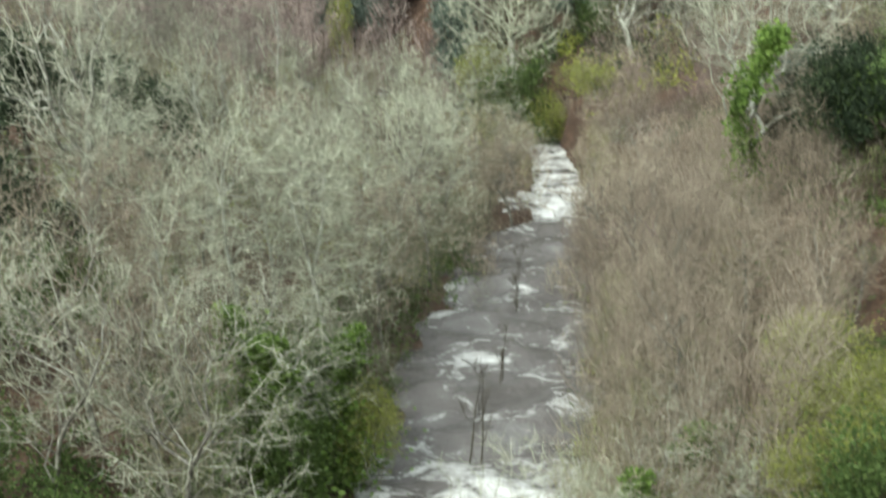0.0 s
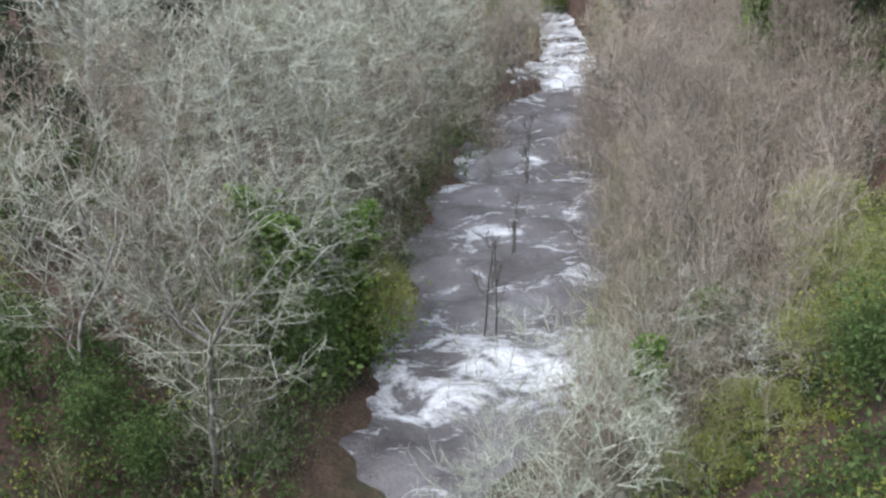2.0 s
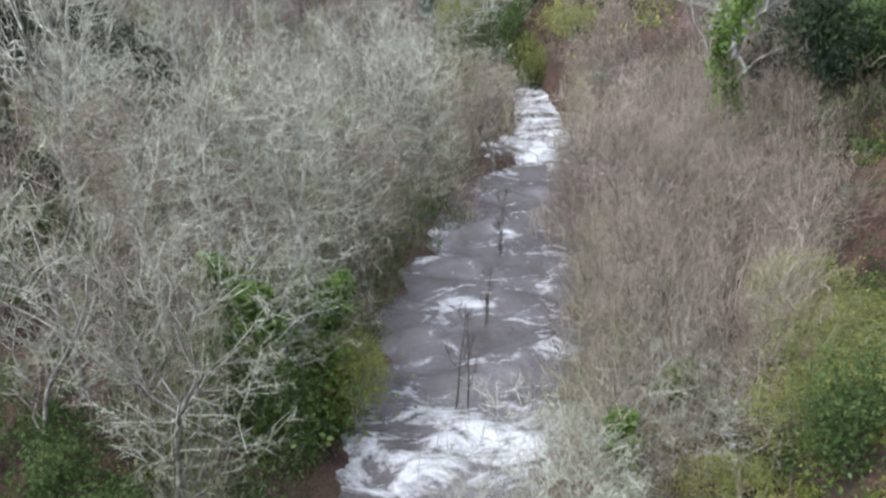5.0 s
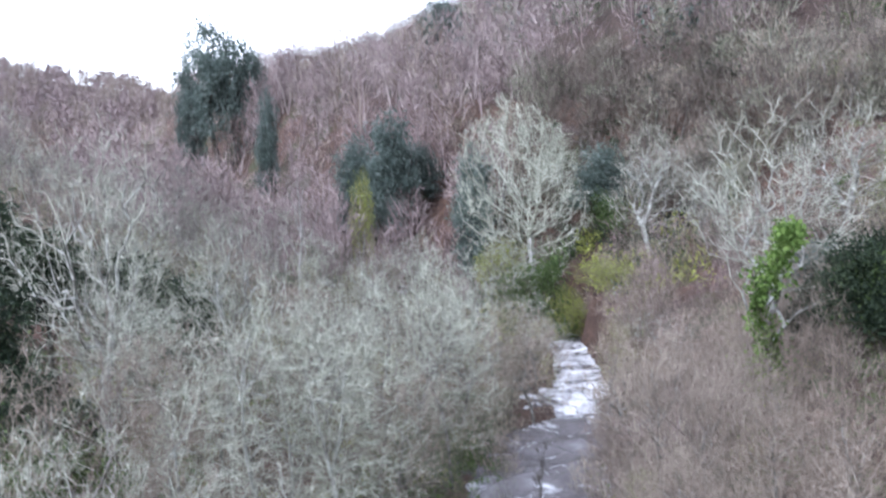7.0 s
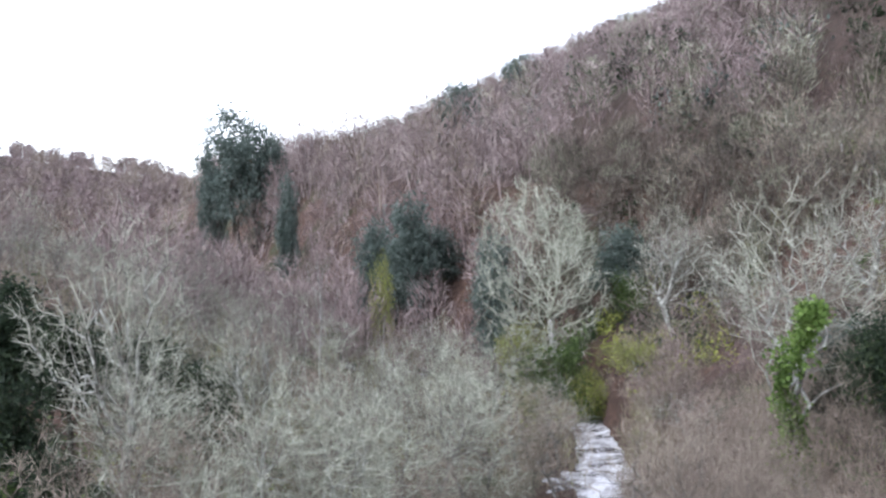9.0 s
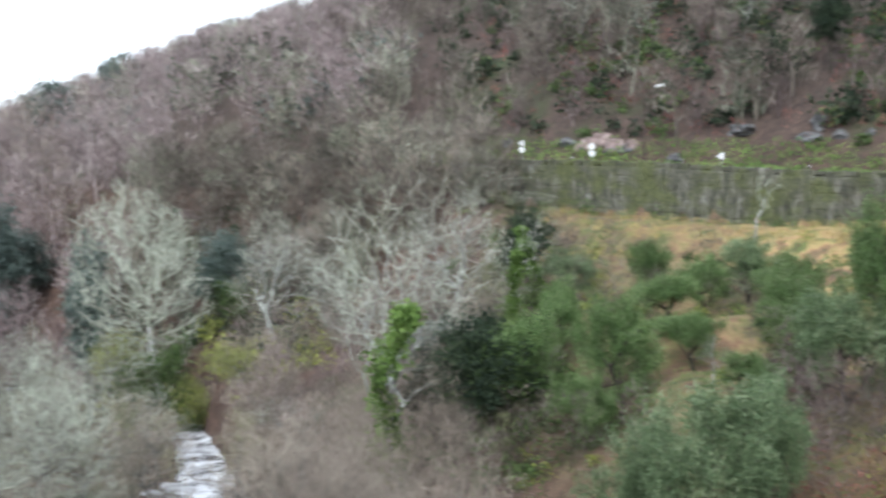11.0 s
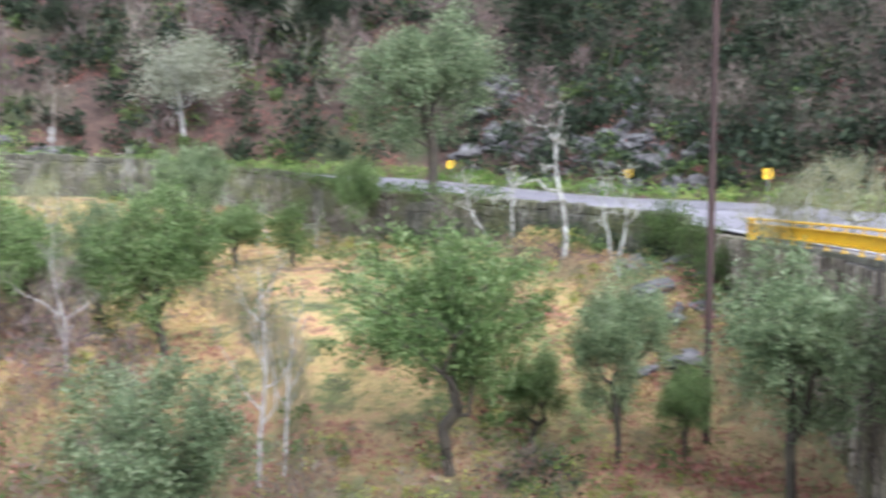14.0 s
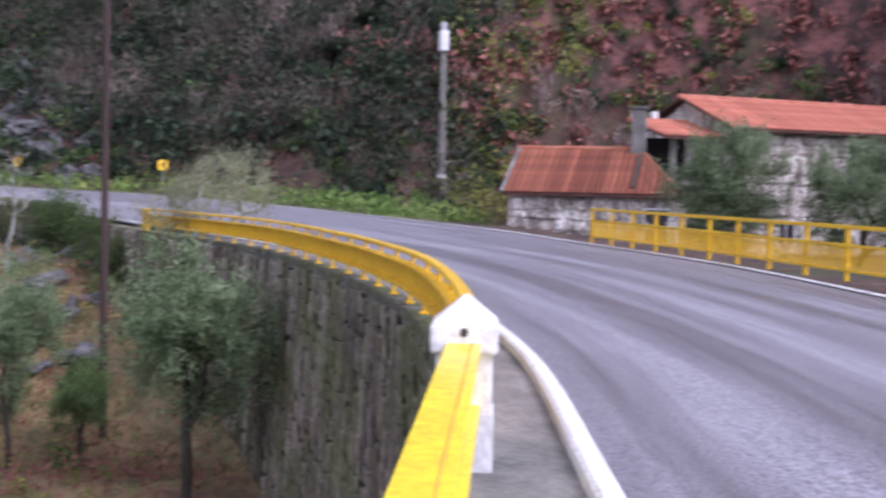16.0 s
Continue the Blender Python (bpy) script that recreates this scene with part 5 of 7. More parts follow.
def crown_tree(name, seed, bark, twig, label, h, girth, wide, mid, tall, twigs=7, twig_len=0.6, twig_r=0.010, tips=2, leaf=None, leaf_n=0, leaf_size=0.08, leaf_loose=0.16, droop=0.0, blades=True, ivy=0, ivy_top=0.6, ivy_wide=0.4, stout=0.022, rise=0.35, **how):
    """A tree template with a rounded crown: trunk and limbs, a crown of branches and twigs, leaves and ivy if it has any."""
    rng = np.random.default_rng(seed)
    P, up, r, load = grown(rng, h, girth, wide, mid, tall, tip=twig_r * 1.1, **how)
    top = tagged(new(name), label, "tree")
    i = np.arange(1, len(P))
    thick = r[i] > max(stout, twig_r * 1.4)
    rows = lambda pick: [(P[up[k]], P[k], min(r[up[k]], r[k] * 1.5), r[k]) for k in i[pick]]
    part_mesh("trunk", big_mesh("trunk", *tubes(rows(thick), 6), bark), top)
    ends = i[load[i] < 7]
    way = P[ends] - P[up[ends]]
    way /= np.linalg.norm(way, axis=1)[:, None] + 1e-9
    out = P[ends] - [0, 0, mid * 0.8]
    out /= np.linalg.norm(out, axis=1)[:, None] + 1e-9
    k = np.repeat(np.arange(len(ends)), twigs)
    p0 = P[up[ends]][k] + (P[ends] - P[up[ends]])[k] * rng.uniform(0.2, 1, (len(k), 1))
    dirs = way[k] * 0.45 + out[k] * 0.3 + rng.normal(size=(len(k), 3)) * 0.65 + [0, 0, rise]
    dirs /= np.linalg.norm(dirs, axis=1)[:, None]
    ln = twig_len * rng.uniform(0.4, 1.3, len(k))
    p1 = p0 + dirs * ln[:, None]
    pieces = [tubes(rows(~thick), 3), slivers(p0, p1, np.full(len(k), twig_r), rng)]
    if tips:
        j = np.repeat(np.arange(len(k)), tips)
        q0 = p0[j] + (p1 - p0)[j] * rng.uniform(0.25, 0.95, (len(j), 1))
        q1 = q0 + (dirs[j] * 0.7 + rng.normal(size=(len(j), 3)) * 0.5) * (ln[j] * 0.55)[:, None]
        pieces.append(slivers(q0, q1, np.full(len(j), twig_r * 0.75), rng))
    part_mesh("crown", big_mesh("crown", *joined(pieces), twig), top)
    if leaf_n:
        pick = rng.integers(0, len(k), leaf_n)
        c = p0[pick] + (p1 - p0)[pick] * rng.uniform(0, 1.1, (leaf_n, 1)) + rng.normal(size=(leaf_n, 3)) * leaf_loose - [0, 0, 1] * np.abs(rng.normal(size=(leaf_n, 1))) * droop
        part_mesh("foliage", big_mesh("foliage", *(blade_leaves(c, leaf_size, rng) if blades else leaves(c, leaf_size, rng)), leaf), top)
    if ivy:
        stem = P[:max(int(how.get("fork", 0.25) * h / how.get("step", 0.55)), 3) + 1]
        u = np.interp(rng.uniform(0, ivy_top * h, ivy), stem[:, 2], np.arange(len(stem)))
        c = np.stack([np.interp(u, np.arange(len(stem)), stem[:, q]) for q in range(3)], 1)
        lump = 0.55 + 0.45 * np.sin(c[:, 2:] * 2.1 + seed) * np.sin(c[:, 2:] * 0.9)
        c = c + rng.normal(size=(ivy, 3)) * [1, 1, 0.8] * ivy_wide * lump * np.clip(1.25 - c[:, 2:] / (ivy_top * h), 0.3, 1)
        part_mesh("ivy", big_mesh("ivy", *leaves(c, 0.17, rng, long=1.2), "leaf_ivy"), top, "glossy green climbing ivy")
    REACH[top.name] = (float(np.percentile(p1[:, 2], 99)), float(np.percentile(np.hypot(p1[:, 0], p1[:, 1]), 92)))
    return top


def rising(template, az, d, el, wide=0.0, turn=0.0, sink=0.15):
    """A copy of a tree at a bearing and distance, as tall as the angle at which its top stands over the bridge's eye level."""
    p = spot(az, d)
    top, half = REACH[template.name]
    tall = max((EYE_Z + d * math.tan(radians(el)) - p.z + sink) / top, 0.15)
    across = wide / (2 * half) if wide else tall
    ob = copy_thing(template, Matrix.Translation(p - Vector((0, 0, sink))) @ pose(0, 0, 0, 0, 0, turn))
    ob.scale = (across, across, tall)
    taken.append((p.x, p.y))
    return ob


def stand(template, az, d, turn=0.0, size=1.0, sink=0.15, lean=0.0):
    """A copy of a tree on the ground at that bearing and distance, leaning upstream by so many degrees."""
    p = spot(az, d)
    tilt = Matrix.Rotation(-radians(lean), 4, Vector((math.sin(radians(az)), math.cos(radians(az)), 0)))
    ob = copy_thing(template, Matrix.Translation(p - Vector((0, 0, sink))) @ tilt @ pose(0, 0, 0, 0, 0, turn))
    ob.scale = (size, size, size)
    return ob


def stand_at(template, x, y, turn=0.0, size=1.0, sink=0.15):
    ob = copy_thing(template, Matrix.Translation((x, y, ground_z(x, y) - sink)) @ pose(0, 0, 0, 0, 0, turn))
    ob.scale = (size, size, size)
    return ob


def drop_template(ob):
    for o in list(ob.children_recursive) + [ob]:
        bpy.data.objects.remove(o)


def wood_pool(name, seed, n, bark, twig, label, **how):
    return [tree_thing(name, seed + k, bark, twig, label, "tree", **how) for k in range(n)]


NEAR = dict(h=10, girth=0.07, mid=5.8, tall=4.2, n=400, twigs=7, tips=2, twig_len=0.42, twig_r=0.0065, stout=0.0085, thrift=0.4, crook=0.1, rise=0.1)
AFAR = dict(h=10, girth=0.12, mid=5.8, tall=4.2, n=260, step=0.7, twigs=7, tips=1, twig_len=0.6, twig_r=0.010, stout=0.0125, thrift=0.4, crook=0.1)
GREY = [crown_tree("bare_tree", 10 + k, b, "twig_grey", "leafless lichen-grey riverside tree with dense fine twigs", wide=w, fork=f, **NEAR) for k, (w, f, b) in enumerate(((2.7, 0.7, "bark_mid"), (3.3, 0.6, "bark_mid"), (2.5, 0.75, "bark_grey"), (3.0, 0.68, "bark_mid")))]
GREY_FAR = [crown_tree("bare_tree", 15 + k, "bark_mid", "twig_grey", "leafless lichen-grey tree in the valley wood", wide=w, fork=0.55, **AFAR) for k, w in enumerate((3.0, 3.8, 3.4))]
BROWN = [crown_tree("bare_tree", 20 + k, "bark_mid", "twig_brown", "leafless brown-twigged alder on the river bank", h=8.5, girth=0.08, wide=w, mid=5.0, tall=3.6, n=320, twigs=7, tips=2, twig_len=0.48, twig_r=0.0065, stout=0.012, fork=0.5, rise=0.4, thrift=0.45, crook=0.09) for k, w in enumerate((2.1, 2.6, 2.3))]
BROWN_FAR = [crown_tree("bare_tree", 25 + k, "bark_mid", "twig_brown", "leafless brown-twigged tree in the valley wood", wide=w, fork=0.5, rise=0.45, **AFAR) for k, w in enumerate((2.9, 3.5, 3.2))]
RED_FAR = [crown_tree("bare_tree", 28 + k, "bark_mid", "twig_purple", "leafless reddish-twigged tree in the valley wood", wide=w, fork=0.5, rise=0.45, **AFAR) for k, w in enumerate((2.6, 3.1))]
MOSSY = [crown_tree("mossy_tree", 30 + k, "bark_grey", "twig_olive", "leafless tree with mossy yellow-green twigs", wide=2.3, leaf="leaf_lime", leaf_n=700, leaf_size=0.05, **NEAR) for k in range(2)]
IVY_STEM = [crown_tree("ivy_clad_tree", 35 + k, "bark_grey", "twig_grey", "leafless tree with ivy climbing its trunk", wide=2.2, fork=0.75, ivy=7000, ivy_top=t, ivy_wide=w, **{**NEAR, "n": 190, "twigs": 5}) for k, (t, w) in enumerate(((0.74, 0.95), (0.9, 0.6)))]
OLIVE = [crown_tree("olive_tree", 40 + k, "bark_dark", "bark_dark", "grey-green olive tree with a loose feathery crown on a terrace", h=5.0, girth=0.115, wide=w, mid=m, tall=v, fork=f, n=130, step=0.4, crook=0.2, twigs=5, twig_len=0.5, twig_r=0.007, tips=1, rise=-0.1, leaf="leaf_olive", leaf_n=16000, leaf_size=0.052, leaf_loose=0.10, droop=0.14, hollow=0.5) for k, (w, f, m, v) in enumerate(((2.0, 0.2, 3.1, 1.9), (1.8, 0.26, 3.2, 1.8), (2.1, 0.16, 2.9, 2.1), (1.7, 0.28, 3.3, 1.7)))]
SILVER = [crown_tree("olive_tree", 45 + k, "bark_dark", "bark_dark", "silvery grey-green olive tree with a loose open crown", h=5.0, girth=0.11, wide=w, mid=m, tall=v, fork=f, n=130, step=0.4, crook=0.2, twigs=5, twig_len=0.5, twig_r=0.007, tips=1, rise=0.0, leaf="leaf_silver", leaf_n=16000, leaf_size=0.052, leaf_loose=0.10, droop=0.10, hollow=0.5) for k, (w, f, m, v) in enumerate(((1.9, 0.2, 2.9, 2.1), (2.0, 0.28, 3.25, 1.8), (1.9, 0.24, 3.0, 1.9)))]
BIRCH = wood_pool("birch_tree", 50, 3, "bark_white", "twig_ash", "leafless tree with a pale white trunk on a terrace", h=8, girth=0.11, limbs=9, first=0.28, reach=0.46, subs=5, twigs=6, fine=3, up=0.22, twig_r=0.008, crook=0.11)
WHITE = [crown_tree("lichen_tree", 60, "bark_white", "twig_white", "large leafless oak pale with lichen beside the river", h=15.5, girth=0.24, wide=5.0, mid=8.5, tall=6.0, fork=0.42, n=640, step=0.7, crook=0.16, twigs=6, twig_len=0.6, twig_r=0.017, stout=0.12, thrift=0.4, hollow=0.36, rise=0.15)]
SPREAD = [crown_tree("lichen_tree", 65 + k, "bark_grey", "twig_lichen", "tall leafless tree with lichen-grey spreading limbs", h=13, girth=0.22, wide=w, mid=7.4, tall=5.4, fork=0.42, n=440, step=0.7, crook=0.12, twigs=7, tips=1, twig_len=0.6, twig_r=0.012, stout=0.022, thrift=0.45, rise=0.15) for k, w in enumerate((4.0, 4.6))]
IVY_OAK = [crown_tree("ivy_clad_tree", 68, "bark_grey", "twig_lichen", "large lichen-grey oak with bright green ivy up its trunk", h=13, girth=0.17, wide=4.6, mid=7.4, tall=5.4, fork=0.78, n=380, step=0.6, crook=0.15, twigs=5, tips=1, twig_len=0.8, twig_r=0.014, stout=0.025, thrift=0.45, ivy=4200, ivy_top=0.78, ivy_wide=0.62)]
SHRUB = [crown_tree("lichen_shrub", 63 + k, "bark_white", "twig_white", "leafless shrub white with lichen over the water", h=6.6, girth=0.055, wide=3.0, mid=4.3, tall=2.3, fork=0.12, n=460, step=0.4, crook=0.2, twigs=7, twig_len=0.30, twig_r=0.0052, tips=2, stout=0.02, rise=0.15) for k in range(2)]
SNAG = wood_pool("gnarled_tree", 70, 2, "bark_grey", "twig_grey", "gnarled pollarded tree with a bare pale trunk beside the road", h=5.5, girth=0.105, limbs=5, first=0.45, reach=0.5, subs=4, twigs=5, fine=2, crook=0.3)
DARK = wood_pool("evergreen_tree", 80, 2, "bark_dark", "leaf_dark", "dark evergreen tree with a dense rounded crown", h=10, girth=0.25, limbs=10, subs=5, twigs=3, fine=0, thin=True, blades=True, leaf="leaf_dark", leaf_n=5200, leaf_size=0.2, billow=(34, 6.6, 2.7, 4.0, 0.62), cone=0.4)
# the bluish pallor of these crowns is painted haze
BLUE = [crown_tree("evergreen_tree", 83 + k, "bark_dark", "leaf_blue", "evergreen tree with a lumpy crown, tinted blue-green with haze", h=11, girth=0.25, wide=w, mid=6.6, tall=4.4, fork=0.25, n=130, step=0.9, twigs=5, twig_len=0.8, twig_r=0.02, tips=0, leaf="leaf_blue", leaf_n=6500, leaf_size=0.17, leaf_loose=0.32) for k, w in enumerate((3.6, 2.4))]
BUSH = wood_pool("evergreen_bush", 90, 2, "bark_dark", "leaf_green", "leafy green bush on the river bank", h=3.2, girth=0.05, stems=3, limbs=6, first=0.1, subs=5, twigs=4, fine=0, thin=True, leaf="leaf_green", leaf_n=3000, leaf_size=0.08, leaf_loose=0.3)
LIME = [crown_tree("yellow_green_bush", 95, "bark_grey", "twig_olive", "yellow-green leafing bush on the river bank", h=6, girth=0.09, wide=2.3, mid=3.3, tall=2.5, fork=0.1, n=220, step=0.45, twigs=7, twig_len=0.5, twig_r=0.009, leaf="leaf_lime", leaf_n=4200, leaf_size=0.07, leaf_loose=0.14, blades=False)]
PALE = wood_pool("silvery_tree", 97, 1, "bark_white", "twig_white", "silvery pale-leaved tree on the verge above the road", h=5.6, girth=0.12, limbs=11, first=0.25, subs=6, twigs=6, fine=1, blades=True, leaf="leaf_pale", leaf_n=7500, leaf_size=0.085, billow=(34, 3.3, 1.65, 2.3, 0.40), cone=0.3)
SAPLING = wood_pool("sapling", 99, 1, "bark_dark", "bark_dark", "thin dark sapling standing in the flooded river", h=5.5, girth=0.05, stems=2, limbs=5, first=0.4, reach=0.25, subs=3, twigs=4, fine=1, up=0.3)
WILLOW = [crown_tree("willow_bush", 101, "bark_grey", "twig_olive", "grey-green willow bush against the road's wall", h=4.6, girth=0.10, wide=2.0, mid=3.2, tall=1.4, fork=0.25, n=130, step=0.35, crook=0.2, twigs=8, twig_len=0.5, twig_r=0.006, rise=0.5, leaf="leaf_pale", leaf_n=2600, leaf_size=0.035, leaf_loose=0.12)]

taken = []


def wood_top(az, d):
    """How high the crowns of the riverside wood reach, as an angle, by bearing and distance."""
    near = np.interp(az, [-25, -22, -15, -12, -7, -2, 2, 4.5, 8, 11, 13, 15, 17, 20], [-1.5, -4.0, -6.0, -6.4, -7.0, -7.4, -8.6, -11.0, -10.4, -9.4, -10.8, -11.8, -12.5, -13.5])
    beyond = np.interp(az, [-25, -15, -8, -4, 0, 8, 16, 21], [1.5, -1.6, -4.6, -5.0, -5.5, -5.0, -3.0, -2.0])
    return float(near + (beyond - near) * np.clip((d - 66) / 22, 0, 1))


def plant_wood(seed, n, near, far, gap, pools, size=(0.8, 1.15)):
    """Trees on both banks of the stream, as they stand in the flooded wood."""
    rng = np.random.default_rng(seed)
    done = tries = 0
    while done < n and tries < 6000:
        tries += 1
        az, d = rng.uniform(-26, 22), math.sqrt(rng.uniform(near ** 2, far ** 2))
        x, y = d * math.sin(radians(az)), d * math.cos(radians(az))
        s = x - river_x(y)
        left, right = (4.4, 4.6) if y < 44 else (3.8, 3.6) if y < 58 else (2.5, 2.4)
        clear = -12.5 < az < -2 and d < 31 or az > 10.5 and d < 27 or az < -15 and d < 29 or az < -18 and 36 < d < 60
        if -left < s < right or clear or (az > 12 and d > 96) or (az > 16 and 50 < d):
            continue
        if any((x - a) ** 2 + (y - b) ** 2 < gap ** 2 for a, b in taken):
            continue
        k = rng.uniform()
        brown = 0.78 if s > 0 else 0.28
        pool = pools[1] if k < brown else pools[2] if k > (0.88 if s > 0 else 0.96) else pools[0]
        t = pool[rng.integers(len(pool))]
        z, cap = ground_z(x, y), EYE_Z + d * math.tan(radians(wood_top(az, d) + rng.normal() * 0.7))
        tall = min((cap - z) / REACH[t.name][0], rng.uniform(*size) * (0.85 if s > 0 else 1.05))
        if tall < 0.3:
            continue
        taken.append((x, y))
        ob = stand_at(t, x, y, rng.uniform(0, 360), tall)
        across = max(tall, 0.75) * rng.uniform(0.9, 1.15)
        ob.scale = (across, across, tall)
        done += 1


# particular trees along the river: kind, bearing, distance, the angle of its top, breadth of its crown
for t, az, d, el, wide in (
        (WHITE[0], 3.5, 89, 1.4, 10.2), (SPREAD[0], 9.7, 80, 0.1, 6.2), (IVY_OAK[0], 15.3, 50, 1.3, 8.4), (SPREAD[1], -18.1, 46, 0.5, 7.4), (SPREAD[0], -12.0, 50, -3.6, 5.6), (SPREAD[1], 18.8, 66, 1.2, 8.0),
        (GREY[1], -4.5, 45, -7.9, 5.2), (GREY[3], -9.4, 43, -8.0, 5.0), (GREY[0], -0.6, 50, -8.4, 4.6), (BIRCH[0], -8.3, 86, -1.7, 4.0), (BIRCH[2], -8.9, 44, -6.2, 3.0),
        (GREY[1], -14.4, 24.5, -14.2, 6.0), (GREY[3], -20.6, 27, -12.5, 5.2), (IVY_STEM[0], -10.2, 30.5, -15.5, 4.2), (IVY_STEM[1], -7.9, 30, -17.0, 3.8), (IVY_STEM[0], -5.7, 32, -17.5, 3.2),
        (SHRUB[0], 7.4, 20.4, -26.4, 5.6), (SHRUB[1], 16.6, 24.5, -24.0, 4.2), (SHRUB[1], 3.0, 18.4, -31.0, 4.4), (LIME[0], 19.8, 24, -24.0, 3.2), (LIME[0], 22.2, 25, -22.0, 3.4), (LIME[0], 17.4, 22.5, -28.5, 2.8), (LIME[0], 14.6, 21.5, -31.0, 2.2), (LIME[0], 13.2, 25.5, -26.5, 2.0), (IVY_STEM[1], 11.4, 24, -24.0, 2.6),
        (LIME[0], 20.4, 27, -20.4, 3.6), (LIME[0], 19.2, 31, -18.0, 3.2), (LIME[0], 23.5, 30, -20, 3.6), (LIME[0], 7.8, 78, -6.6, 5.6), (LIME[0], 1.8, 88, -5.5, 4.6), (LIME[0], 5.4, 84, -7.9, 3.6), (LIME[0], -5.0, 104, -2.0, 2.4), (LIME[0], -4.0, 31.5, -22.5, 2.4),
        (IVY_STEM[1], 21.6, 55, -0.8, 2.4), (IVY_STEM[1], 12.6, 27, -22, 3.0),
        (BLUE[1], -3.6, 116, 0.6, 5.0), (BLUE[1], -2.2, 118, -0.8, 4.4), (BLUE[1], -5.2, 120, -0.6, 4.6), (BLUE[0], -12.0, 185, 5.3, 11.5), (BLUE[0], -10.2, 188, 3.9, 5.5), (BLUE[0], -13.4, 186, 3.2, 5.0), (BLUE[1], -9.7, 150, 1.8, 3.0),
        (BLUE[1], -1.0, 170, 6.4, 7.0), (BLUE[1], -0.2, 160, 4.4, 5.0), (BLUE[0], 2.2, 190, 7.8, 6.0), (BLUE[1], 7.0, 94, -1.0, 4.2), (BLUE[1], 0.6, 100, -1.2, 3.6),
        (BLUE[1], 8.6, 96, -2.2, 4.4), (GREY_FAR[0], 11.6, 88, -0.5, 5.0), (RED_FAR[0], 10.4, 92, -1.0, 5.6), (GREY_FAR[1], 12.4, 78, -2.0, 5.0), (RED_FAR[1], 6.0, 104, 0.4, 6.0), (GREY_FAR[2], 8.4, 106, 0.6, 6.4), (BROWN_FAR[0], 2.0, 104, 0.8, 6.0), (RED_FAR[0], 12.8, 100, 0.2, 6.0),
        (BLUE[1], 17.6, 60, -5.6, 3.4), (BLUE[1], 19.4, 58, -6.0, 3.6)):
    rising(t, az, d, el, wide, az * 37)
for t, az, d, el, wide in ((DARK[1], 19.4, 45, -5.8, 2.9), (DARK[0], 21.3, 46, -6.8, 2.6), (DARK[0], -20.4, 54, -4.5, 4.0), (DARK[1], -16.4, 57, -6.0, 4.4), (DARK[0], -23.2, 52, -3.0, 4.0), (DARK[1], -13.8, 55, -7.5, 3.6), (DARK[1], -23.0, 40, -8.0, 3.0), (DARK[0], -21.0, 37, -11.5, 2.6)):
    rising(t, az, d, el, wide, az * 37)
for az, d, pool, k, size in (
        (5.4, 85, BUSH, 0, 1.1), (7.4, 91, BUSH, 1, 1.3), (-21.0, 26, BUSH, 0, 0.9), (-18.5, 24, BUSH, 1, 0.8), (-23.5, 28, BUSH, 1, 1.0), (-9, 29, BUSH, 1, 1.0), (-5.0, 33.5, BUSH, 0, 1.0), (-7.2, 33, BUSH, 1, 1.2),
        (22.8, 22.0, BUSH, 1, 0.9), (18.8, 49, DARK, 0, 0.42), (20.4, 51, DARK, 1, 0.44), (17.2, 53, DARK, 1, 0.36), (20.8, 45, BUSH, 1, 1.4), (-22.0, 44, DARK, 0, 0.36), (-20.2, 42, DARK, 1, 0.3), (-23.6, 40, BUSH, 0, 1.6), (-19.8, 36, BUSH, 1, 1.3), (-22.4, 35, BUSH, 0, 1.4),
        (1.4, 33.4, SAPLING, 0, 0.95), (3.6, 47.5, SAPLING, 0, 0.9), (2.8, 40, SAPLING, 0, 0.7)):
    ob = stand(pool[k], az, d, az * 37, size, sink=0.2)
    taken.append((ob.location.x, ob.location.y))

plant_wood(5, 42, 17.5, 44, 2.9, (GREY, BROWN, MOSSY))
plant_wood(6, 52, 44, 80, 4.1, (GREY_FAR, BROWN_FAR, BROWN_FAR), (0.8, 1.1))
plant_wood(7, 80, 80, 140, 4.0, (GREY_FAR, RED_FAR, BROWN_FAR), (0.85, 1.2))

rng = np.random.default_rng(12)
for k in range(22):
    az, d = rng.uniform(9, 20.5), rng.uniform(84, 102)
    stand(BROWN_FAR[k % 3], az, d, az * 57, rng.uniform(0.5, 0.75))

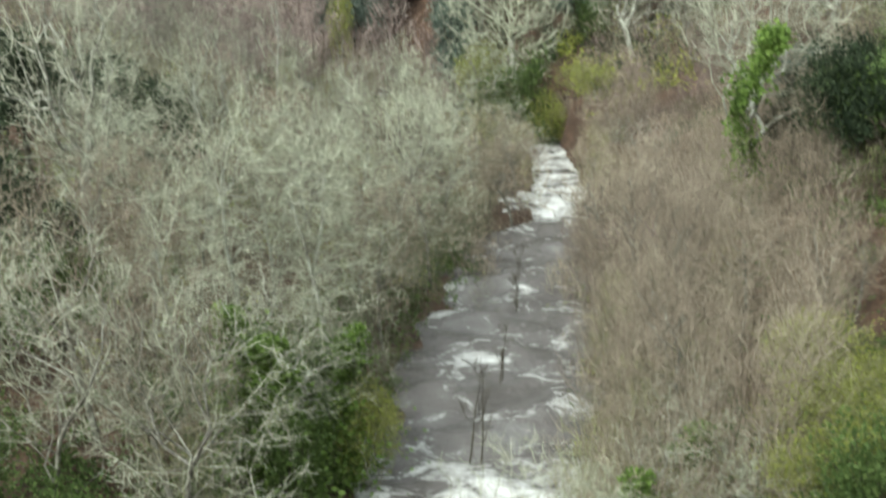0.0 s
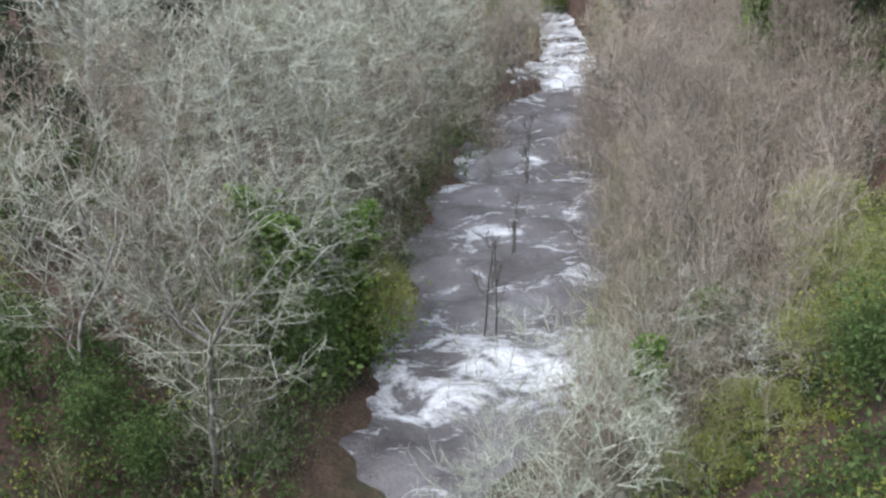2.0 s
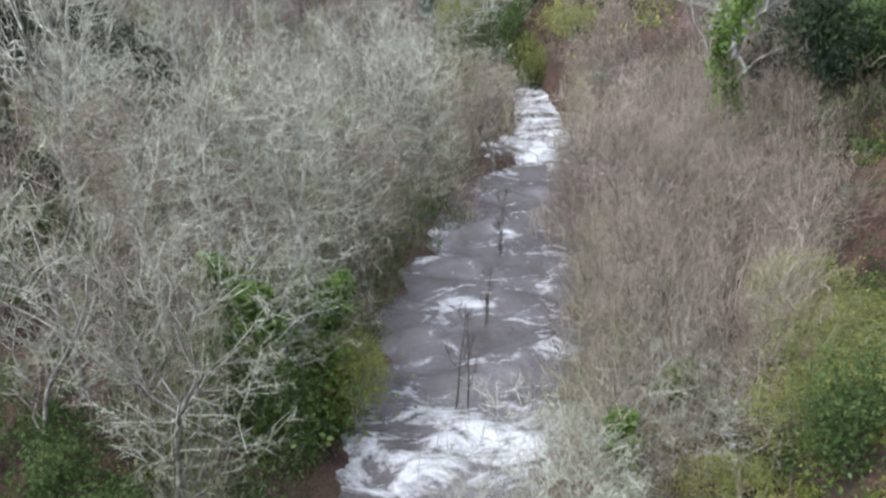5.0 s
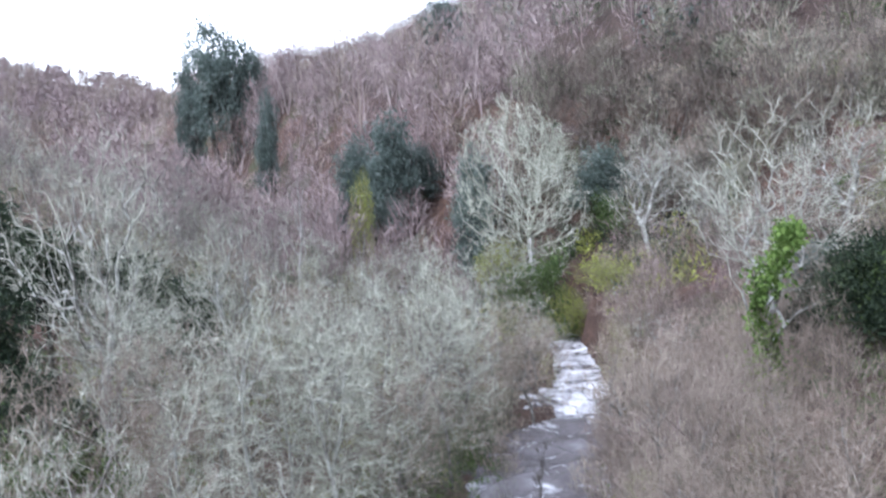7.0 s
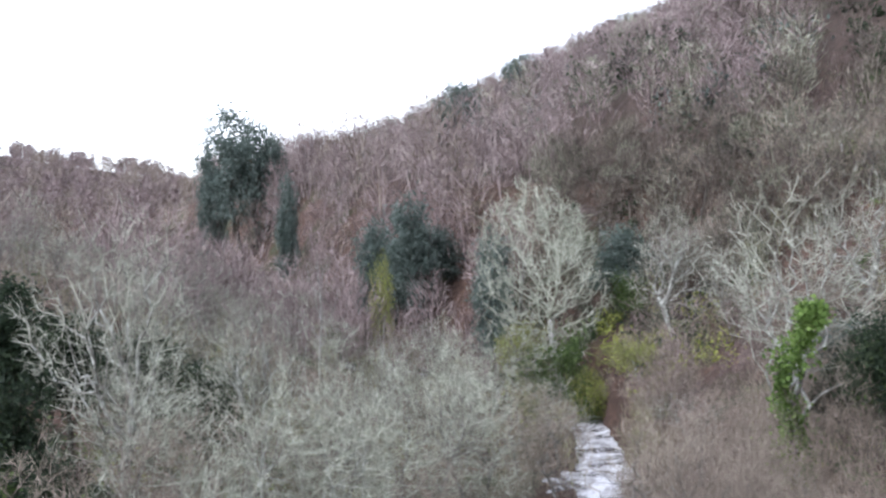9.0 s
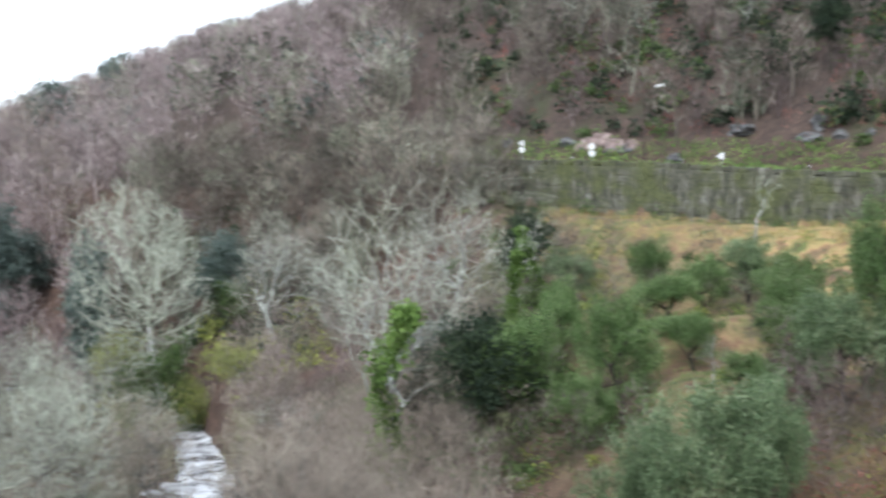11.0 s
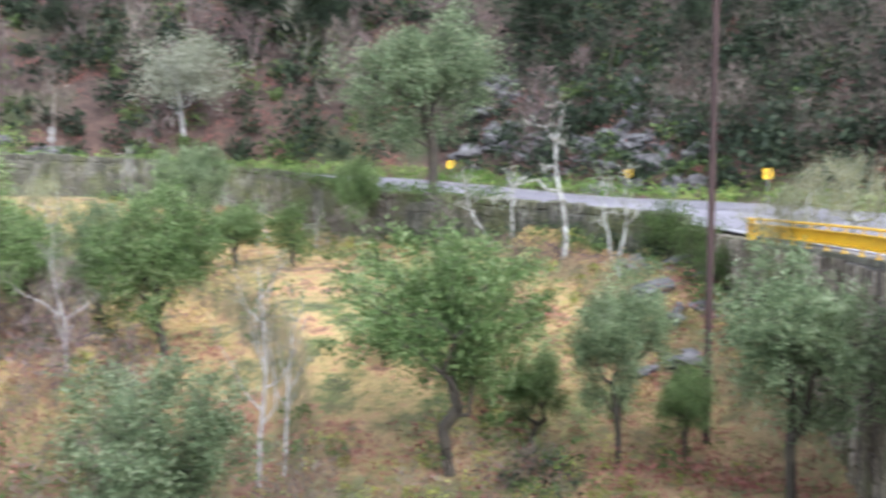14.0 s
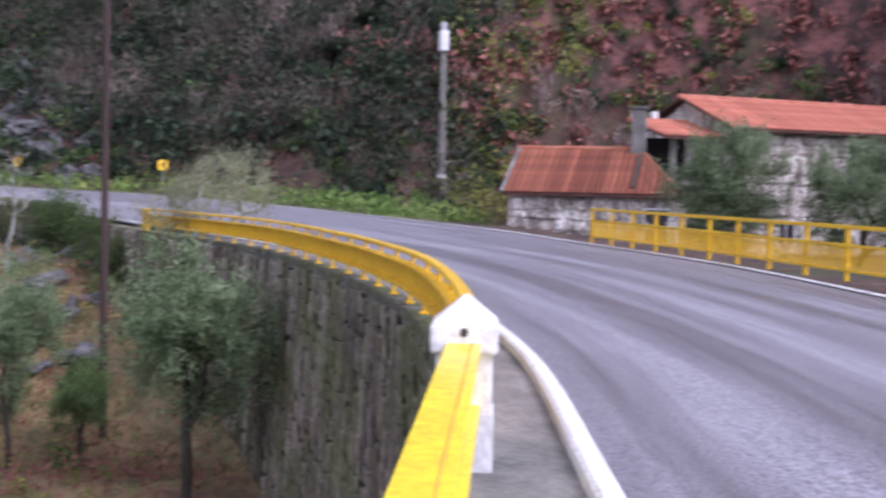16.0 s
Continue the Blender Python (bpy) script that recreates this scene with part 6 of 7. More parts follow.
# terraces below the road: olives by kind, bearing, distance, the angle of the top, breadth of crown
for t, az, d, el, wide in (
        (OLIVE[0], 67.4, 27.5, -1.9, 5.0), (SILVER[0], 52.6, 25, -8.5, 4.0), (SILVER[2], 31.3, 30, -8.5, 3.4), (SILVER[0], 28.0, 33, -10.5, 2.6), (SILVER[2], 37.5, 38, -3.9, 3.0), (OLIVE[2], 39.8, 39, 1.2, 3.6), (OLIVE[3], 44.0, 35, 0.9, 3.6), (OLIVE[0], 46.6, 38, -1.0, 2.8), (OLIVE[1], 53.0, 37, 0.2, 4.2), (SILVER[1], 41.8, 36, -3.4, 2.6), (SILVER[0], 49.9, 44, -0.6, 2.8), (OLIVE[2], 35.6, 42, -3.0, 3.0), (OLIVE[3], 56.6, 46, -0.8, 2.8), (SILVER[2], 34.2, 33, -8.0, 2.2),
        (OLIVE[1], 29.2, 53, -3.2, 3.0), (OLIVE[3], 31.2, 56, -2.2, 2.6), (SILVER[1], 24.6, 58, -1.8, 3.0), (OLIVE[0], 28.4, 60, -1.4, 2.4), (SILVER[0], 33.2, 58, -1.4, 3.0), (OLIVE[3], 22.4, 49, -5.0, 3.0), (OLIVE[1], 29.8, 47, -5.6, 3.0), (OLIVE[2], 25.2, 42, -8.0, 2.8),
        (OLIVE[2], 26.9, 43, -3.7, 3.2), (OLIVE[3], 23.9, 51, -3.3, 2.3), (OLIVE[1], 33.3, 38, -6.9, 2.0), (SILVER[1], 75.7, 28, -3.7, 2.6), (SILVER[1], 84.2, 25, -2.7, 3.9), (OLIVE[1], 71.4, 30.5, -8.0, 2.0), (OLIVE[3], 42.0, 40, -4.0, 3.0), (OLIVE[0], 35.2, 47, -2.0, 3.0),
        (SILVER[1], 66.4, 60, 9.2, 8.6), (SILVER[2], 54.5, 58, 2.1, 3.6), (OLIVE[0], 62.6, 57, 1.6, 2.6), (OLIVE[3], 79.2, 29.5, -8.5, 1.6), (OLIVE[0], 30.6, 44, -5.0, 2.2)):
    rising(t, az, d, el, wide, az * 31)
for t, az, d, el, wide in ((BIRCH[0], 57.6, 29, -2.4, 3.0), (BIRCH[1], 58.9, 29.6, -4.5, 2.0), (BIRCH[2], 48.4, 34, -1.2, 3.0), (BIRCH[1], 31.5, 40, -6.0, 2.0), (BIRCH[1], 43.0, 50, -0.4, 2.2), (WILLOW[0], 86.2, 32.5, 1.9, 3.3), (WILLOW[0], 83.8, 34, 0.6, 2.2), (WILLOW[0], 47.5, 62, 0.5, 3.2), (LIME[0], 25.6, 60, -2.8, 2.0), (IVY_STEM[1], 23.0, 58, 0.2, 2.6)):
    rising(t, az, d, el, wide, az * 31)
for az, d, pool, k, size in (
        (58.5, 60, SNAG, 0, 0.6), (55.5, 62, SNAG, 1, 0.6), (51.5, 66, SNAG, 0, 0.7), (60.5, 58, SNAG, 1, 0.5), (33.5, 70, SNAG, 0, 0.8),
        (22.2, 60, DARK, 1, 0.5), (22.6, 46, BUSH, 1, 1.0),
        (46.5, 55, BUSH, 0, 0.9), (49, 44, BUSH, 1, 0.6), (59.5, 44, BUSH, 0, 0.8), (64, 33, BUSH, 1, 0.5), (79.4, 39, BUSH, 0, 0.62), (80.4, 37.5, BUSH, 1, 0.5), (78.2, 40.5, BUSH, 1, 0.75), (77.2, 42, BUSH, 0, 0.6)):
    stand(pool[k], az, d, az * 31, size)
for az, d, k, size, lean in ((75.9, 39.4, 0, 0.8, 17), (73.1, 43.4, 1, 1.15, 9), (69.4, 49.5, 0, 0.75, 12), (70.5, 48.6, 1, 0.6, 5), (75.5, 41.2, 1, 0.62, 6)):
    stand(SNAG[k], az, d, az * 31, size, 0.15, lean)

# above the road, on the verge and the cut, and by the house
for t, az, d, el, wide in ((SILVER[0], 111.0, 38, 3.4, 3.7), (SILVER[2], 117.4, 37, 2.8, 3.5), (DARK[1], 91.8, 64, 7.0, 4.0), (DARK[0], 93.0, 66, 6.0, 3.0), (BUSH[0], 4.8, 84.5, -6.3, 4.6), (BUSH[1], 2.6, 86, -7.0, 3.4), (BUSH[0], 92.2, 61, 3.6, 3.4), (BUSH[1], 21.2, 92, 0.6, 5.0), (GREY_FAR[1], 20.2, 86, 2.4, 6.0), (GREY_FAR[0], 22.4, 84, 0.8, 5.0)):
    rising(t, az, d, el, wide, az * 23)
stand(PALE[0], 54.2, 84, 40).scale = (1.6, 1.6, 1.32)
for az, d, pool, k, size in (
        (79.5, 77, DARK, 1, 0.5),
        (37, 98, DARK, 0, 0.6), (34.5, 97, DARK, 1, 0.5), (57.5, 92, DARK, 0, 0.7), (61, 90, DARK, 1, 0.75), (48.5, 94, DARK, 1, 0.5), (44, 104, GREY_FAR, 0, 1.1), (46.5, 102, GREY_FAR, 1, 1.0), (33, 108, GREY_FAR, 2, 1.1), (28, 112, GREY_FAR, 0, 1.0), (25, 116, GREY_FAR, 1, 1.0),
        (85, 84, DARK, 0, 0.6), (72.0, 84, DARK, 0, 0.7), (95.5, 84, GREY_FAR, 1, 0.9), (91.5, 86, GREY_FAR, 2, 0.9), (99.5, 92, GREY_FAR, 0, 0.8)):
    stand(pool[k], az, d, az * 23, size)

for pool in (GREY, GREY_FAR, BROWN, BROWN_FAR, RED_FAR, MOSSY, IVY_STEM, IVY_OAK, OLIVE, SILVER, BIRCH, WHITE, SPREAD, SHRUB, BLUE, SNAG, DARK, BUSH, LIME, PALE, SAPLING, WILLOW):
    for t in pool:
        drop_template(t)


# ---- woods, brush and grass too thick to count ----
def scatter(rng, count, az0, az1, d0, d1, keep, patch=0.0):
    """Places over a stretch of ground, thinned by a rule and by drifting patches."""
    az = np.radians(rng.uniform(az0, az1, count * 12))
    d = np.sqrt(rng.uniform(d0 ** 2, d1 ** 2, count * 12))
    x, y = d * np.sin(az), d * np.cos(az)
    dr, _ = off_line(x, y, RIGHT)
    dl, _ = off_line(x, y, LEFT)
    drift = np.sin(x * 0.21 + 1.3 * np.sin(y * 0.13)) * np.sin(y * 0.19 + 1.7 * np.sin(x * 0.11 + count))
    ok = keep(x, y, dr, dl) & (drift > patch - 1)
    x, y = x[ok][:count], y[ok][:count]
    return x, y, land(x, y)


def far_wood(name, material, label, seed, count, az0, az1, d0, d1, h, blades, width, keep, patch=0.0, round_=0.36, low=0.25, trunk=0.14):
    """Small leafless crowns, each a spray of fine blades on a stem, joined in one mesh."""
    rng = np.random.default_rng(seed)
    p0, p1, r = [], [], []
    for a, b, c in zip(*scatter(rng, count, az0, az1, d0, d1, keep, patch)):
        hh = h * rng.uniform(0.55, 1.25)
        root = np.array([a, b, c - 0.2])
        n = blades
        f = rng.uniform(low, 1.0, n)
        spread = hh * round_ * np.sqrt(np.clip(1.25 - f, 0.05, 1)) * np.sqrt(rng.uniform(0, 1, n))
        ang = rng.uniform(0, 6.283, n)
        c0 = root + np.stack([spread * np.cos(ang), spread * np.sin(ang), f * hh], 1)
        out = np.stack([np.cos(ang) * 0.6, np.sin(ang) * 0.6, np.full(n, 0.9)], 1) + rng.normal(size=(n, 3)) * 0.5
        p0.append(c0 - out * hh * 0.05)
        p1.append(c0 + out * hh * 0.07)
        r.append(np.full(n, width) * rng.uniform(0.6, 1.4, n))
        if trunk:
            k = 3
            p0.append(np.repeat(root[None], k, 0))
            p1.append(root + np.stack([rng.normal(size=k) * hh * 0.1, rng.normal(size=k) * hh * 0.1, hh * rng.uniform(0.7, 1, k)], 1))
            r.append(np.full(k, trunk) * rng.uniform(0.5, 1.0, k))
    v, t = slivers(np.concatenate(p0), np.concatenate(p1), np.concatenate(r), rng)
    tagged(new(name, big_mesh(name, v, t, material)), label, "woods", kind="stuff")


def leaf_brush(name, material, label, seed, count, az0, az1, d0, d1, h, n, size, keep, patch=0.0):
    """Low evergreen scrub: clumps of leaves over the ground."""
    rng = np.random.default_rng(seed)
    c = []
    for a, b, z in zip(*scatter(rng, count, az0, az1, d0, d1, keep, patch)):
        hh = h * rng.uniform(0.5, 1.4)
        q = rng.normal(size=(n, 3))
        q /= np.linalg.norm(q, axis=1)[:, None]
        q *= rng.uniform(0.5, 1.0, (n, 1)) * np.array([hh * 0.6, hh * 0.6, hh * 0.5]) * (1 + 0.35 * np.sin(5 * q[:, :1] + a))
        c.append(q + [a, b, z + hh * 0.4])
    v, t = leaves(np.concatenate(c), size, rng)
    tagged(new(name, big_mesh(name, v, t, material)), label, "undergrowth", kind="stuff")


def above_road(x, y, dr, dl):
    return (dr > 4.5) & ~((np.hypot(x - 46, y + 20) < 17))


def on_cut(x, y, dr, dl):
    return (dr > np.where(y > 58, 5.5, 2.8)) & (dr < 45) & ~((np.hypot(x - 46, y + 20) < 15))


def terrace(x, y, dr, dl):
    return (dl < -1.0) & (dr < 0) & (x - river_x(y) > 11) & (x > 9)


def upper_terrace(x, y, dr, dl):
    return terrace(x, y, dr, dl) & (land(x, y) > -4.6) & ((x - 0.5 * y > 8) | ((np.sin(terrace_phase(x, y)) > 0.1) & (dl > -22)))


def river_wood(x, y, dr, dl):
    s = x - river_x(y)
    edge = np.where(y < 48, 3.5, 1.6)
    return (np.abs(s) > edge) & (dl < -3) & (y > 14)


# hillside close above the road
far_wood("hillside_woods", "twig_chestnut", "leafless brown woods above the road", 1, 290, 12, 64, 60, 180, 8, 230, 0.042, above_road)
far_wood("hillside_woods", "twig_red", "reddish-brown leafless scrub above the road", 2, 190, 12, 74, 60, 160, 5, 170, 0.04, on_cut)
far_wood("hillside_woods", "twig_ash", "grey leafless woods above the road", 3, 70, 12, 64, 60, 180, 8, 220, 0.045, above_road)
leaf_brush("hillside_evergreens", "leaf_dark", "dark evergreen oaks among the bare woods above the road", 9, 150, 12, 64, 85, 180, 4.5, 150, 0.36, above_road, 0.8)
leaf_brush("hillside_scrub", "leaf_dark", "dark evergreen scrub on the steep cut above the road", 4, 330, 18, 108, 50, 140, 2.4, 95, 0.30, on_cut, 0.9)
leaf_brush("hillside_scrub", "leaf_green", "green brambles and ferns on the steep cut", 5, 300, 18, 120, 50, 150, 1.6, 90, 0.24, on_cut, 1.0)
far_wood("bracken", "fern_red", "dead red-brown bracken covering the slope", 6, 1500, 20, 92, 50, 140, 1.3, 36, 0.045, on_cut, 0.6, 0.6, 0.05, 0)
leaf_brush("hillside_scrub", "leaf_dark", "dense dark heather and gorse on the rocky cut above the bend", 7, 520, 60, 100, 55, 125, 2.2, 80, 0.26, on_cut)
far_wood("hillside_woods", "bark_dark", "thin dark stems over the rocky cut", 8, 170, 64, 124, 60, 130, 5, 110, 0.03, above_road)
# the hill that closes the valley
# the pale purple of these woods is haze put into the twig colour
far_wood("hillside_woods", "twig_purple", "purple-brown leafless woods, paled with haze tint, covering the hill across the valley", 11, 430, -14, 16, 120, 320, 8, 260, 0.055, above_road, 0.0, 0.42, 0.2, 0.07)
far_wood("hillside_woods", "twig_purple", "leafless woods in a purple-grey haze tint covering the hill across the valley", 12, 230, -14, 16, 110, 310, 8, 240, 0.055, above_road, 0.8, 0.42, 0.2, 0.07)
far_wood("hillside_woods", "twig_ash", "grey woods covering the hill across the valley", 13, 210, -14, 16, 110, 310, 8, 240, 0.055, above_road, 0.3, 0.42, 0.2, 0.09)
leaf_brush("hillside_evergreens", "leaf_dark", "dark evergreen trees among the bare woods", 14, 70, -14, 16, 110, 330, 6, 170, 0.5, above_road, 1.0)
leaf_brush("hillside_evergreens", "leaf_blue", "evergreens among the bare woods, paled grey-green with haze tint", 20, 110, -14, 16, 120, 320, 5, 150, 0.4, above_road, 0.7)
far_wood("valley_woods", "twig_brown", "leafless brown woods along the valley floor", 15, 340, -32, 8, 105, 520, 10, 160, 0.06, lambda x, y, dr, dl: dl < -3)
far_wood("valley_woods", "twig_purple", "leafless woods in a purple-grey haze tint along the valley floor", 16, 360, -20, 5, 95, 230, 9, 240, 0.045, lambda x, y, dr, dl: dl < -3)
far_wood("valley_woods", "twig_purple", "woods on the far hill in a purple-grey haze tint", 17, 800, -36, -12, 300, 580, 8, 90, 0.22, lambda x, y, dr, dl: dl < -3)
far_wood("valley_woods", "twig_chestnut", "leafless brown woods on the slope between the river and the road", 78, 120, 2, 21, 84, 118, 6, 260, 0.03, lambda x, y, dr, dl: (dl < -2) & (np.abs(x - river_x(y)) > 5), 0.0, 0.42, 0.2, 0.06)
far_wood("valley_woods", "twig_ash", "grey leafless woods on the slope between the river and the road", 79, 40, 2, 21, 84, 118, 6, 260, 0.03, lambda x, y, dr, dl: (dl < -2) & (np.abs(x - river_x(y)) > 5), 0.0, 0.42, 0.2, 0.08)
# brush under the river-bank trees
far_wood("riverside_brush", "twig_brown", "thin brown shoots crowding the river bank", 21, 300, -2, 20, 20, 60, 4.2, 300, 0.0075, lambda x, y, dr, dl: river_wood(x, y, dr, dl) & (x > river_x(y)), 0.0, 0.3, 0.1, 0.03)
far_wood("riverside_brush", "twig_ash", "thin grey shoots crowding the river bank", 22, 150, -17, 12, 27, 95, 4.0, 240, 0.009, lambda x, y, dr, dl: river_wood(x, y, dr, dl) & (x < river_x(y)), 0.0, 0.3, 0.1, 0.03)
far_wood("riverside_brush", "twig_olive", "mossy yellow-green shoots on the river bank", 23, 170, -27, 22, 24, 90, 3.4, 260, 0.009, river_wood, 0.8, 0.35, 0.1, 0.03)
far_wood("riverside_brush", "twig_red", "reddish shoots along the river bank", 24, 50, 6, 15, 40, 80, 4, 260, 0.016, river_wood, 0.0, 0.32, 0.1, 0.03)
leaf_brush("undergrowth", "leaf_green", "green brambles and ivy over the wooded bank", 25, 420, -30, 24, 17, 60, 1.1, 90, 0.10, river_wood, 0.8)
leaf_brush("undergrowth", "leaf_lime", "yellow-green undergrowth on the wooded bank", 26, 110, -27, 22, 22, 60, 1.0, 80, 0.08, river_wood, 1.0)
far_wood("riverside_brush", "twig_brown", "brown shoots hanging over the narrow upper river", 27, 150, 0, 12, 50, 86, 2.4, 200, 0.014, lambda x, y, dr, dl: (np.abs(x - river_x(y)) > 1.7) & (np.abs(x - river_x(y)) < 6), 0.0, 0.5, 0.05, 0.03)
far_wood("riverside_brush", "twig_ash", "grey shoots along the near water's edge", 28, 330, -16, 14, 20, 60, 2.6, 220, 0.0065, lambda x, y, dr, dl: (np.abs(x - river_x(y)) > 3.7) & (np.abs(x - river_x(y)) < 7.5), 0.0, 0.5, 0.05, 0.02)
leaf_brush("undergrowth", "leaf_dark", "dark laurel and ivy under the trees beside the upper river", 18, 130, 1, 14, 76, 112, 2.2, 110, 0.2, lambda x, y, dr, dl: (np.abs(x - river_x(y)) > 3.0) & (dl < -3))
leaf_brush("undergrowth", "leaf_lime", "yellow-green brambles beside the upper river", 19, 50, 1, 13, 72, 100, 1.8, 100, 0.16, lambda x, y, dr, dl: (np.abs(x - river_x(y)) > 2.2) & (np.abs(x - river_x(y)) < 9))
leaf_brush("undergrowth", "leaf_green", "ivy and brambles at the water's edge", 29, 220, -16, 4, 20, 60, 1.3, 80, 0.09, lambda x, y, dr, dl: (x - river_x(y) < -3.7) & (x - river_x(y) > -8.0))
# the terraces: dry fern, grass and scrub
far_wood("dry_fern", "fern_dry", "golden dry fern and grass over the terraces", 31, 2800, 23, 95, 24, 84, 0.6, 20, 0.03, upper_terrace, 0.9, 0.75, 0.0, 0)
far_wood("grass_tufts", "grass", "green grass over the terraces", 32, 2600, 18, 95, 24, 84, 0.5, 22, 0.025, terrace, 0.9, 0.8, 0.0, 0)
far_wood("terrace_scrub", "twig_chestnut", "brown leafless scrub on the terraces", 33, 130, 18, 70, 24, 70, 2.6, 150, 0.016, terrace, 1.0, 0.4, 0.05, 0.02)
leaf_brush("terrace_scrub", "leaf_green", "green brambles along the terrace edges", 34, 170, 18, 92, 24, 80, 0.9, 70, 0.10, terrace, 1.1)
far_wood("verge_grass", "grass", "bright green grass along the road's verge", 35, 2800, 16, 106, 45, 112, 0.9, 18, 0.075, lambda x, y, dr, dl: (dr > 0.4) & (dr < np.where(y > 58, 5.5, 3.6)), 0.0, 0.9, 0.0, 0)
leaf_brush("hillside_scrub", "leaf_dark", "dense dark brambles covering the foot of the cut", 73, 420, 80, 99, 50, 84, 1.9, 70, 0.2, lambda x, y, dr, dl: (dr > 4.5) & (dr < 26) & (np.hypot(x - 46, y + 18) > 13))
far_wood("hillside_woods", "twig_chestnut", "purple-brown leafless scrub over the cut above the bend", 74, 330, 78, 100, 52, 100, 3.2, 170, 0.028, lambda x, y, dr, dl: (dr > 5) & (np.hypot(x - 46, y + 18) > 13), 0.0, 0.5, 0.05, 0.04)
leaf_brush("bracken", "fern_red", "dead red-brown bracken over the slope behind the house", 41, 4600, 92, 124, 58, 124, 1.25, 30, 0.30, lambda x, y, dr, dl: (dr > 10) & (np.hypot(x - 46, y + 18) > 11), 0.35)
leaf_brush("hillside_scrub", "leaf_dark", "dark gorse among the dead bracken", 75, 420, 96, 124, 62, 118, 1.4, 50, 0.26, lambda x, y, dr, dl: (dr > 12) & (np.hypot(x - 46, y + 18) > 12), 0.5)
leaf_brush("hillside_scrub", "leaf_green", "green brambles among the dead bracken", 76, 420, 96, 124, 56, 92, 1.2, 50, 0.22, lambda x, y, dr, dl: (dr > 10) & (np.hypot(x - 46, y + 18) > 12), 0.7)
far_wood("hillside_woods", "twig_red", "reddish-brown scrub over the slope behind the house", 42, 150, 88, 124, 60, 120, 3.5, 160, 0.03, lambda x, y, dr, dl: (dr > 11) & (np.hypot(x - 46, y + 18) > 13), 0.6)
leaf_brush("hillside_scrub", "leaf_dark", "dark brambles at the foot of the slope behind the house", 43, 110, 84, 118, 56, 90, 1.9, 110, 0.24, lambda x, y, dr, dl: (dr > 10) & (np.hypot(x - 46, y + 18) > 13), 0.8)
leaf_brush("hillside_scrub", "leaf_lime", "yellow-green brambles on the slope behind the house", 44, 60, 97, 118, 56, 85, 1.2, 80, 0.18, lambda x, y, dr, dl: (dr > 10) & (np.hypot(x - 46, y + 18) > 13), 1.0)


far_wood("terrace_scrub", "twig_red", "reddish-brown leafless scrub below the terraces", 45, 110, 34, 52, 25, 42, 2.4, 150, 0.015, terrace, 0.3, 0.45, 0.05, 0.02)
leaf_brush("wall_growth", "leaf_green", "ferns and ivy hanging over the old road wall", 46, 90, 18, 66, 50, 105, 1.0, 60, 0.14, lambda x, y, dr, dl: (dl < -0.5) & (dl > -2.2), 0.0)
far_wood("wall_growth", "grass", "rough grass growing along the foot of the road wall", 47, 300, 18, 66, 45, 105, 0.7, 22, 0.035, lambda x, y, dr, dl: (dl < -0.6) & (dl > -3.5), 0.0, 0.8, 0.0, 0)
leaf_brush("verge_growth", "leaf_ivy", "bright green plants on the verge by the lamp post", 48, 60, 90, 102, 46, 60, 0.7, 60, 0.14, lambda x, y, dr, dl: (dr > 1.0) & (dr < 10), 0.0)


far_wood("verge_grass", "grass", "bright green grass beside the lamp post", 49, 900, 90, 103, 46, 66, 0.5, 22, 0.03, lambda x, y, dr, dl: (dr > 0.5) & (dr < 12), 0.0, 0.9, 0.0, 0)
far_wood("bracken", "fern_red", "rust-coloured dead bracken under the olives", 50, 2600, 34, 96, 19, 40, 0.6, 20, 0.032, terrace, 0.5, 0.8, 0.0, 0)
leaf_brush("terrace_scrub", "leaf_lime", "yellow-green weeds over the terraces", 51, 130, 22, 92, 24, 70, 0.7, 60, 0.09, terrace, 0.9)
bank = lambda x, y, dr, dl: x - river_x(y) > 3.4
leaf_brush("undergrowth", "leaf_green", "brambles and ivy overhanging the pool below the rapids", 83, 110, -20, 4, 13, 24, 0.8, 80, 0.07, lambda x, y, dr, dl: (x - river_x(y) < -2.9) & (x - river_x(y) > -9))
leaf_brush("undergrowth", "leaf_lime", "yellow-green brambles covering the near river bank", 81, 160, 10, 25, 15, 32, 0.9, 80, 0.07, bank)
leaf_brush("undergrowth", "leaf_green", "low green brambles covering the near river bank", 82, 140, 10, 25, 15, 32, 0.8, 80, 0.07, bank)
leaf_brush("undergrowth", "leaf_green", "green brambles under the trees below the bridge", 52, 200, -30, 24, 15, 30, 1.2, 90, 0.085, river_wood)


leaf_brush("terrace_scrub", "leaf_green", "bramble and laurel where the terraces meet the wood", 53, 45, 18, 26, 42, 80, 1.5, 90, 0.12, terrace, 0.4)
far_wood("terrace_scrub", "twig_chestnut", "brown scrub where the terraces meet the wood", 54, 60, 17, 27, 40, 76, 2.6, 170, 0.018, terrace, 0.4, 0.4, 0.05, 0.03)


far_wood("terrace_scrub", "twig_chestnut", "low brown stalks over the lowest terrace", 68, 420, 46, 74, 19, 29, 1.0, 40, 0.014, terrace, 0.4, 0.7, 0.05, 0)
leaf_brush("terrace_scrub", "leaf_lime", "weeds over the lowest terrace", 69, 150, 46, 82, 19, 30, 0.5, 50, 0.06, terrace, 0.6)
leaf_brush("hillside_scrub", "leaf_lime", "yellow-green brambles behind the outbuilding", 70, 130, 97, 108, 54, 70, 1.5, 60, 0.16, lambda x, y, dr, dl: (dr > 7) & (np.hypot(x - 46, y + 14) > 9), 0.4)
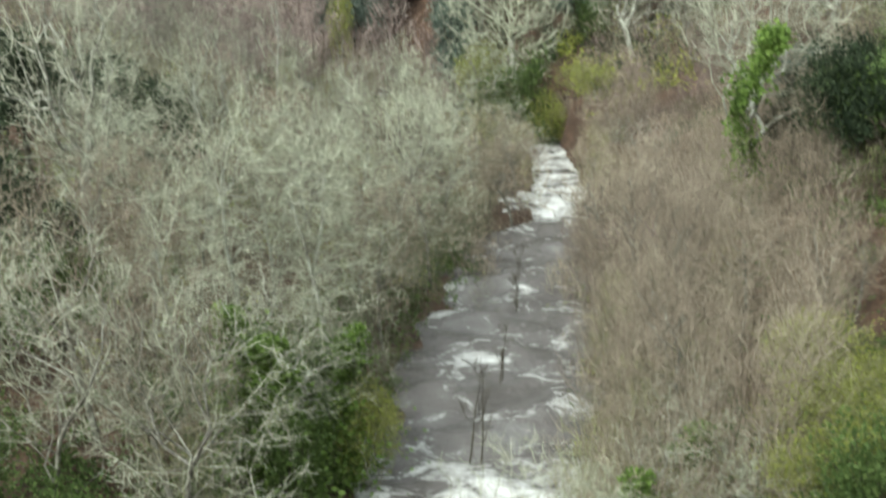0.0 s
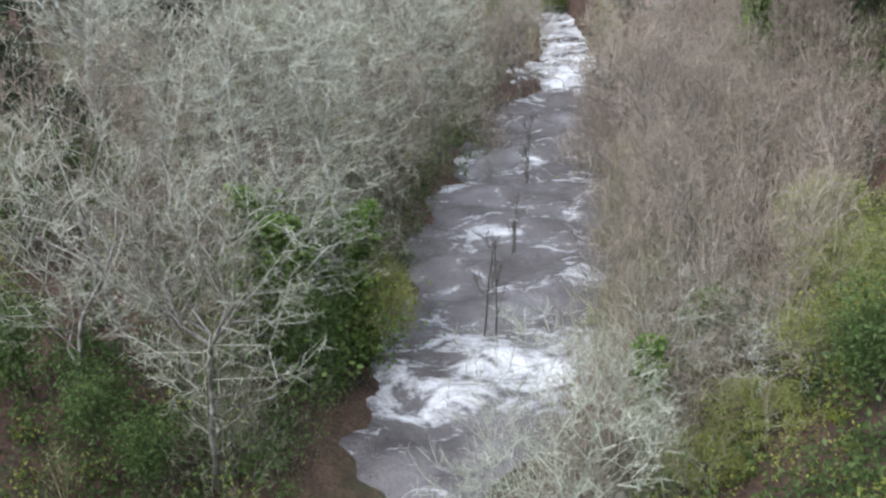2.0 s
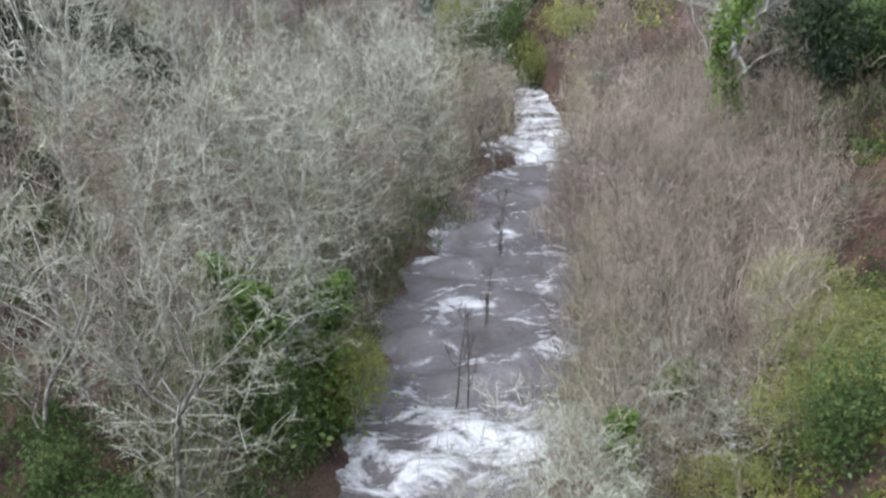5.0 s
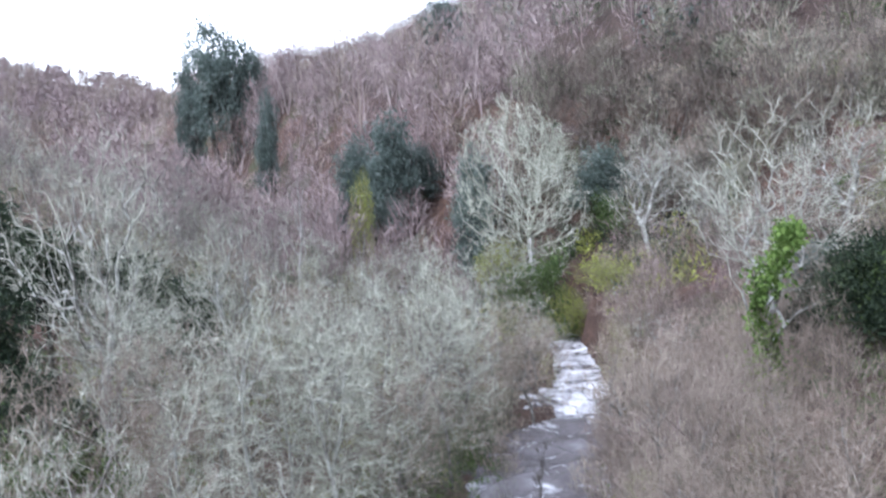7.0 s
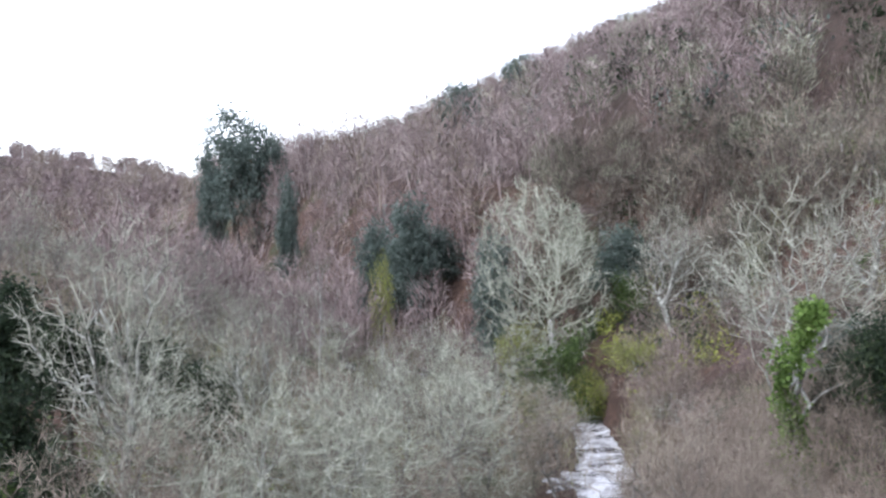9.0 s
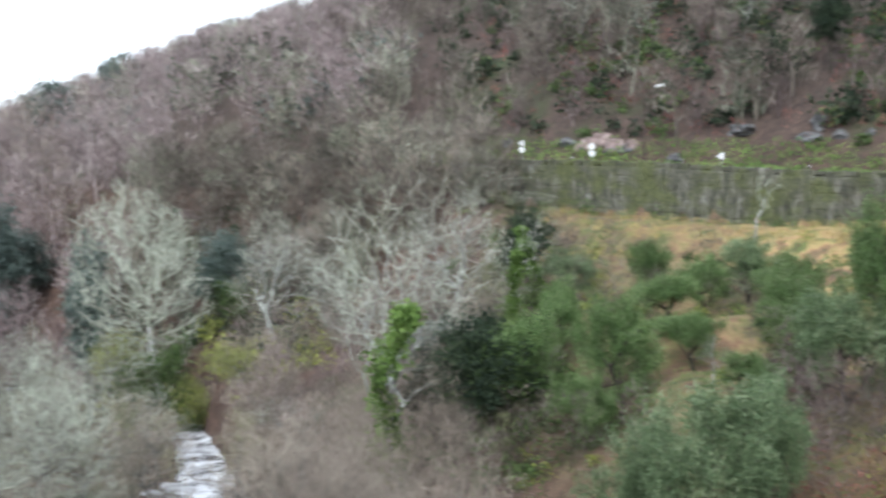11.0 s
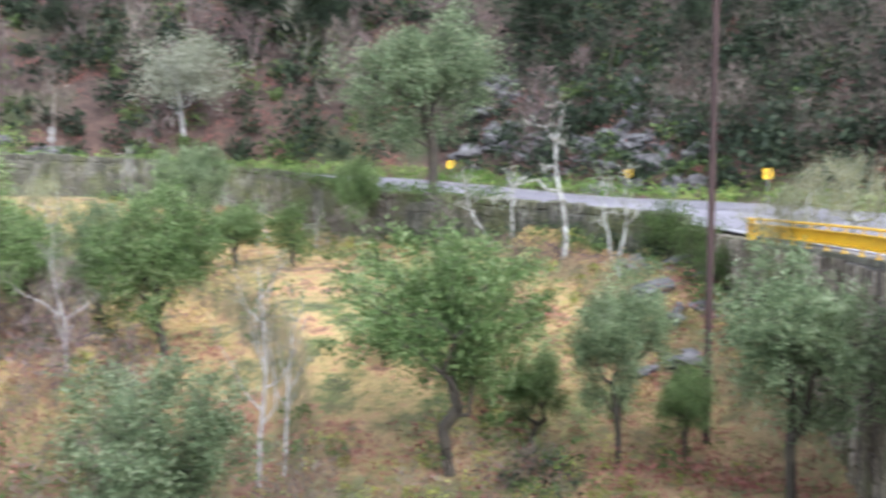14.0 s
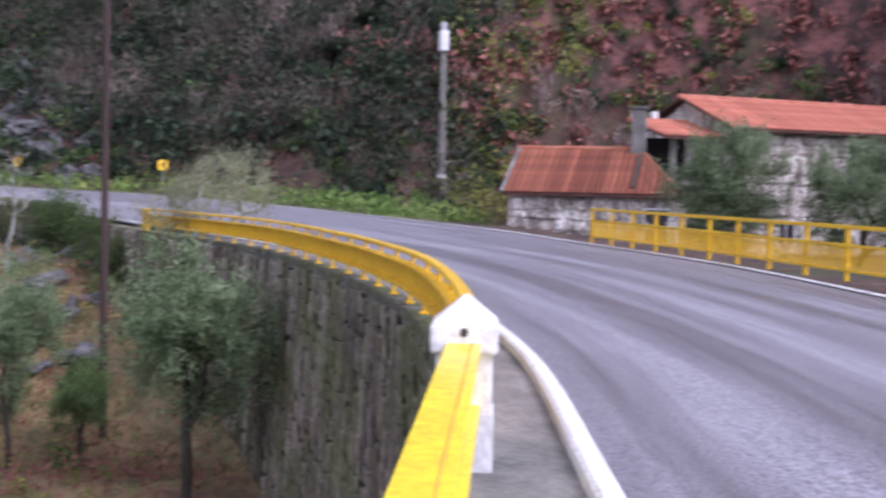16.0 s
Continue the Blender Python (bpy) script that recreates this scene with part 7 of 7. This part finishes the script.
leaf_brush("hillside_scrub", "leaf_dark", "dark laurel and gorse covering the cut above the road", 71, 330, 20, 66, 80, 135, 2.3, 50, 0.34, on_cut, 0.3)
leaf_brush("hillside_scrub", "leaf_green", "green scrub among the dead bracken on the cut", 72, 220, 20, 66, 80, 130, 1.8, 45, 0.30, on_cut, 0.6)
leaf_brush("hillside_scrub", "leaf_dark", "black-green gorse thickets over the rocks at the bend", 61, 520, 70, 99, 52, 115, 2.8, 70, 0.3, on_cut)
leaf_brush("wall_growth", "leaf_green", "ferns and brambles hiding the foot of the road wall", 62, 60, 62, 84, 34, 64, 0.8, 60, 0.10, lambda x, y, dr, dl: (dl < -0.7) & (dl > -2.4))
def parapet_hedge():
    """Brambles and grass that have grown over the parapet and hide the road behind."""
    rng = np.random.default_rng(77)
    c = []
    for x, y, a in along(FAR_WALL_LINE[17:52], 0.45):
        q = rng.normal(size=(60, 3)) * [0.28, 0.28, 0.22]
        c.append(q + [x + math.sin(a) * 0.2, y - math.cos(a) * 0.2, road_height(x, y) + rng.uniform(0.15, 0.5)])
    v, t = leaves(np.concatenate(c), 0.12, rng)
    tagged(new("wall_growth", big_mesh("wall_growth", v, t, "leaf_green")), "brambles grown over the parapet of the road wall", "undergrowth", kind="stuff")


parapet_hedge()
leaf_brush("wall_growth", "leaf_dark", "dark ivy spilling over the road wall", 63, 90, 62, 84, 34, 64, 0.8, 60, 0.10, lambda x, y, dr, dl: (dl < -0.6) & (dl > -1.4))


def riser(x, y, dr, dl):
    """The bank between one terrace and the next."""
    return terrace(x, y, dr, dl) & (np.abs(np.sin(terrace_phase(x, y) * 0.5)) < 0.22) & (dl < -5)


leaf_brush("terrace_scrub", "leaf_green", "low green brambles on the banks between the terraces", 64, 460, 22, 92, 22, 76, 0.75, 50, 0.09, riser, 0.6)
far_wood("terrace_scrub", "twig_chestnut", "brown dead stalks on the banks between the terraces", 65, 220, 22, 92, 22, 76, 0.6, 40, 0.016, riser, 1.0, 0.7, 0.05, 0)
leaf_brush("terrace_scrub", "leaf_dark", "dark scrub on the banks between the terraces", 66, 240, 22, 92, 22, 76, 0.7, 50, 0.09, riser, 0.9)
far_wood("grass_tufts", "grass", "lush green grass on the lower terraces", 67, 1500, 46, 80, 22, 50, 0.35, 16, 0.022, terrace, 1.1, 0.9, 0.0, 0)
far_wood("dry_fern", "fern_dry", "short golden grass over the open terraces", 55, 5200, 44, 95, 28, 64, 0.38, 14, 0.020, upper_terrace, 0.2, 0.9, 0.0, 0)
far_wood("grass_tufts", "grass", "green grass between the olives", 56, 2200, 52, 92, 22, 45, 0.32, 14, 0.016, terrace, 0.9, 0.9, 0.0, 0)


# ---- masonry: the stones of the walls ----
def lay_stones(wall, line, material, z_rows, w, h, seed, limit, proud=0.03, more=0):
    """Rough stones on the outer face of a wall, course by course."""
    r = random.Random(seed)
    meshes = blocks_of(material, 6, 0.05)
    n, verts, faces = 0, [], []
    for row in range(z_rows):
        for x, y, a in along(line, w):
            if n >= limit + more:
                break
            z = road_height(x, y) - 0.15 - h * (row + 0.5)
            if z < ground_z(x - math.sin(a) * 0.8, y + math.cos(a) * 0.8) - 0.2:
                continue
            out = 0.05 * h * (row + 0.5) + proud * r.uniform(-0.6, 0.6)
            shift = r.uniform(-0.12, 0.12) * w
            m = pose(x - math.sin(a) * out + math.cos(a) * shift, y + math.cos(a) * out + math.sin(a) * shift, z + r.uniform(-0.18, 0.18) * h, 0, r.uniform(-7, 7), math.degrees(a))
            size = (w * r.uniform(0.65, 1.25), 0.16 + r.uniform(0, 0.05), h * r.uniform(0.75, 1.25))
            if n < limit:
                piece("stone", r.choice(meshes), wall, m, size)
            else:
                me = r.choice(meshes)
                k = len(verts)
                grow = m @ Matrix.Diagonal((*size, 1))
                verts += [grow @ q.co for q in me.vertices]
                faces += [tuple(k + i for i in f.vertices) for f in me.polygons]
            n += 1
    if verts:
        tagged(part_mesh("lower_stones", mesh_of("lower_stones", verts, faces, material), wall), kind="stuff")


def lay_parapet(wall, line, seed):
    """A low row of rough stones along the road's outer edge."""
    r = random.Random(seed)
    meshes = blocks_of("mossy_wall", 6, 0.14)
    for x, y, a in along(line, 0.75):
        m = pose(x + math.sin(a) * 0.25, y - math.cos(a) * 0.25, road_height(x, y) + 0.12, r.uniform(-6, 6), r.uniform(-6, 6), math.degrees(a) + r.uniform(-8, 8))
        piece("coping_stone", r.choice(meshes), wall, m, (r.uniform(0.55, 0.85), r.uniform(0.4, 0.6), r.uniform(0.3, 0.55)))


lay_stones(wall_near, WALL_LINE[:-2], "wall_stone", 27, 0.5, 0.3, 4, 300, 0.035, 2400)
lay_stones(wall_far, FAR_WALL_LINE[2:50], "mossy_wall", 4, 0.75, 0.42, 5, 280, 0.06)
lay_stones(wall_far, FAR_WALL_LINE[50:84], "mossy_wall", 6, 0.85, 0.5, 7, 0, 0.05, 420)
lay_parapet(wall_far, FAR_WALL_LINE, 6)
